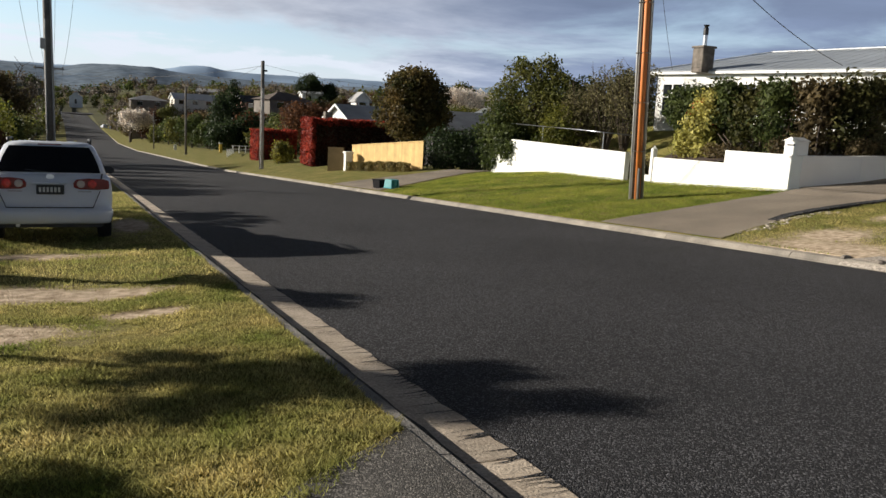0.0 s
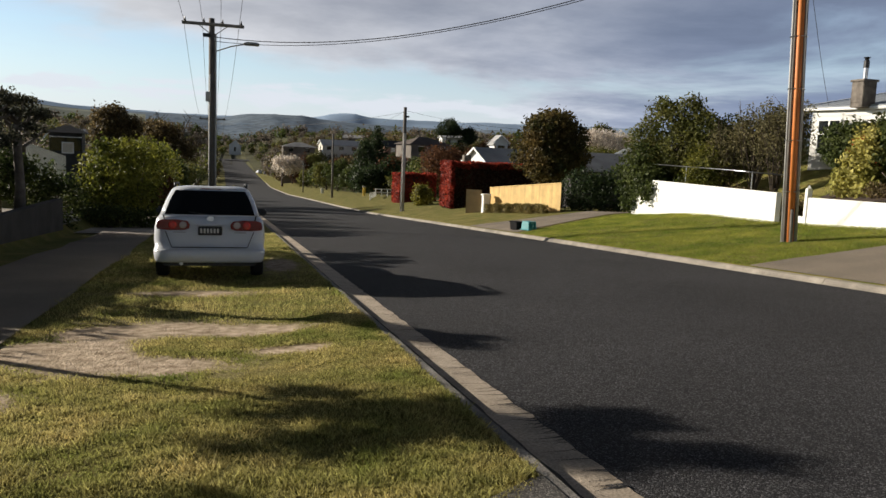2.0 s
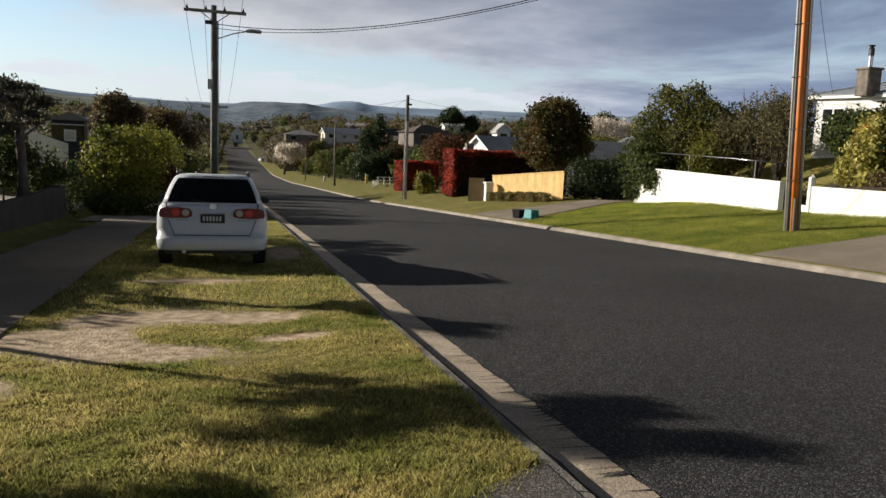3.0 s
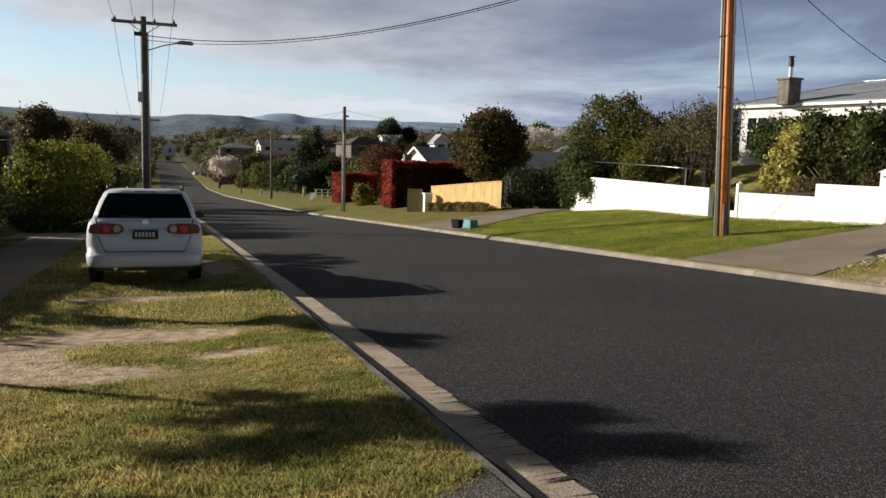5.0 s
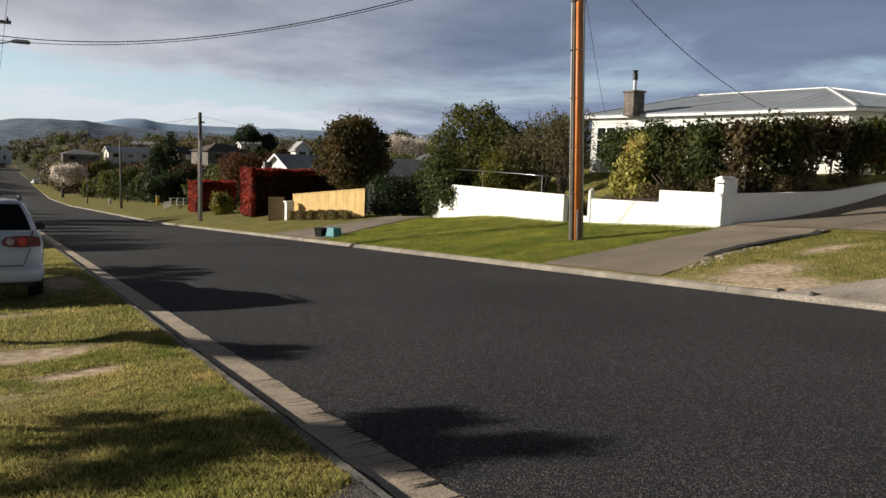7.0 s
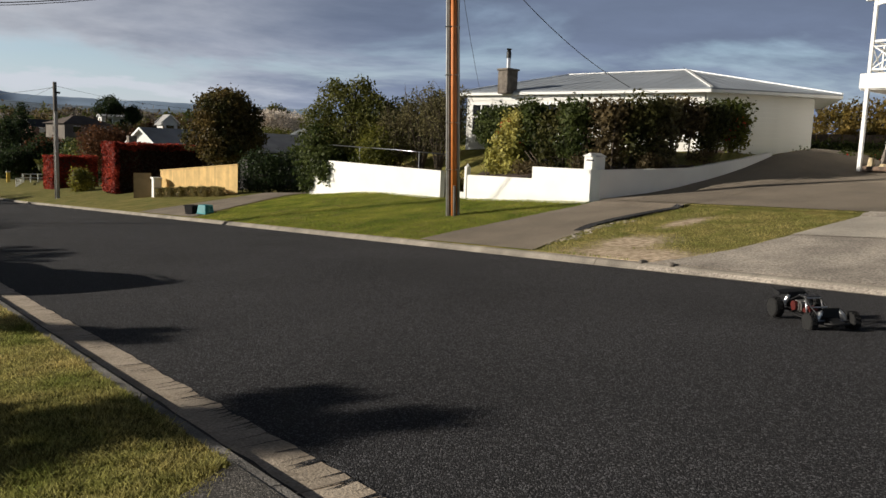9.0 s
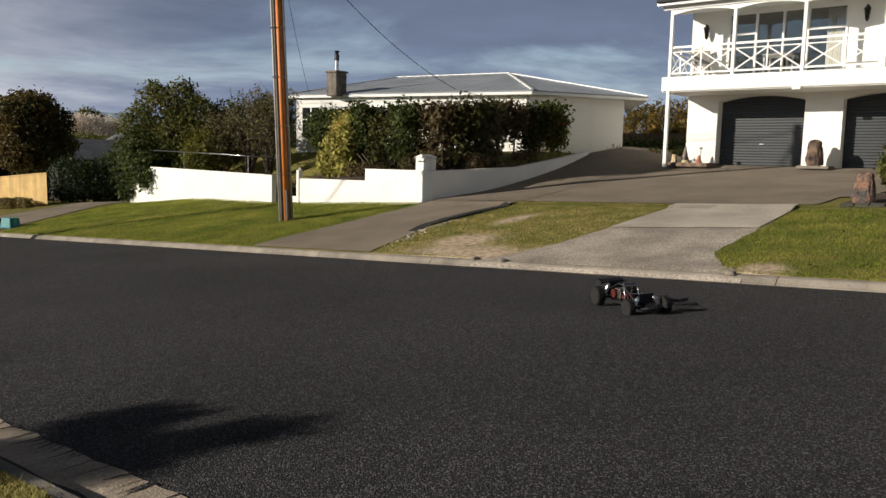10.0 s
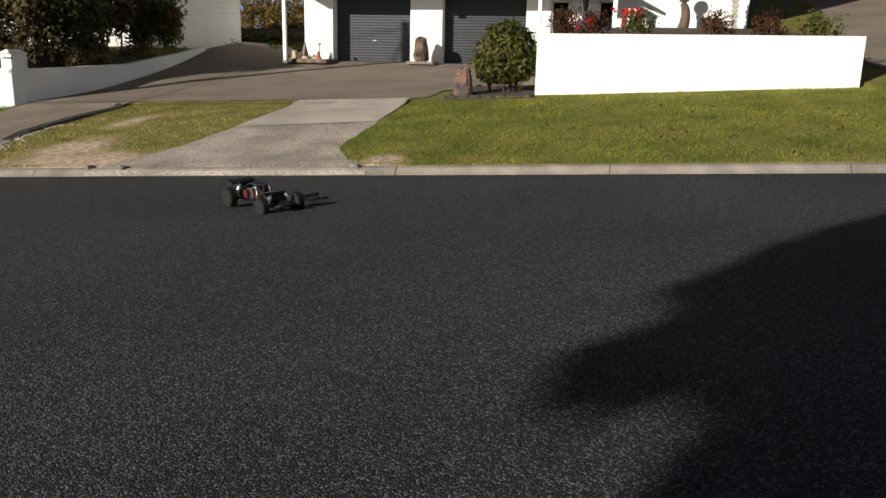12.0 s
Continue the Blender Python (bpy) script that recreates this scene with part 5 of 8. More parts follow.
def buggy(x, y, heading):
    b = thing("toy_buggy", "black radio-controlled off-road buggy with silver shock absorbers", "toy car")
    b.matrix_world = pose(x, y, road_z(x, y), -0.5, 3.1, heading)
    RCB = material("matt_black_plastic", (0.009, 0.009, 0.010), 0.6, 0.3, 20.0)
    RED = material("red_anodised", (0.085, 0.012, 0.009), 0.5, 0.2, 6.0)
    RUB = material("knobbly_tyre", (0.010, 0.010, 0.010), 0.85, 0.3, 20.0, 0.5, 80.0)
    wb, tr = 0.33, 0.215
    for sy, r, w in ((-1, 0.100, 0.095), (1, 0.090, 0.075)):
        for sx in (-1, 1):
            k = part("wheel", lathe([(-w / 2, r * 0.6), (-w / 2, r * 0.92), (-w * 0.35, r), (w * 0.35, r), (w / 2, r * 0.92), (w / 2, r * 0.6)], 20), RUB, b, "black knobbly tyre")
            k.location = (sx * tr, sy * wb, r)
            part("rim", lathe([(-w * 0.47, r * 0.15), (-w * 0.42, r * 0.5), (-w * 0.47, r * 0.62), (w * 0.47, r * 0.62), (w * 0.42, r * 0.5), (w * 0.47, r * 0.15)], 12), RCB, k)
            for i in range(14):
                a = 2 * math.pi * i / 14
                for off in (-0.28, 0.0, 0.28):
                    q = part("tread_block", box(-0.010, 0.010, -0.009, 0.009, -0.006, 0.008), RUB, k)
                    q.matrix_local = Matrix.Rotation(a + off * 0.5, 4, "X") @ Matrix.Translation((off * w, 0, r))
            part("lower_arm", bar((sx * 0.05, sy * (wb - 0.03), 0.075), (sx * (tr - 0.04), sy * wb, 0.085), 0.03, 0.016), RCB, b)
            part("lower_arm", bar((sx * 0.05, sy * (wb + 0.05), 0.075), (sx * (tr - 0.04), sy * wb, 0.085), 0.02, 0.014), RCB, b)
            top = (sx * 0.085, sy * (wb - 0.02), 0.19 if sy > 0 else 0.23)
            low_ = (sx * 0.15, sy * (wb - 0.01), 0.10)
            sh = part("shock_absorber", bar(top, low_, 0.016, sides=10), SILVER, b, "silver shock absorber with a coil spring", smooth=True)
            tv, lv = Vector(top), Vector(low_)
            for i in range(8):
                p = tv.lerp(lv, 0.25 + 0.085 * i)
                part("coil", bar(p - (lv - tv).normalized() * 0.003, p + (lv - tv).normalized() * 0.003, 0.024, sides=10), SILVER, sh)
            part("drive_shaft", bar((sx * 0.03, sy * wb, 0.10), (sx * tr, sy * wb, 0.095), 0.008, sides=6), STEEL, b)
    part("chassis", box(-0.075, 0.075, -0.36, 0.38, 0.055, 0.072, 0.008), RCB, b)
    part("nose", prism([(0.30, 0.06), (0.48, 0.085), (0.48, 0.10), (0.30, 0.13)], "x", -0.06, 0.06), RCB, b)
    part("front_bumper", tube([(-0.12, 0.42, 0.09), (-0.08, 0.49, 0.10), (0.08, 0.49, 0.10), (0.12, 0.42, 0.09)], 0.012, 8), RCB, b, smooth=True)
    part("engine", box(-0.07, 0.07, -0.27, -0.12, 0.08, 0.19, 0.02), material("engine_alloy", (0.28, 0.27, 0.26), 0.45, 0.2, 10.0, metal=0.7), b, "small petrol engine")
    part("pull_starter", lathe([(0.0, 0.05), (0.03, 0.05)], 14), RED, b, "red starter housing").location = (0.07, -0.20, 0.14)
    part("fuel_tank", box(-0.06, 0.06, -0.10, 0.02, 0.08, 0.16, 0.02), RED, b, "red fuel tank")
    part("radio_box", box(-0.06, 0.06, 0.05, 0.22, 0.08, 0.13, 0.012), RCB, b)
    part("air_filter", tube([(0.0, -0.08, 0.19), (0.0, -0.08, 0.25)], [0.035, 0.03], 12), RCB, b)
    for sx in (-1, 1):
        part("cage_tube", tube([(sx * 0.07, 0.30, 0.10), (sx * 0.085, 0.12, 0.185), (sx * 0.075, 0.0, 0.255), (sx * 0.075, -0.12, 0.262), (sx * 0.08, -0.30, 0.18)], 0.008, 8), RCB, b, smooth=True)
        part("cage_tube", tube([(sx * 0.09, 0.05, 0.08), (sx * 0.078, 0.0, 0.255)], 0.008, 8), SILVER, b, smooth=True)
        part("side_guard", tube([(sx * 0.08, 0.22, 0.07), (sx * 0.15, 0.12, 0.08), (sx * 0.15, -0.15, 0.08), (sx * 0.08, -0.25, 0.07)], 0.008, 8), RCB, b, smooth=True)
        part("wing_strut", bar((sx * 0.05, -0.34, 0.20), (sx * 0.05, -0.42, 0.235), 0.012), RCB, b)
    for yy, zz in ((0.0, 0.255), (-0.12, 0.262), (0.12, 0.185)):
        part("cage_tube", bar((-0.08, yy, zz), (0.08, yy, zz), 0.008, sides=8), SILVER, b)
    part("roof_panel", box(-0.07, 0.07, -0.12, 0.0, 0.264, 0.270), RCB, b)
    part("rear_tower", box(-0.10, 0.10, -0.33, -0.315, 0.10, 0.26, 0.006), RCB, b)
    part("front_tower", box(-0.09, 0.09, 0.305, 0.318, 0.10, 0.22, 0.006), RCB, b)
    wing = part("rear_wing", prism([(-0.50, 0.250), (-0.48, 0.258), (-0.38, 0.232), (-0.38, 0.225)], "x", -0.155, 0.155), RCB, b, "black rear wing")
    for sx in (-1, 1):
        part("wing_plate", prism([(-0.52, 0.265), (-0.37, 0.248), (-0.37, 0.21), (-0.50, 0.22)], "x", sx * 0.155 - 0.004, sx * 0.155 + 0.004), RCB, wing)
    return b


buggy(7.78, 3.66, 146.0)

# far parked cars along the left kerb and the car at the top of the upper drive
def small_car(x, y, z, rz, mat, label, group=""):
    c = thing("parked_car", label, "car", (x, y, z), group, rz=rz)
    part("body", loft([(0.25, 0.78, 0.05, 4.2, 0.25), (0.5, 0.84, 0.0, 4.3, 0.25), (0.80, 0.83, 0.05, 4.25, 0.22), (0.93, 0.78, 0.12, 4.1, 0.2)]), mat, c, smooth=True)
    part("cabin", loft([(0.92, 0.74, 0.55, 3.0, 0.2), (1.15, 0.68, 0.80, 2.6, 0.2), (1.38, 0.58, 1.1, 2.2, 0.22), (1.42, 0.50, 1.25, 2.05, 0.22)]), mat, c, smooth=True)
    bm = bmesh.new()
    bm.faces.new([bm.verts.new(p) for p in ((-0.62, 0.60, 0.96), (0.62, 0.60, 0.96), (0.50, 1.05, 1.34), (-0.50, 1.05, 1.34))])
    bmesh.ops.solidify(bm, geom=bm.faces[:], thickness=0.02)
    part("rear_window", bm, CARGLASS, c)
    for s in (-1, 1):
        part("tail_lamp", box(s * 0.62 - 0.14, s * 0.62 + 0.14, 0.0, 0.08, 0.68, 0.84, 0.02), LAMP_RED, c, "red tail lamp")
        for yy in (0.75, 3.4):
            wheel(c, s * 0.72, yy, 0.30, 0.18)
    part("number_plate", box(-0.18, 0.18, -0.01, 0.03, 0.60, 0.72), PLATE, c)
    part("bumper", loft([(0.26, 0.80, -0.03, 0.4, 0.2), (0.46, 0.83, -0.04, 0.4, 0.22)]), mat, c, smooth=True)
    return c


# ---- poles and wires ----
def pole_thing(x, y, top, label, lean=(0, 0), r=0.14, mat=POLEWOOD, group="power poles"):
    z = gz(x, y)
    t = thing("power_pole", label, "utility pole", (x, y, z), group)
    h = top - z
    p = part("pole", bar((0, 0, -0.3), (lean[0], lean[1], h), r * 1.15, sides=14, w2=r * 0.8), mat, t, smooth=True)
    return t, p, h


def crossarm(t, h, half, z_off=0.25, n=4, braces=True):
    z = h - z_off
    arm = part("crossarm", box(-half, half, -0.16, -0.06, z - 0.06, z + 0.06, 0.01), GREYWOOD, t, "grey timber crossarm")
    for i in range(n):
        u = -half + 0.12 + (2 * half - 0.24) * i / (n - 1)
        part("insulator", lathe([(0, 0.02), (0.03, 0.055), (0.06, 0.045), (0.09, 0.055), (0.12, 0.03), (0.20, 0.02)], 10), BLACK, arm, "dark pin insulator").matrix_local = pose(u, -0.11, z + 0.02, 0, -90, 0)
    if braces:
        for s in (-1, 1):
            part("brace", bar((s * 0.55, -0.11, z - 0.05), (0.0, -0.12, z - 0.45), 0.03), GREYWOOD, arm)


t, p, h = pole_thing(-0.66, 33.5, 6.50, "grey timber power pole with a crossarm and a street lamp", (-0.06, 0.0), 0.14)
crossarm(t, h, 1.2)
lampx = part("street_lamp", tube([(0.05, 0, h - 1.30), (0.7, -0.05, h - 1.05), (1.35, -0.1, h - 0.90)], 0.025, 8), GREYPIPE, t, "street lamp on a bent steel arm", smooth=True)
head = loft([(0.0, 0.09, -0.35, 0.25, 0.08), (0.06, 0.10, -0.38, 0.28, 0.09), (0.12, 0.05, -0.25, 0.2, 0.05)])
part("lamp_head", head, GREYPIPE, lampx, "grey lamp head").matrix_local = pose(1.55, -0.1, h - 0.95, 0, -12, -90)
part("side_cable", bar((0.14, -0.1, -0.1), (0.10, -0.1, h - 0.6), 0.035, sides=8), GREYPIPE, t, "grey cable pipe")
part("side_cable", bar((-0.13, -0.1, -0.1), (-0.10, -0.1, h - 2.2), 0.03, sides=8), GREYPIPE, t)
part("fuse_box", box(-0.28, -0.12, -0.12, 0.02, h - 3.3, h - 2.9, 0.02), GREYPIPE, t, "grey fuse box")
part("transformer_link", box(-0.40, -0.10, -0.12, 0.0, h - 0.75, h - 0.60, 0.02), BLACK, t)
t, p, h = pole_thing(-1.55, 78.0, 4.2, "grey timber power pole further down the road", (0, 0), 0.13)
crossarm(t, h, 1.2)
t, p, h = pole_thing(-2.2, 126.0, 2.6, "distant timber power pole down the road", (0, 0), 0.13)
crossarm(t, h, 1.2)
t, p, h = pole_thing(12.46, 56.7, 4.85, "grey timber pole on the grass verge", (-0.02, 0), 0.15)
part("cable_guard", box(-0.10, 0.10, -0.20, -0.10, -0.1, h * 0.75, 0.02), GREYPIPE, t, "pale cable guard")
part("pole_bracket", box(-0.05, 0.28, -0.16, -0.06, h - 0.75, h - 0.62, 0.02), BLACK, t)
t, p, h = pole_thing(13.3, 104.2, 3.75, "grey timber pole further along the verge", (-0.05, 0), 0.14)
t, p, h = pole_thing(13.6, 150.0, 0.2, "small timber pole far down the verge", (0, 0), 0.10)

t, p, h = pole_thing(14.04, 17.03, 7.9, "timber power pole with orange and grey cable conduits", (-0.26, 0.21), 0.145)
along = Vector((math.cos(radians(39.2)), -math.sin(radians(39.2)), 0))      # across the view
toward = Vector((-math.sin(radians(39.2)), -math.cos(radians(39.2)), 0))
lean = Vector((-0.26, 0.21, 0))


def conduit(side, front, r, z0, z1, mat, label):
    o = along * side + toward * front
    a, b = o + Vector((0, 0, z0)) + lean * (z0 / h), o * 0.9 + Vector((0, 0, z1)) + lean * (z1 / h)
    part("conduit", bar(a, b, r, sides=10), mat, t, label, smooth=True)


conduit(-0.165, 0.04, 0.030, -0.1, h - 0.3, GREYPIPE, "pale grey conduit")
conduit(-0.10, 0.13, 0.028, -0.1, h - 0.4, POLEWOOD, "brown conduit")
conduit(0.02, 0.16, 0.066, -0.1, h - 0.5, ORANGE, "orange conduit")
conduit(0.09, 0.14, 0.022, -0.1, h - 0.6, ORANGE, "orange conduit")
conduit(0.165, 0.05, 0.036, -0.1, h - 0.3, GREYPIPE, "pale grey conduit")
conduit(0.05, 0.21, 0.045, -0.1, 0.85, GREYWOOD, "short weathered guard at the foot")
for z in (1.3, 2.6, 3.9, 5.2, 6.5, 7.4):
    q = lean * (z / h)
    part("strap", tube([q + Vector((0.2 * math.cos(a), 0.2 * math.sin(a), z)) for a in [2 * math.pi * i / 16 for i in range(17)]], 0.014, 5), STEEL, t, "steel strap")
part("bracket", bar(lean + Vector((0, 0, h - 1.5)), lean + along * 0.4 + Vector((0, 0, h - 1.45)), 0.04), BLACK, t)


def wire(a, b, sag, r=0.012, n=24, label="black overhead power cable between the poles", name="overhead_wire"):
    a, b = Vector(a), Vector(b)
    pts = [a.lerp(b, i / n) - Vector((0, 0, 4 * sag * (i / n) * (1 - i / n))) for i in range(n + 1)]
    ob = part(name, tube(pts, r, 5), BLACK)
    return tagged(ob, label, "cable", "overhead cables")


wire((-0.60, 33.4, 5.77), (13.80, 17.2, 7.62), 1.20, 0.016)
wire((-0.60, 33.4, 5.60), (13.80, 17.2, 7.50), 1.12, 0.012)
wire((13.78, 17.25, 7.75), (23.34, 18.45, 3.98), 0.50, 0.012, label="thin service cable to the low house")
wire((13.78, 17.25, 7.7), (22.0, 25.2, 3.95), 0.25, 0.008, label="thin service cable to the low house")
for i, u in enumerate((-1.08, -0.36, 0.36, 1.08)):
    wire((-0.72 + u, 33.4, 6.42), (-1.55 + u, 77.9, 4.10), 0.7, 0.009)
    wire((-0.72 + u, 33.4, 6.42), (-0.3 + u, -14.0, 9.4), 0.7, 0.009)
    wire((-1.55 + u, 77.9, 4.10), (-2.2 + u, 125.9, 2.5), 0.7, 0.009)
wire((12.44, 56.6, 4.5), (-1.6, 78.0, 3.6), 0.6, 0.012)
wire((12.44, 56.6, 4.6), (30.0, 66.0, 4.3), 0.5, 0.009)
wire((12.44, 56.6, 4.6), (13.3, 104.2, 3.6), 0.6, 0.009)


# ---- hedges, shrubs and trees on the right ----
def shrub(name, label, blobs, mat, count, size, seed, category="shrub", group="", stems=5, **kw):
    x = sum(b[0] for b in blobs) / len(blobs)
    y = sum(b[1] for b in blobs) / len(blobs)
    z = gz(x, y)
    t = thing(name, label, category, (x, y, z), group)
    part("crown", crown_mesh([(b[0] - x, b[1] - y, b[2] - z, *b[3:]) for b in blobs], count, size, seed, **kw), mat, t)
    bm = bmesh.new()
    rng = random.Random(seed)
    hi = max(b[2] for b in blobs) - z
    for i in range(stems):
        bx = blobs[i % len(blobs)]
        ex, ey = bx[0] - x + rng.uniform(-.2, .2), bx[1] - y + rng.uniform(-.2, .2)
        tube([(ex * 0.7, ey * 0.7, -0.1), (ex * 0.85 + rng.uniform(-.1, .1), ey * 0.85, hi * 0.5), (ex, ey, hi)], [0.035, 0.025, 0.01], 6, bm)
    part("stem", bm, BARK, t, smooth=True)
    return t


def hedge(name, label, boxes, mat, count, size, seed, **kw):
    x, y = (boxes[0][0] + boxes[0][1]) / 2, (boxes[0][2] + boxes[0][3]) / 2
    t = thing(name, label, "hedge")
    part("foliage", hedge_mesh(boxes, count, size, seed, **kw), mat, t)
    bm = bmesh.new()
    for b in boxes:
        m = 0.28
        if b[1] - b[0] > 2 * m and b[3] - b[2] > 2 * m:
            box(b[0] + m, b[1] - m, b[2] + m, b[3] - m, b[4] - 0.1, b[5] - 0.14, bm=bm)
    if bm.verts:
        part("inner_core", bm, BARK, t, "dark inner twigs")
    return t


# mixed hedge above the neighbour's wall
HB = [(19.4, 20.2), (18.9, 19.4), (18.8, 18.6), (18.7, 17.6), (18.6, 16.6), (18.9, 15.6), (19.4, 14.95), (20.4, 14.85), (21.4, 14.75), (22.5, 14.55), (23.6, 14.35)]
for i, (x, y) in enumerate(HB):
    rng = random.Random(i + 40)
    zb, zt = gz(x, y), 3.10 + 0.045 * max(0, i - 4) + rng.uniform(-.08, .08)
    mat = (L_DARK, L_MIXED, L_DARK, L_MIXED, L_DARK, L_BROWN, L_MIXED, L_GREYOLIVE, L_BROWN, L_MIXED, L_HEDGE)[i]
    bl = [(x, y, (zb + zt) / 2 + 0.32, 0.62, 0.66, (zt - zb) / 2 - 0.28)] + ([(x - 0.2, y - 0.2, zb + 0.5, 0.5, 0.5, 0.45)] if i in (0, 3, 7, 9, 10) else []) + [(x + rng.uniform(-.35, .35), y + rng.uniform(-.4, .4), zt - rng.uniform(.3, .7), 0.35, 0.35, 0.32) for _ in range(5)]
    shrub("hedge_shrub", "leafy shrub in the mixed garden hedge above the white wall", bl, mat, 4000, 0.085, 100 + i, group="mixed hedge shrubs", shell=0.7, ragged=0.3)
shrub("variegated_shrub", "yellow variegated shrub with red flowers behind the white wall", [(18.35, 19.3, 1.6, 0.62, 0.62, 0.85), (18.2, 19.6, 1.1, 0.55, 0.55, 0.5), (18.4, 19.2, 2.3, 0.44, 0.44, 0.45), (18.3, 19.0, 1.0, 0.5, 0.5, 0.4)], L_YELLOW, 7500, 0.085, 61)
fl = crown_mesh([(18.2, 19.4, 2.1, 0.35, 0.5, 0.6), (18.4, 18.9, 1.6, 0.3, 0.3, 0.5), (22.9, 14.0, 2.4, 0.5, 0.4, 0.4)], 60, 0.08, 62, shell=0.5)
tagged(part("red_flowers", fl, PETAL), "scattered red camellia blooms in the hedge", "flowers", kind="stuff")
shrub("rounded_shrub", "dark rounded shrub against the low house", [(20.1, 22.25, 2.45, 0.62, 0.6, 0.62), (19.95, 21.75, 2.1, 0.6, 0.55, 0.6)], L_DARK, 4400, 0.085, 63)
shrub("low_planting", "low brown winter planting along the wall top", [(18.0, 18.0, 0.95, 0.35, 0.9, 0.25), (18.3, 15.9, 1.2, 0.4, 0.6, 0.28), (19.6, 14.5, 1.3, 0.6, 0.3, 0.28), (21.8, 14.2, 1.5, 0.7, 0.3, 0.28)], L_BROWN, 3000, 0.06, 64)
shrub("low_planting", "brown winter planting behind the gate and rail", [(18.5, 22.0, gz(18.5, 22.0) + 0.25, 0.6, 0.7, 0.35), (18.7, 24.0, gz(18.7, 24.0) + 0.3, 0.6, 0.9, 0.4), (18.9, 26.0, gz(18.9, 26.0) + 0.3, 0.6, 0.9, 0.45)], L_BROWN, 3000, 0.06, 65)
soil = raw([(17.5, 20.4, 0.50), (17.5, 14.7, 0.88), (20.9, 14.2, 1.02), (24.5, 13.66, 1.62), (24.3, 15.0, 1.80), (20.5, 21.5, 1.3)], [(0, 1, 2, 3, 4, 5)])
tagged(part("garden_bed", soil, SOIL), "dark garden bed behind the white wall", "garden bed", kind="structure")

# bare shrubs and trees behind the long wall
def bare_shrub(x, y, top, seed, n=22, label="half-bare brown winter shrub behind the white wall"):
    z = gz(x, y)
    t = thing("winter_shrub", label, "shrub", (x, y, z), "winter shrubs")
    bm = bmesh.new()
    rng = random.Random(seed)
    h = top - z
    for i in range(n):
        a, l = rng.uniform(0, 6.28), rng.uniform(0.5, 1.0)
        e = Vector((math.cos(a) * 0.8 * l, math.sin(a) * 0.8 * l, h * rng.uniform(0.7, 1.0)))
        m = e * 0.5 + Vector((rng.uniform(-.15, .15), rng.uniform(-.15, .15), 0))
        tube([(0, 0, -0.1), m, e], [0.03, 0.018, 0.004], 5, bm)
        for k in range(4):
            s = m.lerp(e, rng.uniform(0.1, 0.9))
            tube([s, s + Vector((rng.uniform(-.4, .4), rng.uniform(-.4, .4), rng.uniform(.2, .6)))], [0.009, 0.003], 4, bm)
    part("limb", bm, BARK, t)
    part("crown", crown_mesh([(0, 0, h * 0.55, 0.85, 0.85, h * 0.36), (0.3, -0.2, h * 0.8, 0.5, 0.5, h * 0.2), (-0.3, 0.3, h * 0.72, 0.45, 0.45, h * 0.22)], 3400, 0.055, seed, shell=0.9, ragged=0.35), L_GREYOLIVE, t)
    return t


for i, (x, y, top) in enumerate([(19.4, 24.6, 4.0), (19.6, 26.0, 4.2), (19.2, 27.2, 3.4), (20.5, 25.2, 4.1)]):
    bare_shrub(x, y, top, 200 + i)
tree("olive_tree", "round olive-green tree behind the white wall", 19.6, 31.2, 4.75, [(19.0, 31.9, 3.3, 0.9, 0.9, 1.15), (19.6, 31.0, 3.5, 0.9, 0.8, 1.0), (18.6, 32.6, 2.4, 0.9, 0.9, 1.0), (19.9, 30.0, 2.9, 0.8, 0.8, 0.9), (20.6, 31.3, 2.8, 1.2, 1.2, 1.2), (19.3, 30.6, 1.9, 1.1, 1.1, 1.1), (18.5, 31.6, 1.3, 0.9, 1.0, 0.9), (20.8, 29.7, 2.1, 0.9, 0.9, 1.1), (19.2, 32.2, 4.05, 0.45, 0.45, 0.4), (19.9, 30.9, 4.2, 0.4, 0.4, 0.35)], L_OLIVE, 17000, 0.085, 71, ragged=0.32)
tree("garden_tree", "dark leafy tree behind the white wall", 22.2, 29.4, 4.0, blobs_round(22.2, 29.4, 0.6, 4.0, 2.4, 14, 4), L_DARK, 14000, 0.095, 72)
shrub("yellow_green_shrub", "yellow-green shrub behind the white wall", [(18.8, 27.8, 1.2, 0.9, 1.0, 1.2), (18.9, 28.6, 1.0, 0.8, 0.8, 0.9)], L_HEDGE, 5000, 0.08, 73)
shrub("climber", "dark climbing shrub hanging over the wall end", [(18.1, 31.6, 0.9, 1.3, 1.0, 1.35), (17.5, 30.5, 0.75, 0.6, 1.0, 0.65), (17.4, 31.3, 0.0, 0.45, 0.7, 0.75), (18.7, 32.4, 0.7, 1.0, 0.9, 1.1), (17.15, 29.9, 0.35, 0.25, 0.7, 0.5)], L_DARK, 11000, 0.10, 74, ragged=0.35, stems=1)
shrub("dark_bush", "dense dark bush beside the yellow fence", [(18.4, 38.6, -0.3, 1.2, 1.2, 1.3), (19.6, 37.6, -0.2, 1.2, 1.2, 1.3), (20.8, 36.6, -0.2, 1.2, 1.2, 1.2)], L_PINE, 9000, 0.09, 75)
tree("magnolia_tree", "large dark evergreen magnolia tree behind the fence", 19.8, 46.4, 4.7, blobs_round(19.8, 46.4, -0.8, 4.7, 2.55, 20, 5), L_MAG, 24000, 0.125, 76, trunk=0.2, ragged=0.16)
rail = part("hand_rail", tube([(18.0, 31.0, 1.46), (18.0, 25.5, 1.36), (18.0, 22.0, 1.26), (18.0, 21.9, 0.60)], 0.022, 8), STEEL, smooth=True)
tagged(rail, "steel handrail above the white wall", "handrail")
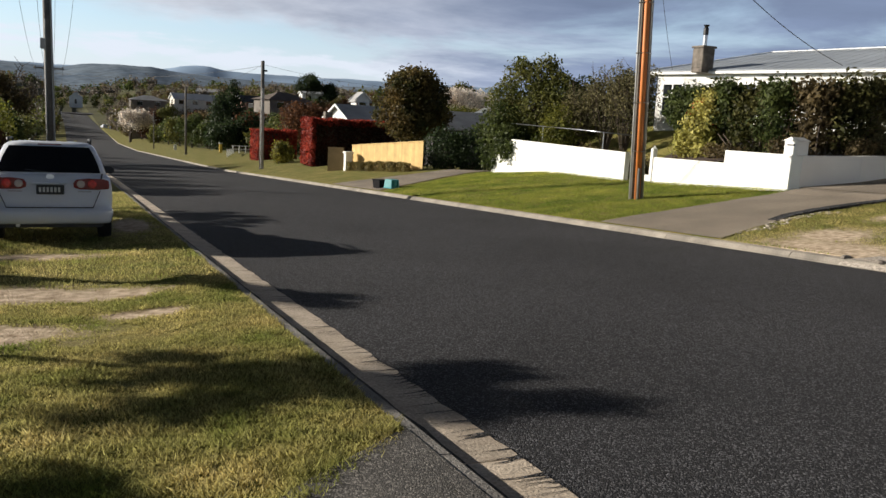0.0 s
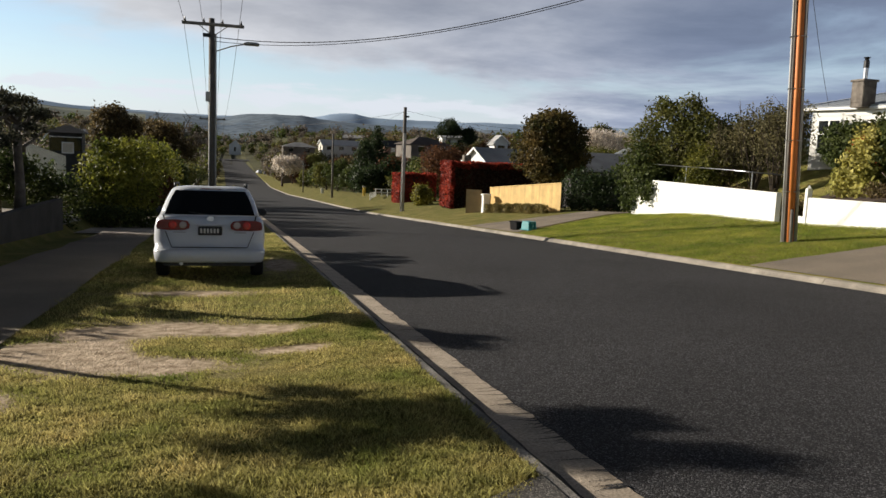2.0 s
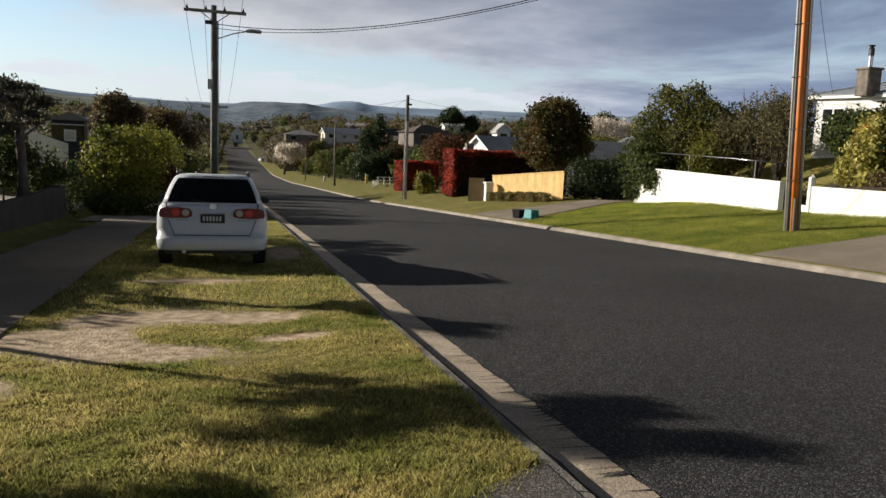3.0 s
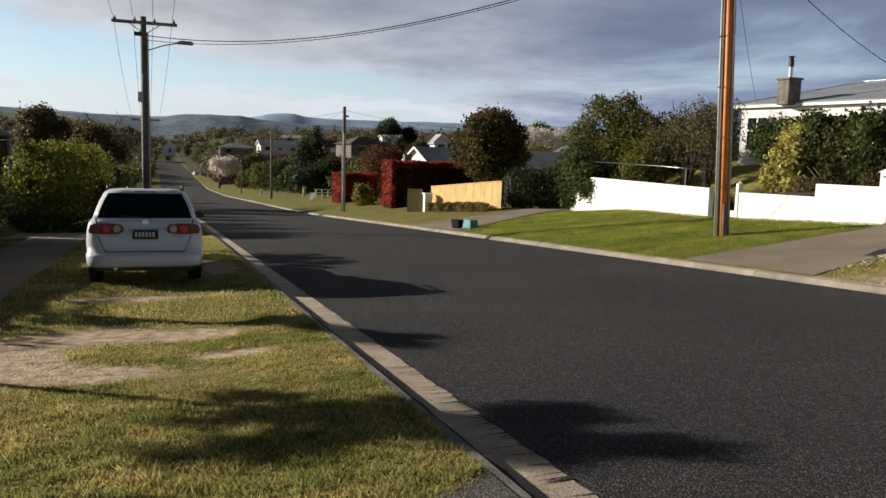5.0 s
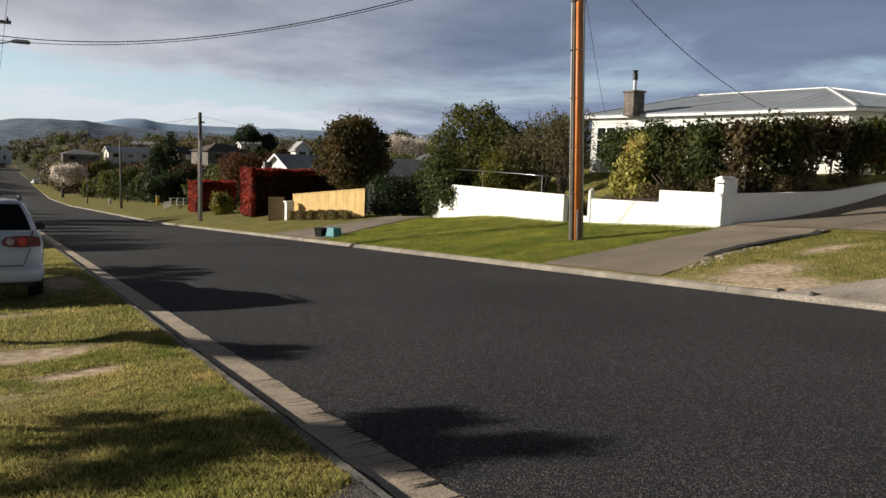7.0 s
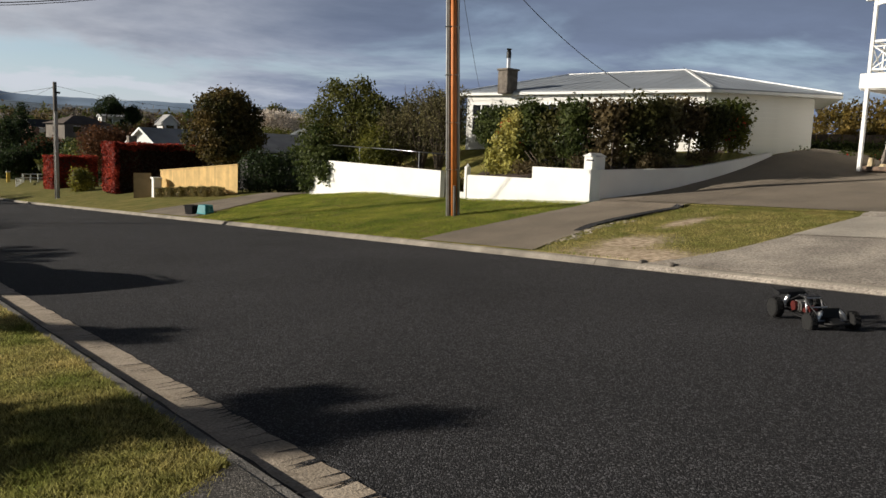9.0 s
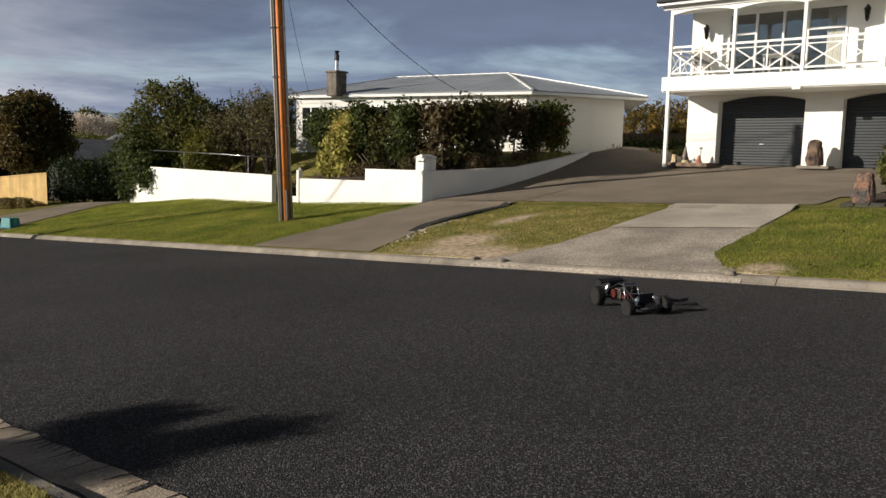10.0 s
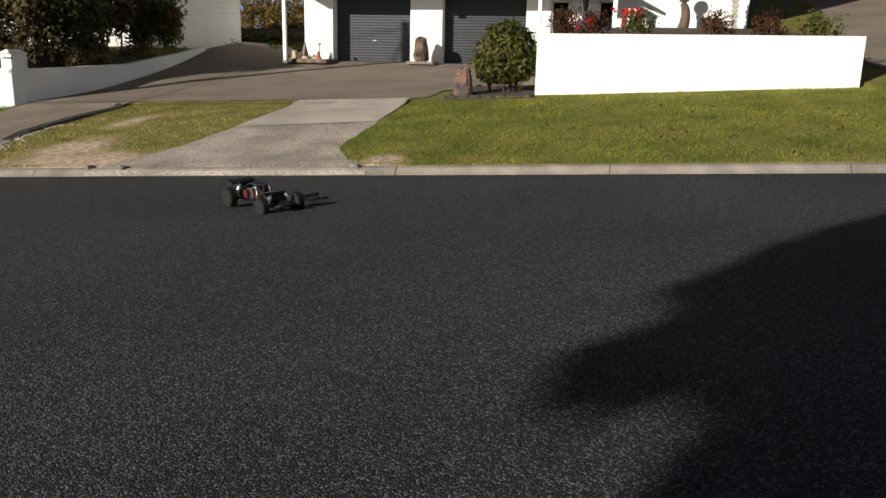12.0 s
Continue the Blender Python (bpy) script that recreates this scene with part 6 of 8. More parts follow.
for yy, zz in ((28.2, 1.40), (24.0, 1.31)):
    part("rail_post", bar((18.0, yy, gz(18.0, yy) - 0.1), (18.0, yy, zz), 0.02, sides=8), STEEL, rail)

# red hedges
# sun and shade go into leaf colour: red top and end, maroon front
rh = hedge("red_hedge", "tall clipped photinia hedge, painted red where sunlit and maroon where shaded", [(15.0, 23.5, 52.3, 55.2, -2.3, 0.97)], L_RED_SHADE, 24000, 0.10, 81)
part("fresh_growth", hedge_mesh([(14.9, 23.5, 52.2, 55.3, 0.62, 1.03)], 9000, 0.09, 181, depth=0.3), L_RED, rh, "bright red leaves that paint the top as sunlit")
part("fresh_growth", hedge_mesh([(14.9, 15.2, 52.2, 55.3, -2.2, 1.03)], 6500, 0.09, 182, depth=0.15), L_RED, rh, "bright red leaves that paint the end as sunlit")
hedge("red_hedge", "smaller clipped red photinia hedge by the verge", [(15.2, 18.8, 71.0, 74.0, -3.2, -0.35)], L_RED, 12000, 0.11, 82)
L_GOLD = leaf("leaf_gold", (0.13, 0.14, 0.025), (0.42, 0.36, 0.06), 0.5)
shrub("yellow_bush", "yellow-green bush between the red hedges", [(15.3, 62.5, -2.0, 0.7, 0.8, 0.8), (15.9, 63.3, -2.0, 0.7, 0.7, 0.8), (15.0, 62.3, -1.5, 0.35, 0.35, 0.55), (15.6, 62.6, -1.6, 0.3, 0.3, 0.5)], L_GOLD, 3000, 0.11, 83)
tree("rust_tree", "rust-brown spreading tree behind the red hedge", 22.5, 82.0, 2.3, blobs_round(22.5, 82.0, -2.4, 2.4, 3.2, 14, 6), L_RUST, 9000, 0.16, 84)

# yellow fence with its tan gate, pillar and low hedge
fence = thing("yellow_fence", "new yellow pine board fence beside the driveway", "fence")
f0, f1 = Vector((15.2, 44.6, 0)), Vector((16.5, 37.1, 0))
n = 50
for i in range(n):
    p, q = f0.lerp(f1, i / n), f0.lerp(f1, (i + 0.94) / n)
    zt = -0.36 + 0.64 * (i + 0.5) / n
    zb = gz(p.x, p.y) + 0.05
    part("board", bar((p.x, p.y, (zt + zb) / 2), (q.x, q.y, (zt + zb) / 2), 0.025, zt - zb), YELLOWWOOD, fence)
part("cap_rail", bar(f0 + Vector((0, 0, -0.34)), f1 + Vector((0, 0, 0.30)), 0.09, 0.05), YELLOWWOOD, fence)
gate = thing("tan_gate", "tan timber gate panel at the drive", "gate")
part("panel", bar((13.95, 45.4, -1.28), (14.75, 44.9, -1.28), 0.05, 1.42), TANWOOD, gate)
part("frame", bar((13.95, 45.36, -0.56), (14.75, 44.86, -0.56), 0.07, 0.06), TANWOOD, gate)
pil = thing("gate_pillar", "white rendered gate pillar with a cap", "pillar", (14.75, 44.0, gz(14.75, 44.0)))
part("shaft", box(-0.2, 0.2, -0.2, 0.2, -0.1, 1.0, 0.02), WHITE, pil)
part("cap", box(-0.26, 0.26, -0.26, 0.26, 1.0, 1.10, 0.02), WHITE, pil)
L_BOX = leaf("leaf_box", (0.15, 0.125, 0.045), (0.27, 0.22, 0.08))
lowh = [(15.0 + 1.2 * i / 6 - 0.45, 15.0 + 1.2 * i / 6 - 0.05, 44.2 - 1.15 * i - 1.1, 44.2 - 1.15 * i, gz(15.2, 44.2 - 1.15 * i) - 0.05, gz(15.2, 44.2 - 1.15 * i) + 0.52) for i in range(6)]
hedge("box_hedge", "low clipped brown-green hedge under the fence", lowh, L_BOX, 9000, 0.05, 85, ragged=0.03)

# ---- plants round the white house ----
shrub("round_bush", "dense rounded green bush beside the white wall", [(17.9, 2.42, 1.66, 0.56, 0.62, 0.56), (17.8, 2.70, 1.42, 0.42, 0.40, 0.38), (17.9, 2.12, 1.44, 0.44, 0.40, 0.38), (17.9, 2.42, 1.98, 0.42, 0.42, 0.34), (17.7, 2.45, 1.30, 0.40, 0.45, 0.28)], L_OLIVE, 11000, 0.052, 91, stems=4, shell=0.5, long=2.6)
bedm = raw([(16.95, 1.72, gz(16.95, 1.72) + 0.05), (16.95, 3.6, gz(16.95, 3.6) + 0.05), (18.9, 3.4, gz(18.9, 3.4) + 0.08), (18.9, 1.72, gz(18.9, 1.72) + 0.08)], [(0, 1, 2, 3)])
tagged(part("shrub_bed", bedm, SOIL), "bark-covered bed under the round bush", "garden bed", kind="structure")
edging = thing("bed_edging", "row of dark timber edging blocks", "edging")
for i in range(7):
    yy = 1.75 + i * 0.27
    part("edging_block", box(16.86, 16.96, yy, yy + 0.255, gz(16.9, yy) - 0.1, gz(16.9, yy) + 0.05, 0.012), RETAIN, edging)
for i, (x, y, w) in enumerate([(18.0, 1.15, 0.36), (18.05, 0.5, 0.36), (18.1, -0.45, 0.42), (18.0, -2.05, 0.36), (18.2, -3.1, 0.40), (18.0, -4.05, 0.5)]):
    t = shrub("rose_bush", "rose bush behind the white wall", [(x, y, 2.27, w * 0.9, w * 0.9, 0.34), (x + 0.1, y + 0.15, 2.40, w * 0.55, w * 0.55, 0.22)], L_OLIVE if i in (2, 5) else L_RUST, 1000, 0.042, 300 + i, group="rose bushes", shell=0.9, stems=6)
fl = crown_mesh([(17.9, 0.75, 2.35, 0.2, 0.35, 0.3), (18.2, -0.1, 2.62, 0.25, 0.4, 0.10)], 130, 0.045, 311, shell=0.9)
tagged(part("red_roses", fl, PETAL), "bright red blooms behind the white wall", "flowers", kind="stuff")


# ---- ornaments and small things by the white house ----
def stone(name, label, x, y, z, sx, sy, sz, mat, seed, category="rock", lean=0.0, flat=0.62):
    bm = bmesh.new()
    bmesh.ops.create_icosphere(bm, subdivisions=4, radius=1.0)
    for v in bm.verts:
        # squared-off sides, then hollows and chips
        c = Vector([math.copysign(abs(q) ** flat, q) for q in v.co])
        k = 1 + 0.16 * noise.noise(v.co * 1.5 + Vector((seed, 0, 0))) + 0.10 * noise.noise(v.co * 4 + Vector((0, seed, 0))) + 0.04 * noise.noise(v.co * 11 + Vector((0, 0, seed)))
        taper = 1 - 0.14 * c.z
        v.co = Vector((c.x * sx * taper, c.y * sy * taper, max(-0.85, c.z) * sz)) * k
    ob = part(name, bm, mat)
    ob.matrix_world = pose(x, y, z + sz * 0.82, lean, 0, seed * 40)
    return tagged(ob, label, category)


stone("standing_rock", "rust-veined standing rock at the bed's edge", 17.15, 3.26, gz(17.15, 3.26), 0.185, 0.19, 0.36, VEINED, 2.25, lean=4.0, flat=0.5)
stone("boulder", "brown upright boulder before the garage pier", 22.85, 5.62, COURT + 0.05, 0.20, 0.22, 0.40, BOULDER, 2.3)
slab = part("stone_slab", box(22.6, 23.3, 5.2, 6.02, COURT - 0.02, COURT + 0.06, 0.015), STONE)
tagged(slab, "pale stone slab under the boulder", "slab")
for i, (x, y, w, h, m, label) in enumerate([(22.75, 9.20, 0.13, 0.50, STONE, "grey pointed stone on the bed by the garage"), (22.5, 9.43, 0.11, 0.26, CREAM, "cream rounded stone on the bed by the garage"),
                                        (22.6, 8.72, 0.12, 0.24, TERRA, "orange cone-shaped stone on the bed by the garage"), (22.55, 9.12, 0.15, 0.10, CREAM, "flat pale stone on the bed by the garage")]):
    cone = bmesh.new()
    bmesh.ops.create_cone(cone, cap_ends=True, segments=9, radius1=w, radius2=w * (0.15 if i in (0, 2) else 0.6), depth=h)
    bmesh.ops.subdivide_edges(cone, edges=cone.edges[:], cuts=2, use_grid_fill=True)
    for v in cone.verts:
        v.co *= 1 + 0.16 * noise.noise(v.co * 7 + Vector((i, 0, 0)))
    rock = part("garden_stone", cone, m)
    rock.matrix_world = pose(x, y, COURT + 0.05 + h / 2, 0, 0, 50 * i)
    tagged(rock, label, "rock")
tagged(part("stone_bed", box(22.3, 23.4, 8.36, 9.6, COURT - 0.05, COURT + 0.07, 0.02), ROCK), "narrow gravel bed by the garage", "garden bed", kind="structure")
sp = thing("solar_light", "slim garden stake light by the garage", "lamp", (22.8, 8.75, COURT))
part("stake", bar((0, 0, 0), (0, 0, 0.5), 0.012, sides=6), STEEL, sp)
part("light_cap", tube([(0, 0, 0.48), (0, 0, 0.53)], [0.06, 0.03], 10), STEEL, sp)

# carved spiral on the terrace
coil = [(radians(-70 + i * 20), 0.142 - 0.0046 * i) for i in range(30)]
spiral = tube([(22.8, -1.66, 2.38), (22.8, -1.71, 2.60), (22.8, -1.73, 2.80), (22.8, -1.70, 2.98), (22.8, -1.64, 3.10)] + [(22.8 - 0.004 * k_, -1.665 + max(0.012, r_) * math.cos(a_), 3.31 + max(0.012, r_) * math.sin(a_)) for k_, (a_, r_) in enumerate(coil)],
              [0.155, 0.135, 0.122, 0.105, 0.088] + [0.074 - 0.0012 * i for i in range(30)], 12)
bmesh.ops.create_uvsphere(spiral, u_segments=16, v_segments=10, radius=1.0, matrix=Matrix.Translation((22.8, -1.665, 3.31)) @ Matrix.Diagonal((0.075, 0.185, 0.185, 1)))
tagged(part("spiral_sculpture", spiral, SCULPT, smooth=True), "carved brown fern-frond spiral sculpture on the terrace", "sculpture")
RED_FAB = material("red_canvas", (0.28, 0.016, 0.014), 0.8, 0.15, 6.0)
rc = thing("garden_chair", "red canvas folding chair with white stripes on the terrace", "chair", (21.6, -0.30, 2.0))
part("seat", prism([(-0.25, 0.42), (0.22, 0.36), (0.22, 0.39), (-0.25, 0.45)], "y", -0.26, 0.26), RED_FAB, rc)
part("backrest", prism([(0.20, 0.36), (0.24, 0.36), (0.42, 0.92), (0.38, 0.92)], "y", -0.26, 0.26), RED_FAB, rc)
for yy in (-0.1, 0.06):
    part("stripe", prism([(0.192, 0.37), (0.197, 0.37), (0.375, 0.91), (0.37, 0.91)], "y", yy, yy + 0.05), TRIM, rc, "white stripe")
for sy in (-0.27, 0.27):
    part("leg", bar((-0.25, sy, 0), (0.25, sy, 0.5), 0.03), TRIM, rc)
    part("leg", bar((0.25, sy, 0), (-0.25, sy, 0.5), 0.03), TRIM, rc)
pile = thing("stone_stack", "slim stack of pale stones on the terrace", "stone stack")
for i in range(7):
    part("stone", box(22.71, 22.89, -3.07 + 0.02 * (i % 2), -2.90 + 0.015 * (i % 3), 2.46 + i * 0.132, 2.588 + i * 0.132, 0.03), PALE, pile)

# letterbox on the wall corner
lb = thing("letterbox", "white house-shaped letterbox on the wall corner", "letterbox", (17.52, 14.92, 1.03))
part("box_body", box(-0.2, 0.2, -0.23, 0.23, 0, 0.38, 0.015), WHITE, lb)
part("box_roof", prism([(-0.26, 0.38), (0.26, 0.38), (0, 0.48)], "x", -0.24, 0.24), TRIM, lb)
part("slot", box(-0.207, -0.19, -0.13, 0.13, 0.25, 0.29), BLACK, lb)
part("wall_cap", box(-0.22, 0.22, -0.36, 0.36, -0.015, 0.012), WHITE, lb)

# tubs at the kerb
TEAL = material("teal_plastic", (0.02, 0.25, 0.27), 0.5, 0.12, 4.0)
BLACKPL = material("black_plastic", (0.010, 0.010, 0.011), 0.8, 0.2, 4.0, spec=0.15)
def tub(x, y, mat, label, tip):
    t = thing("recycling_tub", label, "tub", (x, y, gz(x, y) + 0.01), "recycling tubs", rz=20)
    bm = loft([(0.0, 0.19, -0.22, 0.22, 0.05), (0.31, 0.22, -0.26, 0.26, 0.06), (0.32, 0.24, -0.28, 0.28, 0.06), (0.35, 0.24, -0.28, 0.28, 0.06)], 4)
    b = part("tub_body", bm, mat, t)
    b.matrix_local = pose(0, 0, 0.35, 180, 0, 0) if tip else pose(0, 0, 0)
    for s in (-1, 1):
        part("rib", box(s * 0.10 - 0.02, s * 0.10 + 0.02, -0.27, -0.21, 0.05, 0.28), mat, t)
    return t
tub(11.55, 28.9, TEAL, "teal plastic recycling tub upside down on the verge", True)
tub(11.35, 29.7, BLACKPL, "black plastic tub beside the teal one", False)

# balcony furniture
OUTW = material("white_plastic", (0.52, 0.50, 0.46), 0.5, 0.06, 4.0)
def balcony_chair(x, y, rz):
    c = thing("balcony_chair", "white outdoor chair on the balcony", "chair", (x, y, 3.90), "balcony chairs", rz=rz)
    part("seat", box(-0.24, 0.24, -0.24, 0.24, 0.40, 0.44, 0.01), OUTW, c)
    part("backrest", prism([(0.20, 0.44), (0.24, 0.44), (0.33, 0.90), (0.29, 0.90)], "x", -0.23, 0.23), OUTW, c)
    for sx in (-1, 1):
        for sy in (-1, 1):
            part("leg", bar((sx * 0.22, sy * 0.22, 0), (sx * 0.21, sy * 0.21, 0.42), 0.035), OUTW, c)
        part("armrest", bar((sx * 0.25, -0.22, 0.64), (sx * 0.25, 0.26, 0.66), 0.05, 0.03), OUTW, c)
    return c
first = balcony_chair(22.95, 8.9, -60)
for x, y, rz in ((22.9, 7.2, -100), (22.9, 6.3, -70), (22.9, 3.3, -120), (22.9, 2.7, -60)):
    copy_thing(first, pose(x, y, 3.90, 0, 0, rz))
bt = thing("balcony_table", "low white outdoor table on the balcony", "table", (22.85, 6.75, 3.90))
part("tabletop", box(-0.3, 0.3, -0.35, 0.35, 0.52, 0.56, 0.01), OUTW, bt)
for sx in (-1, 1):
    for sy in (-1, 1):
        part("leg", bar((sx * 0.26, sy * 0.3, 0), (sx * 0.26, sy * 0.3, 0.53), 0.04), OUTW, bt)

# the upper drive: iron gate, red shed, parked car, hedge
ig = thing("iron_fence", "black wrought-iron fence beside the white house", "fence")
for i in range(12):
    yy = -3.55 - i * 0.12
    part("bar", bar((25.6, yy, 2.3), (25.6, yy, 4.05 + 0.12 * math.sin(i / 11 * math.pi)), 0.02, sides=6), BLACK, ig)
for zz in (2.7, 3.95):
    part("rail", bar((25.6, -3.5, zz), (25.6, -4.95, zz), 0.03), BLACK, ig)
REDW = material("red_weatherboard", (0.30, 0.035, 0.025), 0.6, 0.15, 2.0, 0.2, 20.0)
sz = gz(37.0, -10.0)
shed = thing("red_shed", "red painted shed with white trim and an open doorway", "shed", (37.0, -8.2, 0), rz=-12.6)
part("wall", box(0.00, 0.20, -0.70, 0.00, sz - 0.3, sz + 2.9), REDW, shed)
part("wall", box(0.00, 0.20, -5.80, -3.40, sz - 0.3, sz + 2.9), REDW, shed)
part("wall", box(0.00, 0.20, -3.40, -0.70, sz + 2.0, sz + 2.9), REDW, shed)
part("wall", box(0.20, 5.00, -0.20, 0.00, sz - 0.3, sz + 2.9), REDW, shed)
part("back_wall", box(4.80, 5.00, -5.80, -0.20, sz - 0.3, sz + 2.9), BLACK, shed)
part("roof", prism([(-0.3, sz + 2.9), (5.2, sz + 2.9), (5.2, sz + 3.0), (-0.3, sz + 3.0)], "y", -6.1, 0.3), IRONROOF, shed)
for a in (-8.92, -11.58):
    part("door_trim", box(-0.05, 0.00, a - 0.06 + 8.2, a + 0.06 + 8.2, sz - 0.2, sz + 2.1), TRIM, shed, "white door trim")
part("door_trim", box(-0.05, 0.00, -3.40, -0.70, sz + 2.0, sz + 2.12), TRIM, shed)
part("corner_trim", box(-0.07, -0.01, -0.08, 0.04, sz - 0.2, sz + 2.9), TRIM, shed)
small_car(43.2, -8.75, gz(43.5, -8.6), -101, CARPAINT, "white hatchback parked at the top of the drive")
hedge("drive_hedge", "dark hedge at the top of the drive", [(46.5, 48.5, -10.5, 1.0, 5.0, 9.5)], L_PINE, 24000, 0.13, 87)
shrub("drive_tree", "sunlit yellow-green shrub by the iron fence", [(29.0, -4.35, 5.6, 0.7, 0.45, 0.75), (29.5, -4.5, 4.9, 0.6, 0.45, 0.6)], L_HEDGE, 2600, 0.09, 88)

# behind the low house and garage: wire fence and orange-leaved shrubs
L_BACK = leaf("leaf_orange_brown", (0.075, 0.080, 0.025), (0.26, 0.17, 0.04))
shrub("backyard_shrub", "dark shrubs under the trellis at the end of the court", [(33.3, 13.4 + 0.8 * i, 1.9, 0.5, 0.6, 0.5) for i in range(5)], L_DARK, 5000, 0.09, 94)
shrub("backyard_shrub", "orange-brown shrubs at the end of the court", [(36.0, 14.2, 3.0, 0.9, 1.0, 1.5), (36.3, 15.8, 2.9, 1.0, 1.0, 1.5), (37.0, 13.2, 3.3, 1.0, 1.0, 1.4), (36.6, 17.2, 2.9, 1.0, 1.0, 1.3), (36.8, 12.4, 2.6, 1.1, 1.0, 1.4), (37.4, 14.6, 2.4, 1.2, 1.6, 1.2)], L_BACK, 20000, 0.10, 89)
bf = thing("trellis_fence", "dark timber trellis fence at the end of the court", "fence")
for i in range(10):
    part("paling", box(34.0, 34.03, 12.8 + i * 0.55, 12.8 + i * 0.55 + 0.5, 1.0, 2.75), BARK, bf)
shrub("flower_clump", "low clump of red and white flowers by the low house", [(28.0, 12.6, 1.72, 0.5, 0.25, 0.22), (26.6, 13.4, 1.7, 0.6, 0.25, 0.22), (30.0, 12.3, 1.75, 0.8, 0.3, 0.25)], L_DARK, 1500, 0.06, 90)
fl = crown_mesh([(28.0, 12.5, 1.80, 0.4, 0.25, 0.16), (29.8, 12.2, 1.82, 0.8, 0.3, 0.16)], 46, 0.06, 93)
tagged(part("flower_heads", fl, PETAL), "red flower heads by the low house", "flowers", kind="stuff")

# the two-storey house and what stands by it, brought to true size
full = Matrix.Translation(EYE) @ Matrix.Scale(1.149, 4) @ Matrix.Translation([-v for v in EYE])
for ob in [o for o in scene.objects if o.parent is None]:
    if ob.name.split(".")[0] in ("white_house", "wall_lantern", "balcony_chair", "balcony_table", "boulder", "stone_slab", "garden_stone", "stone_bed", "solar_light", "spiral_sculpture", "garden_chair", "stone_stack", "iron_fence", "drive_tree"):
        ob.matrix_world = full @ ob.matrix_world

# fallen leaves and chips of stone along the far kerb
rng = np.random.default_rng(9)
P = np.stack([rng.uniform(11.2, 16.8, 120), rng.uniform(-5, 3.0, 120), np.zeros(120)], 1)
P[:, 2] = land(P[:, 0], P[:, 1]) + 0.045
tagged(part("fallen_leaves", arrays(leaf_quads(P, np.tile([0, 0, 1.0], (120, 1)), 0.045, rng), 4), L_BROWN), "dead leaves scattered on the lawn", "leaves", kind="stuff")
for i, (x, y) in enumerate([(10.85, 8.05), (10.82, 7.45), (10.8, 3.62)]):
    stone("kerb_stone_chip", "broken dark piece of kerb edge", x, y, gz(10.9, y) - 0.02, 0.05, 0.08, 0.03, STONE, 11.0 + i)
rng2 = random.Random(4)
drive_edge = thing("rubble_edge", "broken concrete rubble along the driveway edge", "rubble", kind="stuff")
bm = bmesh.new()
for i in range(90):
    u = rng2.random() ** 0.7 * 0.62
    x = 11.3 + 5.2 * u + rng2.uniform(-.15, .15)
    y = float(np.interp(x, (10.6, 13.7, 17.0), (10.7, 11.5, 11.3))) - abs(rng2.gauss(0.04, 0.14))
    w, d, h = rng2.uniform(0.015, 0.07), rng2.uniform(0.01, 0.04), rng2.uniform(0.006, 0.02)
    box(x - w, x + w, y - d, y + d, gz(x, y) - 0.02, gz(x, y) + h, 0.004, bm=bm)
part("rubble", bm, CONCRETE, drive_edge)
broken = thing("broken_edge", "broken raised edge of the asphalt drive beside the grass", "drive edge", kind="structure")
for i in range(16):
    xa, xb = 13.0 + 0.235 * i, 13.0 + 0.235 * (i + 0.96)
    ya, yb = [float(np.interp(v, (10.6, 13.7, 17.0), (10.7, 11.5, 11.3))) + 0.10 + 0.05 * noise.noise((v * 3.1, 0.0, 5.0)) for v in (xa, xb)]
    up_ = 0.045 * math.sin(math.pi * (i + 0.5) / 16)
    part("broken_length", bar((xa, ya, gz(xa, ya) + up_ - 0.03), (xb, yb, gz(xb, yb) + up_ - 0.03), 0.22, 0.10), ASPHALT, broken)

# ---- left side ----
def pollard(x, y, top, seed, r=0.13, n=13, reach=1.0, low=0.50, leaves=170):
    z = gz(x, y)
    t = thing("pollard_tree", "hard-pruned dark tree with a spreading crown of tufts", "tree", (x, y, z), "pollarded trees")
    h = top - z
    bm = bmesh.new()
    rng = random.Random(seed)
    tube([(0, 0, -0.1), (0.03, 0.02, h * 0.25), (-0.02, 0.0, h * 0.55), (0, 0, h * 0.85)], [r * 1.3, r, r * 0.9, r * 0.5], 10, bm)
    tufts = []
    for i in range(n):
        a, l = 2.4 * i + rng.uniform(-.3, .3), rng.uniform(0.35, 1.15) * reach
        s = Vector((0, 0, h * rng.uniform(low, 0.40 + 0.76 * low)))
        e = Vector((math.cos(a) * l, math.sin(a) * l, h * rng.uniform(low + 0.06, 0.97)))
        tube([s, s.lerp(e, 0.5) + Vector((0, 0, -0.05)), e], [r * 0.45, r * 0.3, r * 0.18], 6, bm)
        u_ = 0.8 if reach < 1 else 1.0
        tufts.append((e.x, e.y, e.z, 0.27 * u_, 0.27 * u_, 0.045))
        q = s.lerp(e, 0.75)
        tufts.append((q.x, q.y, q.z + (0.16 if reach >= 1 else 0.05), 0.17, 0.17, 0.04))
    tufts.append((0, 0, h * 0.92, 0.3, 0.3, 0.2 if reach >= 1 else 0.08))
    part("trunk", bm, GREYBARK, t, smooth=True)
    part("crown", crown_mesh(tufts, int(leaves * n), 0.05, seed, shell=0.9, long=2.2), L_POLL, t)
    return t


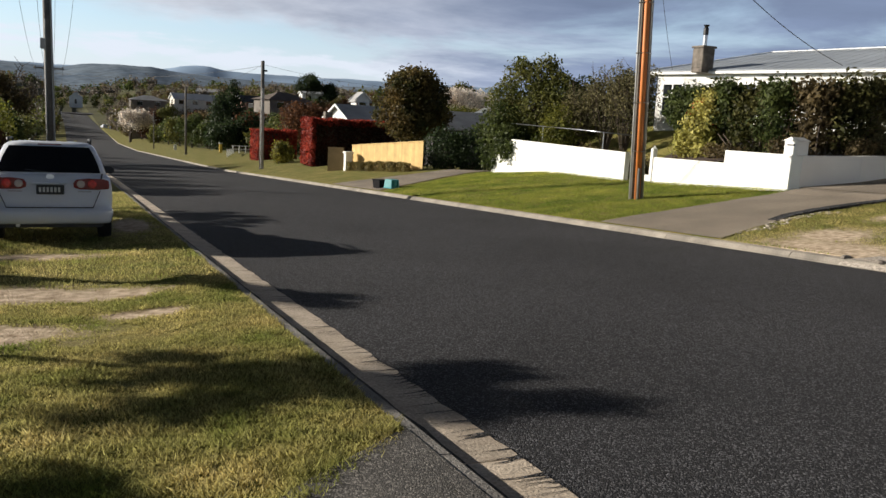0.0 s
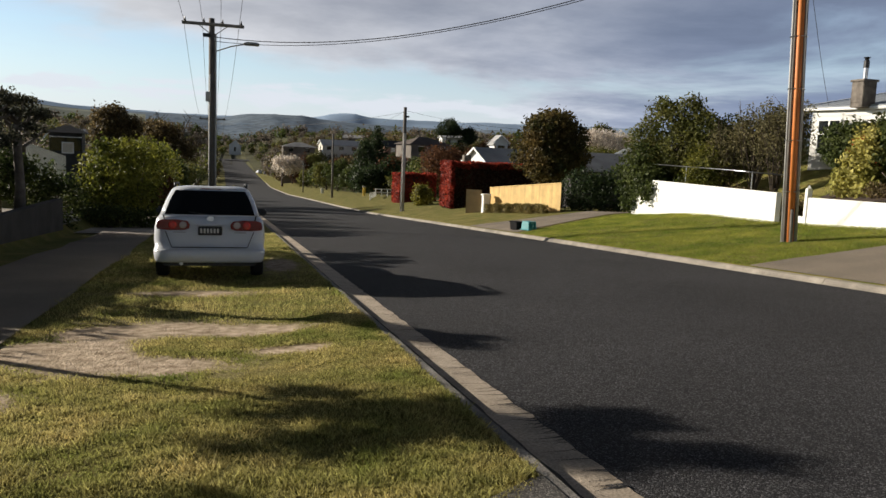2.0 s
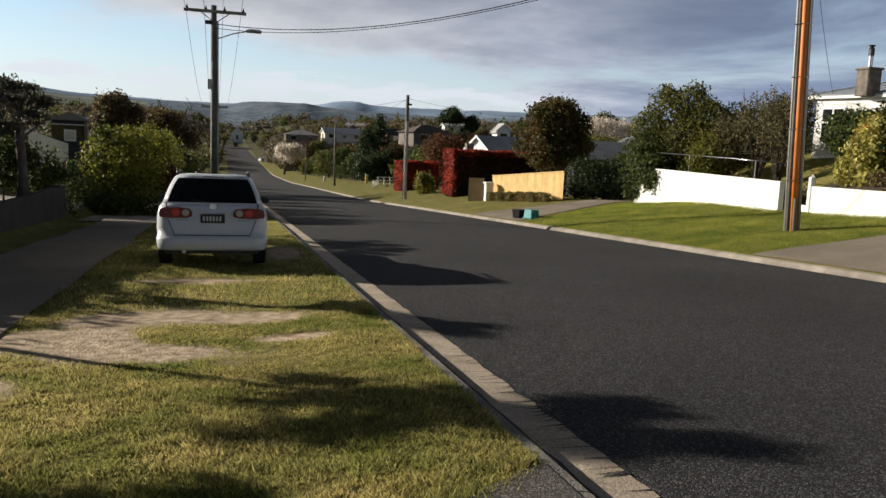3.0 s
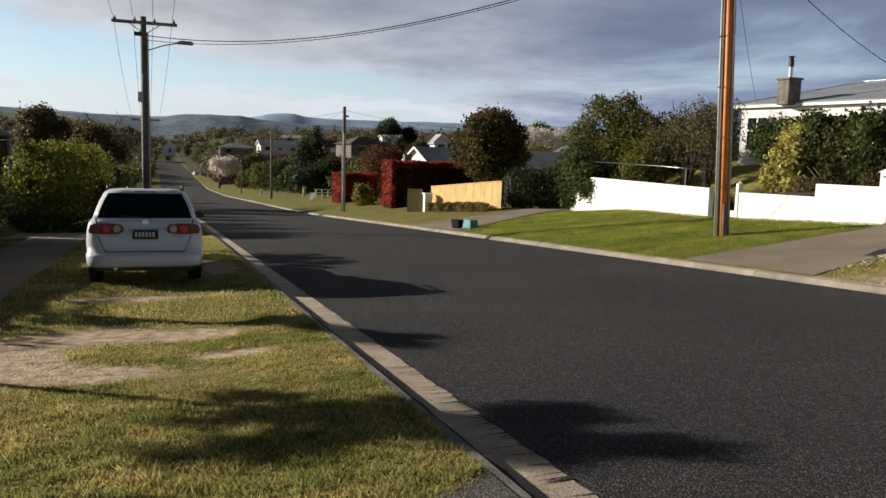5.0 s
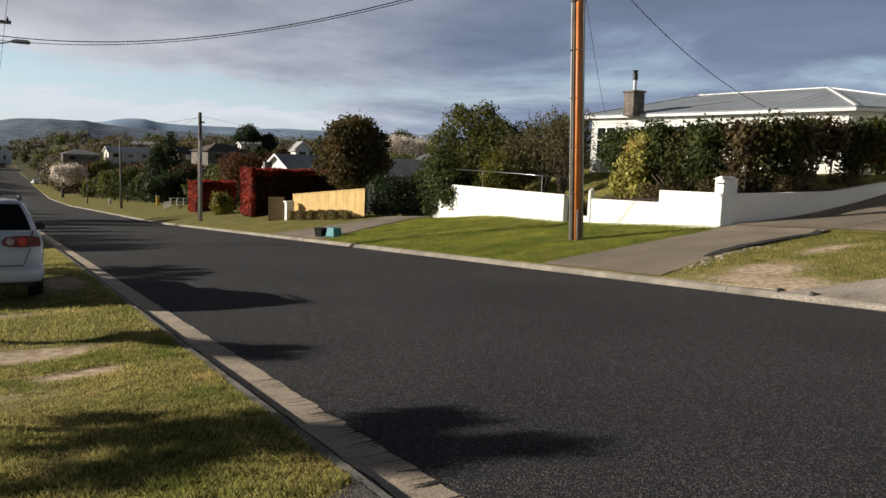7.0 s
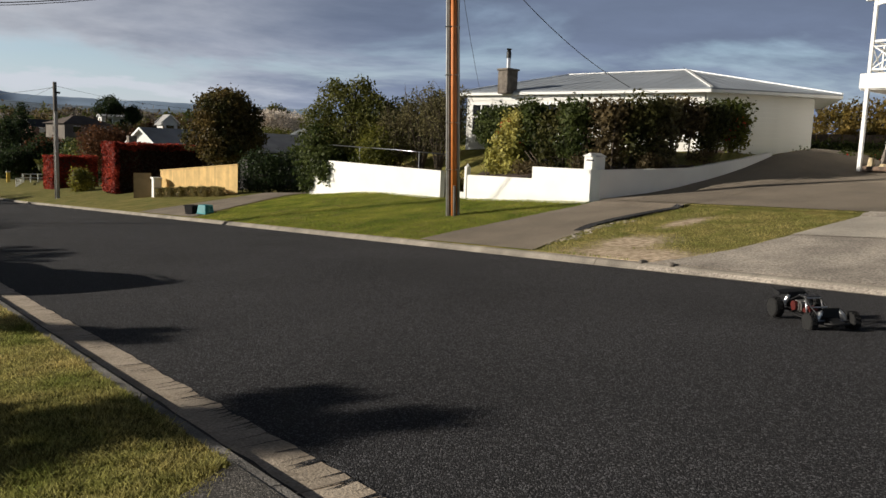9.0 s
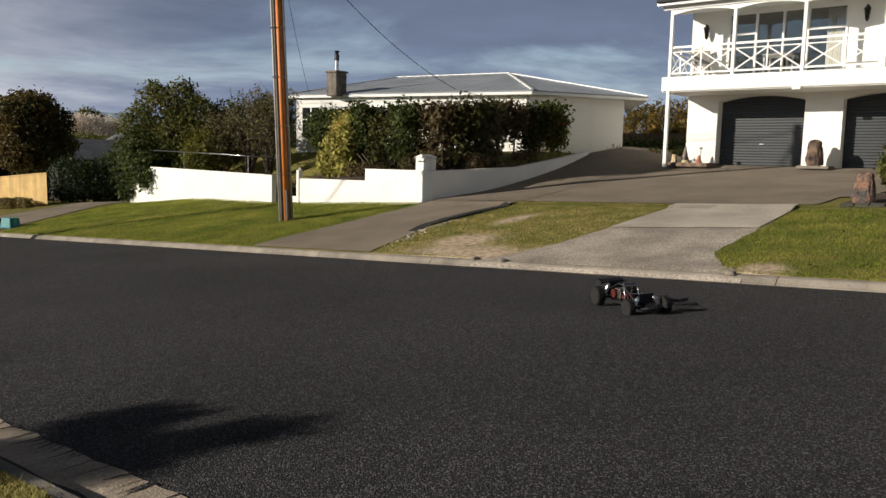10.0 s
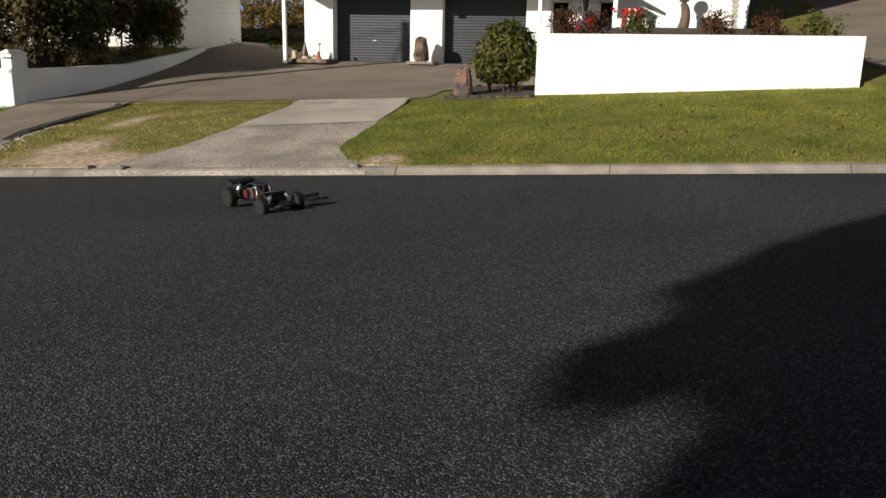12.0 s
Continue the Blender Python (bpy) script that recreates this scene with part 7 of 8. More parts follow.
for i, (x, y, top, n, reach, r, low, leaves) in enumerate([(-5.55, 23.7, 2.68, 19, 1.0, 0.13, 0.5, 170), (-6.05, 22.3, 2.7, 19, 1.0, 0.13, 0.5, 170), (-6.0, 9.80, 3.12, 16, 0.85, 0.065, 0.68, 240),
                                                   (-6.1, 13.35, 2.9, 7, 0.40, 0.13, 0.5, 380), (-6.0, 7.10, 2.34, 10, 0.60, 0.065, 0.72, 200)]):
    pollard(x, y, top, 400 + i, r, n, reach, low, leaves)
tree("clipped_conifer", "dense clipped conifer on the bank", -6.4, 18.15, 3.3, [(-6.4, 18.15, 1.0, 0.9, 0.9, 1.2), (-6.4, 18.15, 2.0, 0.6, 0.6, 1.0), (-6.4, 18.15, 2.8, 0.3, 0.3, 0.5)], L_PINE, 9000, 0.07, 405, shell=0.3, ragged=0.05)
# an added tree out of view; its lumps follow the road shadow's outline
crown = [(-10.2, 5.7, 6.7, 4.0, 4.0, 3.2), (-10.6, 6.8, 8.6, 2.6, 2.6, 2.2), (-9.4, 8.2, 6.85, 2.2, 2.0, 1.6), (-10.8, 9.2, 7.2, 1.5, 1.3, 1.4), (-9.0, 3.4, 5.6, 2.0, 2.0, 1.6), (-9.6, 9.3, 6.1, 1.0, 0.9, 0.75), (-10.2, 6.0, 10.2, 1.6, 1.6, 1.6), (-9.6, 9.9, 5.48, 0.6, 0.5, 0.3), (-9.6, 10.4, 6.2, 0.6, 0.6, 0.8), (-9.6, 10.35, 5.2, 0.35, 0.3, 0.10), (-10.05, 9.25, 4.95, 0.55, 0.42, 0.40), (-9.5, 8.9, 4.9, 0.6, 0.5, 0.5)]
crown = [(a - 0.48, b - 0.62, *rest) for a, b, *rest in crown]
tree("shelter_tree", "large dark tree added out of view to cast the road's shadow", -10.68, 5.58, 11.0, crown, L_PINE, 60000, 0.22, 406, trunk=0.35, shell=0.6, ragged=0.06, spray=0.0)
for x, y, top, k in ((-19.0, -0.2, 14.6, 21), (-20.0, -6.8, 15.2, 22)):
    tree("shelter_tree", "large dense dark tree beyond the bank", x, y, top, blobs_round(x, y, 2.0, top, 3.0, 14, k), L_PINE, 16000, 0.26, 440 + k, trunk=0.35, shell=0.6)
# hedge added out of view, each length tall enough to shade the footpath
hedge("bank_hedge", "dark hedge added out of view to shade the footpath", [(-9.0, -7.0, -4.0, 5.0, -0.3, 1.9), (-9.0, -7.0, 5.0, 12.0, -0.6, 1.50), (-9.0, -7.0, 12.0, 18.5, -0.9, 1.82), (-9.0, -7.0, 18.5, 24.6, -1.2, 1.45)], L_DARK, 16000, 0.10, 407, ragged=0.2)
shrub("bank_shrub", "olive shrubs at the end of the retaining wall", [(-5.0, 26.3, -0.45, 0.75, 0.8, 0.8), (-5.7, 25.6, 0.1, 0.8, 0.8, 0.75), (-6.5, 25.7, 0.35, 0.9, 0.9, 0.8), (-7.6, 24.8, 0.5, 1.0, 0.9, 0.75)], L_DARK, 9000, 0.075, 408)
shrub("tall_hedge", "tall yellow-green sunlit hedge beside the footpath", [(-4.3, 31.5, 0.0, 1.05, 1.3, 1.55), (-4.9, 31.9, -0.5, 0.7, 0.9, 1.0), (-3.3, 32.0, 0.0, 0.9, 1.4, 1.45), (-4.0, 34.5, 0.0, 1.2, 1.8, 1.6), (-3.6, 38.5, -0.1, 1.2, 2.2, 1.7), (-3.8, 43.0, -0.4, 1.3, 2.6, 1.7), (-4.4, 31.2, 1.1, 0.5, 0.5, 0.45), (-3.5, 31.6, 1.0, 0.5, 0.5, 0.4), (-2.9, 33.0, 0.9, 0.5, 0.6, 0.45)], L_TALL, 26000, 0.085, 409, ragged=0.3, stems=8)
shrub("low_ivy", "low dark ground cover under the hedge", [(-4.2, 29.9, -1.3, 1.2, 0.5, 0.45), (-2.8, 30.2, -1.35, 0.6, 0.5, 0.4)], L_DARK, 3000, 0.07, 410)
shrub("red_leaved_shrub", "red-leaved shrub beside the footpath", [(-2.85, 35.5, -0.75, 0.55, 0.5, 0.75), (-2.7, 36.0, -0.3, 0.4, 0.4, 0.4)], L_RUST, 2200, 0.07, 411)
shrub("clipped_shrub", "rounded yellow clipped shrub beside the footpath", [(-2.9, 40.0, -0.9, 0.7, 0.7, 0.75)], L_YELLOW, 2200, 0.07, 412)
for i, (x, y, r, zt, m) in enumerate([(-3.8, 50, 1.8, 0.9, L_DARK), (-3.9, 56, 2.0, 0.6, L_OLIVE), (-4.2, 63, 2.2, 0.0, L_DARK), (-4.6, 71, 2.4, -0.3, L_BROWN), (-5.0, 84, 2.6, -0.8, L_DARK), (-5.5, 98, 3.0, -1.2, L_OLIVE), (-6, 114, 3.2, -2.0, L_DARK)]):
    shrub("street_shrub", "dense shrub along the shaded footpath", blobs_round(x, y, gz(x, y), zt + 0.6, r, 7, 500 + i), m, 3500, 0.13, 420 + i, group="street shrubs")
tree("dark_round_tree", "dark rounded tree behind the hedge", -8.8, 70.0, 4.6, blobs_round(-9.1, 70, 0.2, 4.8, 2.1, 12, 9), L_BROWN, 9000, 0.15, 431)
tree("dark_round_tree", "broad dark tree behind the hedge", -5.6, 76.0, 4.0, blobs_round(-5.8, 76, -0.8, 3.6, 2.9, 12, 10), L_BROWN, 8000, 0.16, 432)
# three trees added out of view, to shade the tall hedge's lower half
for i, (x, y, zt) in enumerate([(-13.4, 35.0, 3.6), (-13.0, 38.5, 4.0), (-14.2, 42.5, 4.2)]):
    tree("bank_tree", "dense dark tree added out of view to shade the hedge", x, y, zt, blobs_round(x, y, -1.2, zt, 1.9, 10, 80 + i), L_DARK, 6000, 0.13, 460 + i, group="bank trees")
bt = thing("bare_tree", "leafless winter tree above the hedge", "tree", (-4.9, 80.0, gz(-4.9, 80)))
bm = bmesh.new()
rngb = random.Random(5)
tube([(0, 0, -0.1), (0, 0, 3), (0.1, 0, 5)], [0.2, 0.15, 0.1], 8, bm)
for i in range(26):
    a, l = rngb.uniform(0, 6.28), rngb.uniform(1.2, 2.8)
    s = Vector((0, 0, rngb.uniform(2.5, 5)))
    e = s + Vector((math.cos(a) * l, math.sin(a) * l, rngb.uniform(1.5, 4.0)))
    tube([s, s.lerp(e, 0.5), e], [0.09, 0.055, 0.025], 5, bm)
    for k in range(11):
        q = s.lerp(e, rngb.uniform(0.3, 1))
        tube([q, q + Vector((rngb.uniform(-.7, .7), rngb.uniform(-.7, .7), rngb.uniform(.3, 1.0)))], [0.03, 0.014], 4, bm)
part("limb", bm, BARK, bt)


# ---- houses and trees of the valley ----
HOUSEMATS = [material("cream_wall", (0.62, 0.58, 0.50), 0.8, 0.1, 0.6), material("brick_wall", (0.24, 0.13, 0.09), 0.9, 0.2, 1.0), material("pale_wall", (0.72, 0.72, 0.70), 0.8, 0.06, 0.6),
             material("dark_wall", (0.030, 0.026, 0.026), 0.8, 0.2, 0.6), material("weathered_wall", (0.17, 0.145, 0.12), 0.85, 0.25, 0.6)]
ROOFMATS = [material("slate_roof", (0.34, 0.335, 0.33), 0.7, 0.2, 0.8), material("brown_roof", (0.11, 0.085, 0.07), 0.8, 0.2, 0.8), material("pale_roof", (0.42, 0.43, 0.45), 0.55, 0.1, 0.8), DARKROOF]


def far_house(x, y, w, d, h, rise, rz, wall_m, roof_m, label, z=None, gable=True, name="valley_house"):
    z = gz(x, y) if z is None else z
    t = thing(name, label, "house", (x, y, z), "houses in the valley", rz=rz)
    part("wall", box(-w / 2, w / 2, -d / 2, d / 2, min(-0.3, gz(x, y) - z - 0.3), h), wall_m, t)
    if gable:
        tri = prism([(-d / 2, h), (d / 2, h), (0, h + rise)], "x", -w / 2 + 0.02, w / 2 - 0.02)
        part("gable", tri, wall_m, t)
        for s in (-1, 1):
            sl = prism([(0, h + rise + 0.02), (s * (d / 2 + 0.4), h - rise * 0.8 / d + 0.02), (s * (d / 2 + 0.4), h - rise * 0.8 / d + 0.14), (0, h + rise + 0.15)], "x", -w / 2 - 0.35, w / 2 + 0.35)
            part("roof", sl, roof_m, t, "pitched roof")
        for e in (-1, 1):
            for s in (-1, 1):
                part("bargeboard", bar((e * (w / 2 + 0.37), 0, h + rise + 0.05), (e * (w / 2 + 0.37), s * (d / 2 + 0.4), h - 0.02), 0.05, 0.2), TRIM, t)
    else:
        bm = bmesh.new()
        o = 0.5
        c = [bm.verts.new(p) for p in ((-w / 2 - o, -d / 2 - o, h), (w / 2 + o, -d / 2 - o, h), (w / 2 + o, d / 2 + o, h), (-w / 2 - o, d / 2 + o, h))]
        k = max(0.3, w / 2 - d / 2)
        r = [bm.verts.new((-k, 0, h + rise)), bm.verts.new((k, 0, h + rise))]
        bm.faces.new(c[::-1])
        bm.faces.new((c[0], c[1], r[1], r[0])), bm.faces.new((c[2], c[3], r[0], r[1])), bm.faces.new((c[1], c[2], r[1])), bm.faces.new((c[3], c[0], r[0]))
        part("roof", bm, roof_m, t, "hipped roof")
    n = max(2, int(w / 3.2))
    for i in range(n):
        u = -w / 2 + w * (i + 0.5) / n
        p = part("window", box(u - 0.65, u + 0.65, -d / 2 - 0.04, -d / 2, h * 0.42, h * 0.85), GLASS, t)
        part("window_frame", box(u - 0.72, u + 0.72, -d / 2 - 0.055, -d / 2 - 0.035, h * 0.85, h * 0.85 + 0.08), TRIM, p)
    part("window", box(-w / 2 - 0.04, -w / 2, -0.7, 0.7, h * 0.42, h * 0.85), GLASS, t)
    return t


far_house(28.5, 76.0, 9.0, 7.5, 3.2, 2.0, 8, HOUSEMATS[2], ROOFMATS[0], "white house with a steep grey gable roof behind the hedge", z=-2.9)
part("chimney", box(-0.35, 0.35, -0.35, 0.35, 0, 5.2), CHIMNEY, thing("brick_chimney", "brick chimney beside the grey gable", "chimney", (22.3, 73.0, -3.6)))
far_house(30.5, 62.0, 8.0, 6.5, 2.8, 1.3, 5, HOUSEMATS[3], ROOFMATS[0], "dark-roofed garage behind the magnolia tree", z=-2.0)
far_house(36.6, 66.0, 6.0, 5.0, 2.8, 1.5, 60, HOUSEMATS[2], ROOFMATS[2], "small pale-roofed house behind the trees", z=-1.2)
dh = far_house(-15.45, 85.0, 2.9, 3.0, 3.0, 0.75, 4, material("stained_timber", (0.022, 0.023, 0.027), 0.7, 0.25, 2.0), ROOFMATS[3], "dark timber house with a white-framed window", z=-0.9, gable=False)
part("bay_window", box(-0.35, 0.72, -1.66, -1.55, 1.0, 2.1), TRIM, dh, "white-framed window with pale blinds")
part("bay_pane", box(-0.26, 0.63, -1.675, -1.655, 1.1, 2.0), CURTAIN, dh)
part("fascia", bar((-1.95, -2.0, 2.3), (-1.45, -2.0, 3.0), 0.06, 0.16), TRIM, dh)
wf = thing("white_fence", "white paling fence on the grassy bank", "fence")
for i in range(24):
    u = i / 24
    part("paling", box(-10.85 + 1.95 * u, -10.85 + 1.95 * u + 0.075, 48.0 + 0.4 * u, 48.03 + 0.4 * u, -1.2, 1.17 - 0.68 * u), TRIM, wf)

# rail fence, meter box and bollard on the far verge
rf = thing("rail_fence", "low white rail fence on the far verge", "fence")
for i in range(9):
    part("post", box(17.6 + i * 0.75, 17.72 + i * 0.75, 96.0 - 0.1, 96.0, gz(18, 96) - 0.1, gz(18, 96) + 0.95), TRIM, rf)
for zz in (0.5, 0.9):
    part("rail", bar((17.5, 95.9, gz(18, 96) + zz), (23.8, 95.9, gz(18, 96) + zz), 0.05, 0.09), TRIM, rf)
for i in range(6):
    part("post", box(15.0 + i * 0.5, 15.1 + i * 0.5, 85.0 + i * 2.0, 85.1 + i * 2.0, gz(16, 85 + i * 2) - 0.1, gz(16, 85 + i * 2) + 0.7), TRIM, rf)
part("rail", bar((15.0, 85.0, gz(16, 85) + 0.65), (17.6, 95.2, gz(16, 95) + 0.65), 0.05, 0.09), TRIM, rf)
yb = thing("yellow_marker", "yellow marker post with a grey cap", "marker post", (16.9, 100.0, gz(16.9, 100)))
part("post", box(-0.17, 0.17, -0.15, 0.15, -0.1, 1.10, 0.03), material("yellow_paint", (0.65, 0.45, 0.05), 0.5, 0.1, 3.0), yb)
part("cap", box(-0.22, 0.22, -0.2, 0.2, 1.10, 1.22, 0.03), GREYPIPE, yb)

# houses that stand clear on the slope: heading, distance, angle of the ridge, width, wall height, roof rise, turn, wall, roof
CLEAR = [(4.8, 230, 0.52, 9.0, 2.4, 1.3, 0, 4, 0), (7.7, 232, 0.78, 11.0, 2.4, 1.4, 4, 0, 2), (13.8, 150, 1.30, 8.5, 2.4, 1.5, 14, 4, 1),
         (15.9, 196, 1.46, 6.0, 2.7, 0.5, -6, 2, 2), (19.25, 158, 1.62, 3.6, 2.8, 1.5, 88, 2, 0), (11.9, 215, 0.9, 9.0, 2.6, 1.5, 6, 1, 3)]
clear_at = []
for az, dist, el, w, h, rise, rz_, wm, rm in CLEAR:
    x, y = math.sin(radians(az)) * dist, math.cos(radians(az)) * dist
    clear_at.append((x, y, az, dist))
    far_house(x, y, w, min(6.5, w * 0.75), h, rise, rz_, HOUSEMATS[wm], ROOFMATS[rm], ("cream", "brown brick", "white", "dark timber", "grey timber")[wm] + " house with a broad roof among the valley trees",
              z=1.42 + dist * math.tan(radians(el)) - h - rise, gable=wm < 3)


# trees that stand close before those houses, up to their eaves
rng = random.Random(78)
for k, (az, dist, el, w, h, rise, rz_, wm, rm) in enumerate(CLEAR):
    for j in range(4):
        a, d = az + (j - 1.5) * w * 0.34 / dist * 57.3, dist - 7 - rng.uniform(0, 4)
        x, y = math.sin(radians(a)) * d, math.cos(radians(a)) * d
        zt = 1.42 + d * math.tan(radians(el)) - rise - h * rng.uniform(0.2, 0.75)
        tree("garden_tree", "leafy tree in front of a valley house", x, y, zt, blobs_round(x, y, max(gz(x, y), zt - 9), zt, rng.uniform(2.0, 2.8), 9, 900 + k * 5 + j), rng.choice([L_DARK, L_OLIVE, L_BROWN, L_RUST, L_DARK]), 2600, 0.24, 700 + k * 5 + j, group="valley garden trees", n_limbs=4)


def hides(x, y):
    """True where a tree would stand before one of those houses."""
    a, d = math.degrees(math.atan2(x, y)), math.hypot(x, y)
    return any(abs(a - az) < 4.5 * 57.3 / dist * 1.1 and dist - 26 < d < dist + 6 for _, _, az, dist in clear_at)


# a spread of houses and trees over the valley floor
rng = random.Random(21)
spots = []
tries = 0
while len(spots) < 46 and tries < 4000:
    tries += 1
    y = rng.uniform(95, 620)
    x = rng.uniform(-0.35 * y - 20, 0.62 * y + 30)
    if -14 < x < 28 or any(math.hypot(x - a, y - b) < 19 for a, b in spots):
        continue
    spots.append((x, y))
    far_house(x, y, rng.uniform(9, 15), rng.uniform(7, 9), rng.uniform(2.4, 2.9), rng.uniform(1.2, 1.7), rng.choice((0, 15, -20, 70)), rng.choice(HOUSEMATS[:2] + HOUSEMATS[3:]), rng.choice(ROOFMATS),
              rng.choice(("distant weatherboard house among trees", "distant low house with a pitched roof", "distant suburban house in the valley")), z=gz(x, y) + rng.uniform(-0.5, 0.5), gable=rng.random() < 0.6)
far_house(4.4, 646.0, 10, 9, 7.5, 4.2, 90, HOUSEMATS[2], ROOFMATS[2], "white house at the end of the long road", z=-5.0)


# grey-brown twigs, with some haze of distance painted in by a lighter base
L_HAZY_TWIG = leaf("leaf_hazy_twig", (0.135, 0.115, 0.095), (0.21, 0.18, 0.145))


def far_trees(name, label, n, x_of, y_lo, y_hi, mats, seed, s_lo, s_hi, leaves, size, skip):
    """Woods too far off to count, as one mesh for each leaf colour."""
    rng = random.Random(seed)
    sets = {}
    for i in range(n):
        y = y_lo * (y_hi / y_lo) ** rng.random()
        lo, hi = x_of(y)
        x = rng.uniform(lo, hi)
        if skip(x, y):
            continue
        s = rng.uniform(s_lo, s_hi)
        z = gz(x, y)
        k = rng.choice(mats)
        bl = [(x, y, z + s * 0.62, s * 0.6, s * 0.6, s * 0.75)] + [(x + rng.uniform(-.5, .5) * s, y + rng.uniform(-.5, .5) * s, z + s * rng.uniform(0.35, 1.2), s * 0.4, s * 0.4, s * 0.4) for _ in range(3)]
        sets.setdefault(k.name, (k, []))[1].append(bl)
    for nm, (k, bls) in sets.items():
        flat = [b for bl in bls for b in bl]
        ob = part(name, crown_mesh(flat, leaves * len(bls), size, seed, shell=0.6), k)
        tagged(ob, label, "trees", kind="stuff")


def near_house(x, y):
    return hides(x, y) or any(math.hypot(x - a, y - b) < 7 for a, b in spots)


far_trees("street_trees", "garden trees and shrubs behind the far verge", 620, lambda y: (21.0 + 0.012 * y, 34 + 0.42 * y), 88, 300, [L_DARK, L_OLIVE, L_BROWN, L_PINE, L_OLIVE, L_RUST], 31, 1.8, 3.9, 620, 0.25, near_house)
far_trees("street_trees", "garden trees and shrubs along the near footpath side", 90, lambda y: (-40 - 0.3 * y, -8 - 0.01 * y), 84, 240, [L_DARK, L_HAZY_TWIG, L_BROWN, L_HAZY_TWIG], 32, 2.0, 3.8, 900, 0.24, near_house)
far_trees("valley_trees", "belts of trees across the valley", 1900, lambda y: (-0.30 * y, 0.50 * y), 190, 900, [L_DARK, L_HAZY_TWIG, L_OLIVE, L_HAZY_TWIG, L_BROWN], 33, 2.3, 4.6, 280, 0.62, lambda x, y: (-12 < x < 22 and y < 240) or (-5 < x < 15 and y < 660) or near_house(x, y))
far_trees("distant_trees", "distant woods and shelter belts", 700, lambda y: (-0.45 * y, 0.9 * y), 850, 2300, [L_DARK, L_HAZY_TWIG, L_BROWN], 34, 5.0, 10.0, 120, 1.9, lambda x, y: False)

# named larger trees seen against the sky
tree("tall_conifer", "dark pointed conifer on the valley side", 24.2, 132.0, 6.2, [(24.2, 132, -2.2, 2.5, 2.4, 2.6), (24.2, 132, 1.2, 1.8, 1.8, 2.4), (24.3, 132, 4.0, 0.9, 0.9, 2.1)], L_PINE, 6500, 0.22, 441, trunk=0.3)
tree("tall_conifer", "second dark conifer on the valley side", 21.6, 128.0, 3.8, [(21.6, 128, -3.0, 2.4, 2.4, 2.2), (21.6, 128, 0.2, 1.9, 1.9, 2.4), (21.5, 128, 2.4, 1.0, 1.0, 1.4)], L_PINE, 5500, 0.22, 442, trunk=0.3)
for i, (x, y, zt, r, m) in enumerate([(20.6, 116, -0.2, 2.6, L_PINE), (24, 117, 1.0, 3.0, L_PINE), (28, 118, 0.6, 3.0, L_PINE), (20.6, 132, -0.6, 2.8, L_DARK), (19.8, 147, 0.2, 3.0, L_DARK), (19.2, 160, -0.8, 3.0, L_OLIVE),
                                    (18.6, 173, -1.6, 3.0, L_DARK), (17.8, 186, -3.4, 2.6, L_OLIVE), (22.5, 165, 0.4, 3.4, L_RUST), (23.0, 150, 1.0, 3.0, L_BROWN), (24.5, 180, 0.0, 3.6, L_DARK)]):
    tree("hedge_tree", "dark hedgerow tree beyond the verge", x, y, zt, blobs_round(x, y, gz(x, y) - 0.3, zt, r, 11, 60 + i), m, 3600, 0.24, 643 + i, group="hedgerow trees")
tree("blossom_tree", "pale blossoming tree by the far verge", 13.4, 208.0, -0.4, blobs_round(14.5, 208, -5.6, -0.2, 4.4, 16, 13, 0.7), L_BLOSSOM, 6500, 0.26, 446, trunk=0.3)
tree("blossom_tree", "wide pale tree above the far gardens", 49.6, 98.2, 5.8, blobs_round(49.6, 98.2, 2.2, 6.0, 4.6, 18, 14, 0.6), L_BLOSSOM, 9000, 0.16, 447)
shrub("garden_shrub", "yellow-green shrubs below the pale tree", [(44.5, 90, 2.2, 2.5, 2.0, 1.3), (48.0, 92, 2.0, 2.2, 2.0, 1.2)], L_HEDGE, 3500, 0.14, 448)
for i, (x, y, zt, r, m) in enumerate([(50.8, 183.0, 10.3, 3.6, L_PINE), (55.8, 182.0, 8.6, 2.1, L_PINE), (58.0, 116.0, 7.7, 2.3, L_HEDGE)]):
    tree("valley_tree", "spreading dark tree on the valley side", x, y, zt, blobs_round(x, y, zt - 4.6, zt, r, 9, 70 + i, 0.7), m, 5500, 0.24, 450 + i, trunk=0.3)
small_car(12.0, 318.0, gz(12.0, 318), 12, CARPAINT, "pale car parked on the far verge")
small_car(13.9, 300.0, gz(13.9, 300), 8, BLACKPL, "dark car parked on the far verge")
wm_ = thing("meter_box", "small white service box on the verge", "service box", (15.2, 132.0, gz(15.2, 132.0)))
part("box_body", box(-0.2, 0.2, -0.15, 0.15, -0.1, 0.75, 0.03), TRIM, wm_)
part("lid", box(-0.23, 0.23, -0.18, 0.18, 0.75, 0.82, 0.02), TRIM, wm_)
small_car(0.4, 92.0, gz(0.4, 92), 2, CARPAINT, "white car parked on the near-side verge", "far parked cars")
small_car(0.3, 108.0, gz(0.3, 108), 2, CARPAINT, "white car parked further down the near-side verge", "far parked cars")

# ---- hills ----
# distance haze is painted into these blue and pale base colours
HILL = material("hazy_wooded_hill", (0.17, 0.225, 0.30), 1.0, 0.22, 0.012, other=(0.24, 0.285, 0.33), spec=0.0, mix=0.6, fine=0.3, fine_scale=0.06)
HILLG = material("hazy_pasture_hill", (0.22, 0.255, 0.24), 1.0, 0.25, 0.012, other=(0.36, 0.375, 0.31), spec=0.0)
HILLB = material("hazy_mountain", (0.31, 0.41, 0.55), 1.0, 0.15, 0.003, spec=0.0)


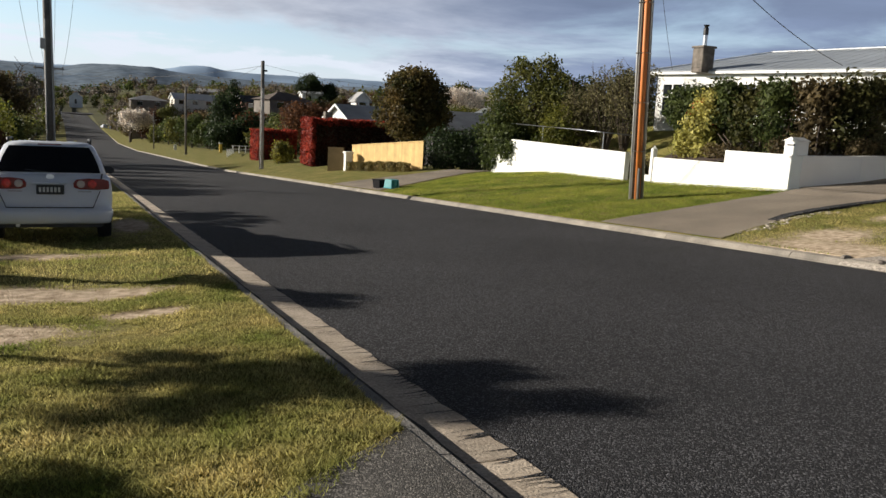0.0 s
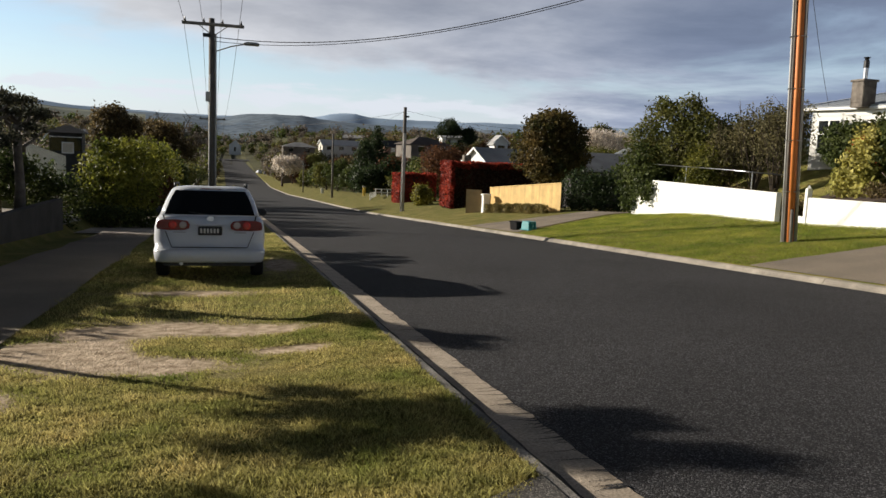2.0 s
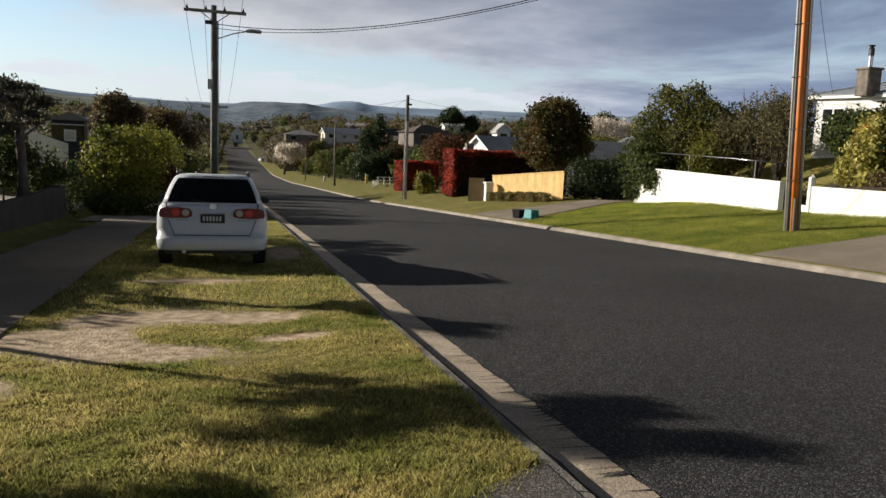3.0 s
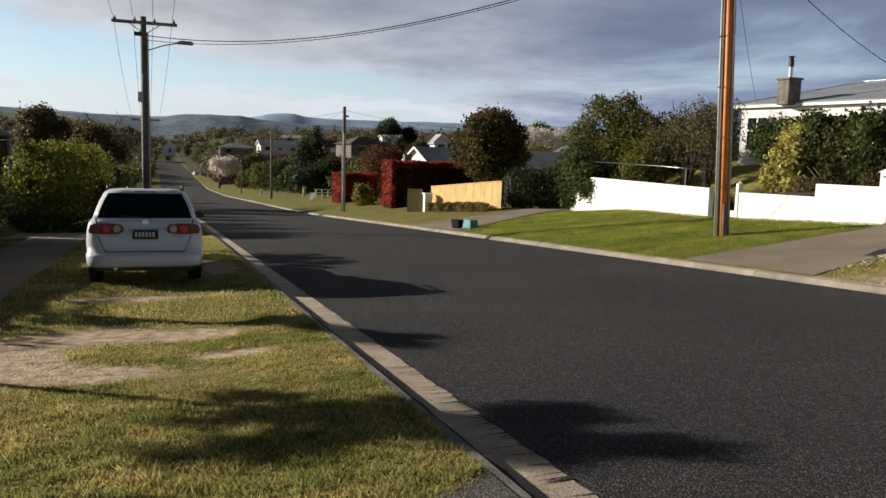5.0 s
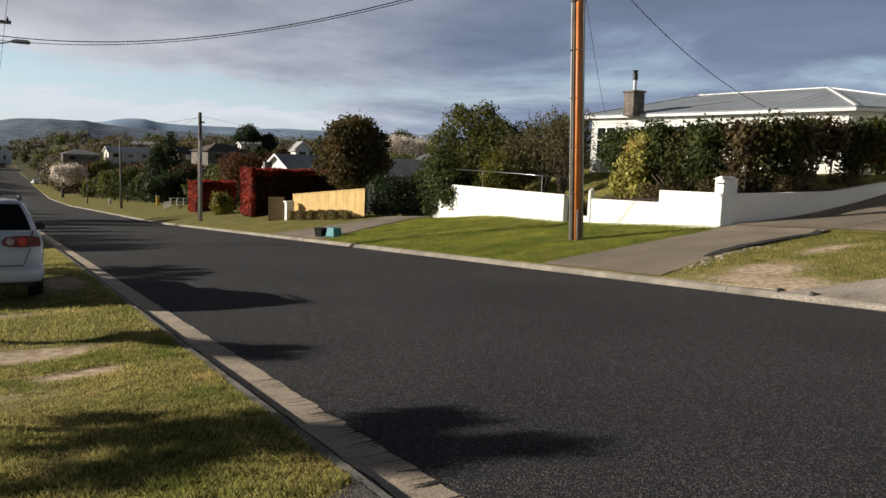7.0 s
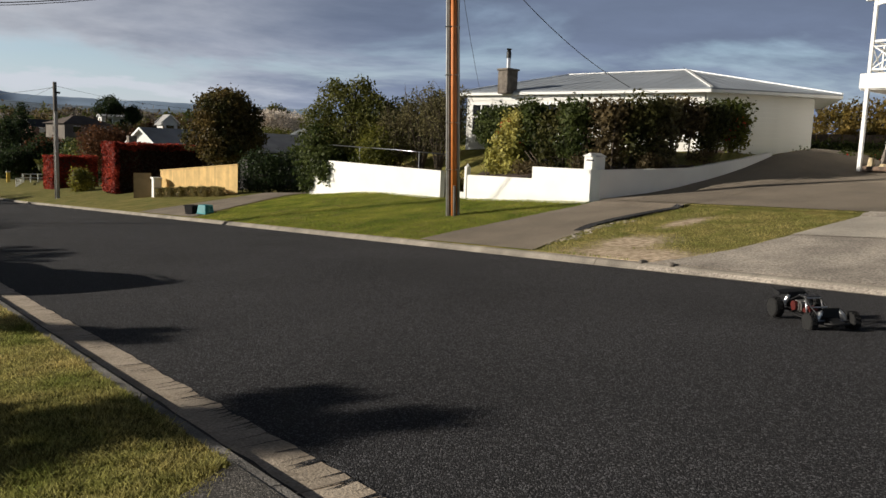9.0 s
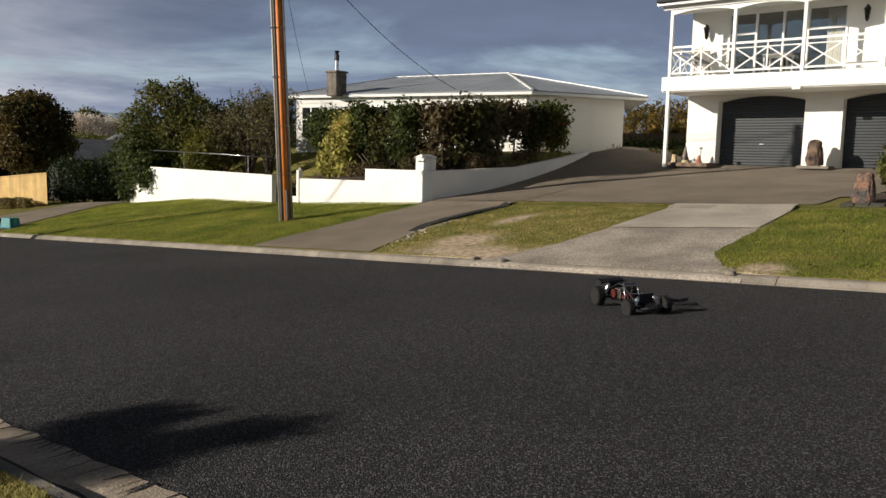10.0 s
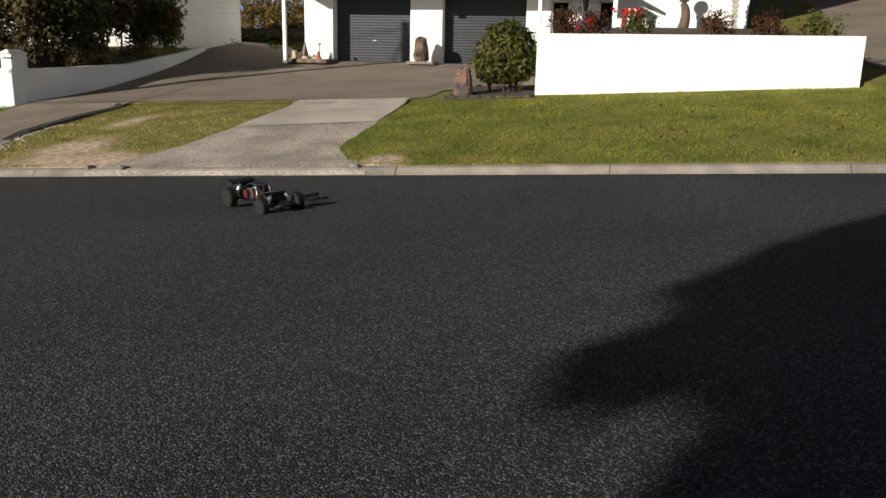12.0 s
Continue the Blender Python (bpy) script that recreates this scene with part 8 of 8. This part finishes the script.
def ridge(name, label, r0, r1, az0, az1, height, mat, seed):
    """A range of hills as ground rising from r0 to a crest and falling behind."""
    verts, faces = [], []
    na, nr = 260, 9
    for j in range(nr + 1):
        v = j / nr
        for i in range(na + 1):
            az = radians(az0 + (az1 - az0) * i / na)
            r = r0 + (r1 - r0) * v
            x, y = math.sin(az) * r, math.cos(az) * r
            top = height(math.degrees(az))
            z = gz(x, y) * 0 + 16.0 * 0 + (-8 + top * math.sin(math.pi * min(1.0, v * 1.25) / 2 if v < 0.8 else math.pi / 2) * (1 if v < 0.8 else 1 - (v - 0.8) * 2))
            z += (noise.fractal((x * 0.004, y * 0.004, seed), 0.9, 2.1, 5)) * top * 0.05 * min(1, v * 3)
            verts.append((x, y, z))
    for j in range(nr):
        for i in range(na):
            k = j * (na + 1) + i
            faces.append((k, k + 1, k + na + 2, k + na + 1))
    tagged(part(name, raw(verts, faces, True), mat), label, "hills", kind="structure")


SKYLINE_AZ = [-45, -30, -20, -12, -9, -6, -1, 1, 3, 5, 6.1, 6.8, 7.6, 8.7, 9.8, 12, 15, 19, 40, 60]
SKYLINE_EL = [3.0, 3.0, 2.7, 2.5, 2.3, 2.2, 2.1, 2.2, 2.2, 2.3, 2.45, 2.66, 2.74, 2.72, 2.48, 2.5, 2.5, 2.55, 2.5, 2.4]


NEAR_AZ = [-45, -6, -0.5, 1, 3, 5, 6.4, 9, 12, 20, 60]
NEAR_EL = [2.6, 2.0, 1.95, 2.3, 2.5, 2.45, 2.15, 1.95, 1.9, 2.0, 2.0]


def crest(dist, azs, els, scale, swell, seed):
    """The height of a crest at that distance, from the skyline's angle."""
    return lambda az: 8 + 1.42 + dist * math.tan(radians(float(np.interp(az, azs, els)) * scale + swell * noise.noise((az * 0.16, seed, 0.0))))


ridge("backdrop_near_hills", "low wooded hills across the valley, tinted blue with haze", 1500, 2600, -40, 60, crest(2380, NEAR_AZ, NEAR_EL, 1.0, 0.12, 2.0), HILL, 1.0)
ridge("backdrop_pasture", "pasture slopes beyond the valley, paled with haze", 1200, 1900, -45, -5.5, crest(1760, SKYLINE_AZ, SKYLINE_EL, 0.88, 0.15, 7.0), HILLG, 3.0)
ridge("backdrop_mountain", "flat-topped distant mountain, tinted blue with haze", 3000, 4200, -40, 60, crest(3960, SKYLINE_AZ, SKYLINE_EL, 0.98, 0.0, 5.0), HILLB, 5.0)

# ---- grass ----
def blades(name, label, n, x_rng, y_rng, h_lo, h_hi, seed, keep, mat=None, wide=1.0, tip=0.012):
    rng = np.random.default_rng(seed)
    x, y = rng.uniform(*x_rng, n), rng.uniform(*y_rng, n)
    k = keep(x, y, rng)
    x, y = x[k], y[k]
    m = len(x)
    z = land(x, y)
    a = rng.uniform(0, 6.283, m)
    # turf grows in tussocks, with thin ground between them
    tuft = np.sin(x * 9.1 + 2.3 * np.sin(y * 6.7)) * np.sin(y * 10.3 + 1.9 * np.sin(x * 5.3)) + 0.6 * np.sin(x * 23.0 + 3 * np.sin(y * 17.0)) * np.sin(y * 27.0 + 2 * np.sin(x * 13.0))
    h = rng.uniform(h_lo, h_hi, m) * (0.7 + 0.6 * rng.random(m)) * np.clip(0.95 + 0.6 * tuft, 0.25, 1.9)
    w = (0.0035 + 0.003 * rng.random(m)) * wide
    lean = rng.uniform(0.3, 1.6, m) * h
    la = rng.uniform(0, 6.283, m)
    p0 = np.stack([x + np.cos(a) * w, y + np.sin(a) * w, z], 1)
    p1 = np.stack([x - np.cos(a) * w, y - np.sin(a) * w, z], 1)
    p2 = np.stack([x + np.cos(la) * lean, y + np.sin(la) * lean, z + h + tip], 1)
    ob = part(name, arrays(np.stack([p0, p1, p2], 1).reshape(-1, 3), 3), mat or BLADE)
    tagged(ob, label, "grass", kind="stuff")


def off_bare(x, y, rng):
    ok = np.ones(len(x), bool)
    for cx_, cy_, rx, ry_ in WORN:
        ok &= (((x - cx_) / rx) ** 2 + ((y - cy_) / ry_) ** 2 > 0.40 + 0.85 * rng.random(len(x)))
    return ok


def path_edge(y):
    return -1.6 - 0.0157 * (y + 14)


blades("verge_grass", "short worn grass on the near verge", 230000, (-2.0, 1.472), (2.2, 8.5), 0.006, 0.024, 1,
       lambda x, y, r: off_bare(x, y, r) & (x > path_edge(y)) & (y > np.interp(x, (-3.6, 0.3, 0.77, 1.0, 1.22, 1.5), (2.2, 2.6, 2.76, 2.94, 3.14, 3.4)) + 0.04 * r.normal(size=len(x))), None, 0.9, 0.006)
blades("verge_grass", "short worn grass further along the verge", 90000, (-2.3, 1.472), (8.5, 26.0), 0.012, 0.035, 2, lambda x, y, r: off_bare(x, y, r) & (x > path_edge(y)))
blades("lawn_grass", "mown lawn below the white wall", 90000, (10.85, 17.3), (-8.0, 4.5), 0.012, 0.035, 3, lambda x, y, r: off_bare(x, y, r) & ~((y > 1.6) & (x > 16.8)) & (y < np.interp(x, (10.9, 12.1, 17.1), (3.75, 4.32, 4.38)) + 0.06 * r.normal(size=len(x))) & (y > -5.3), LAWN)
blades("lawn_grass", "patchy grass between the driveways", 36000, (10.85, 16.95), (6.9, 11.5), 0.012, 0.03, 4, lambda x, y, r: off_bare(x, y, r) & (y > np.interp(x, (10.9, 12.43, 17.0), (7.8, 7.3, 7.08)) + 0.06 * r.normal(size=len(x))) & (y < np.interp(x, (10.6, 13.7, 17.0), (10.7, 11.5, 11.3))))
blades("lawn_grass", "mown grass strip below the long wall", 150000, (10.85, 17.25), (14.4, 31.5), 0.012, 0.04, 5, lambda x, y, r: (y < 28.0 + 0.65 * (x - 10.8)), LAWN)

blades("kerb_grass", "longer grass leaning over the near kerb", 2200, (1.42, 1.480), (3.5, 16.0), 0.012, 0.034, 6, lambda x, y, r: r.random(len(x)) < 0.9)
blades("verge_tufts", "longer grass tufts along the apron's edge", 26000, (-1.9, 1.465), (2.3, 4.6), 0.02, 0.05, 7,
       lambda x, y, r: off_bare(x, y, r) & (x > path_edge(y)) & (y > np.interp(x, (-3.6, 0.3, 0.77, 1.0, 1.22, 1.5), (2.2, 2.6, 2.76, 2.94, 3.14, 3.4)) + 0.05 * r.normal(size=len(x))) & (r.random(len(x)) < 0.25 + 0.55 * np.sin(3.1 * x + 2.0 * y) ** 2), None, 0.8, 0.006)
blades("kerb_grass", "ragged grass hanging over the far kerb", 3600, (10.86, 10.95), (-5.3, 30.0), 0.015, 0.05, 8, lambda x, y, r: (y < 3.5) | ((y > 8.3) & (y < 10.5)) | ((y > 14.6) & (y < 28)), LAWN)
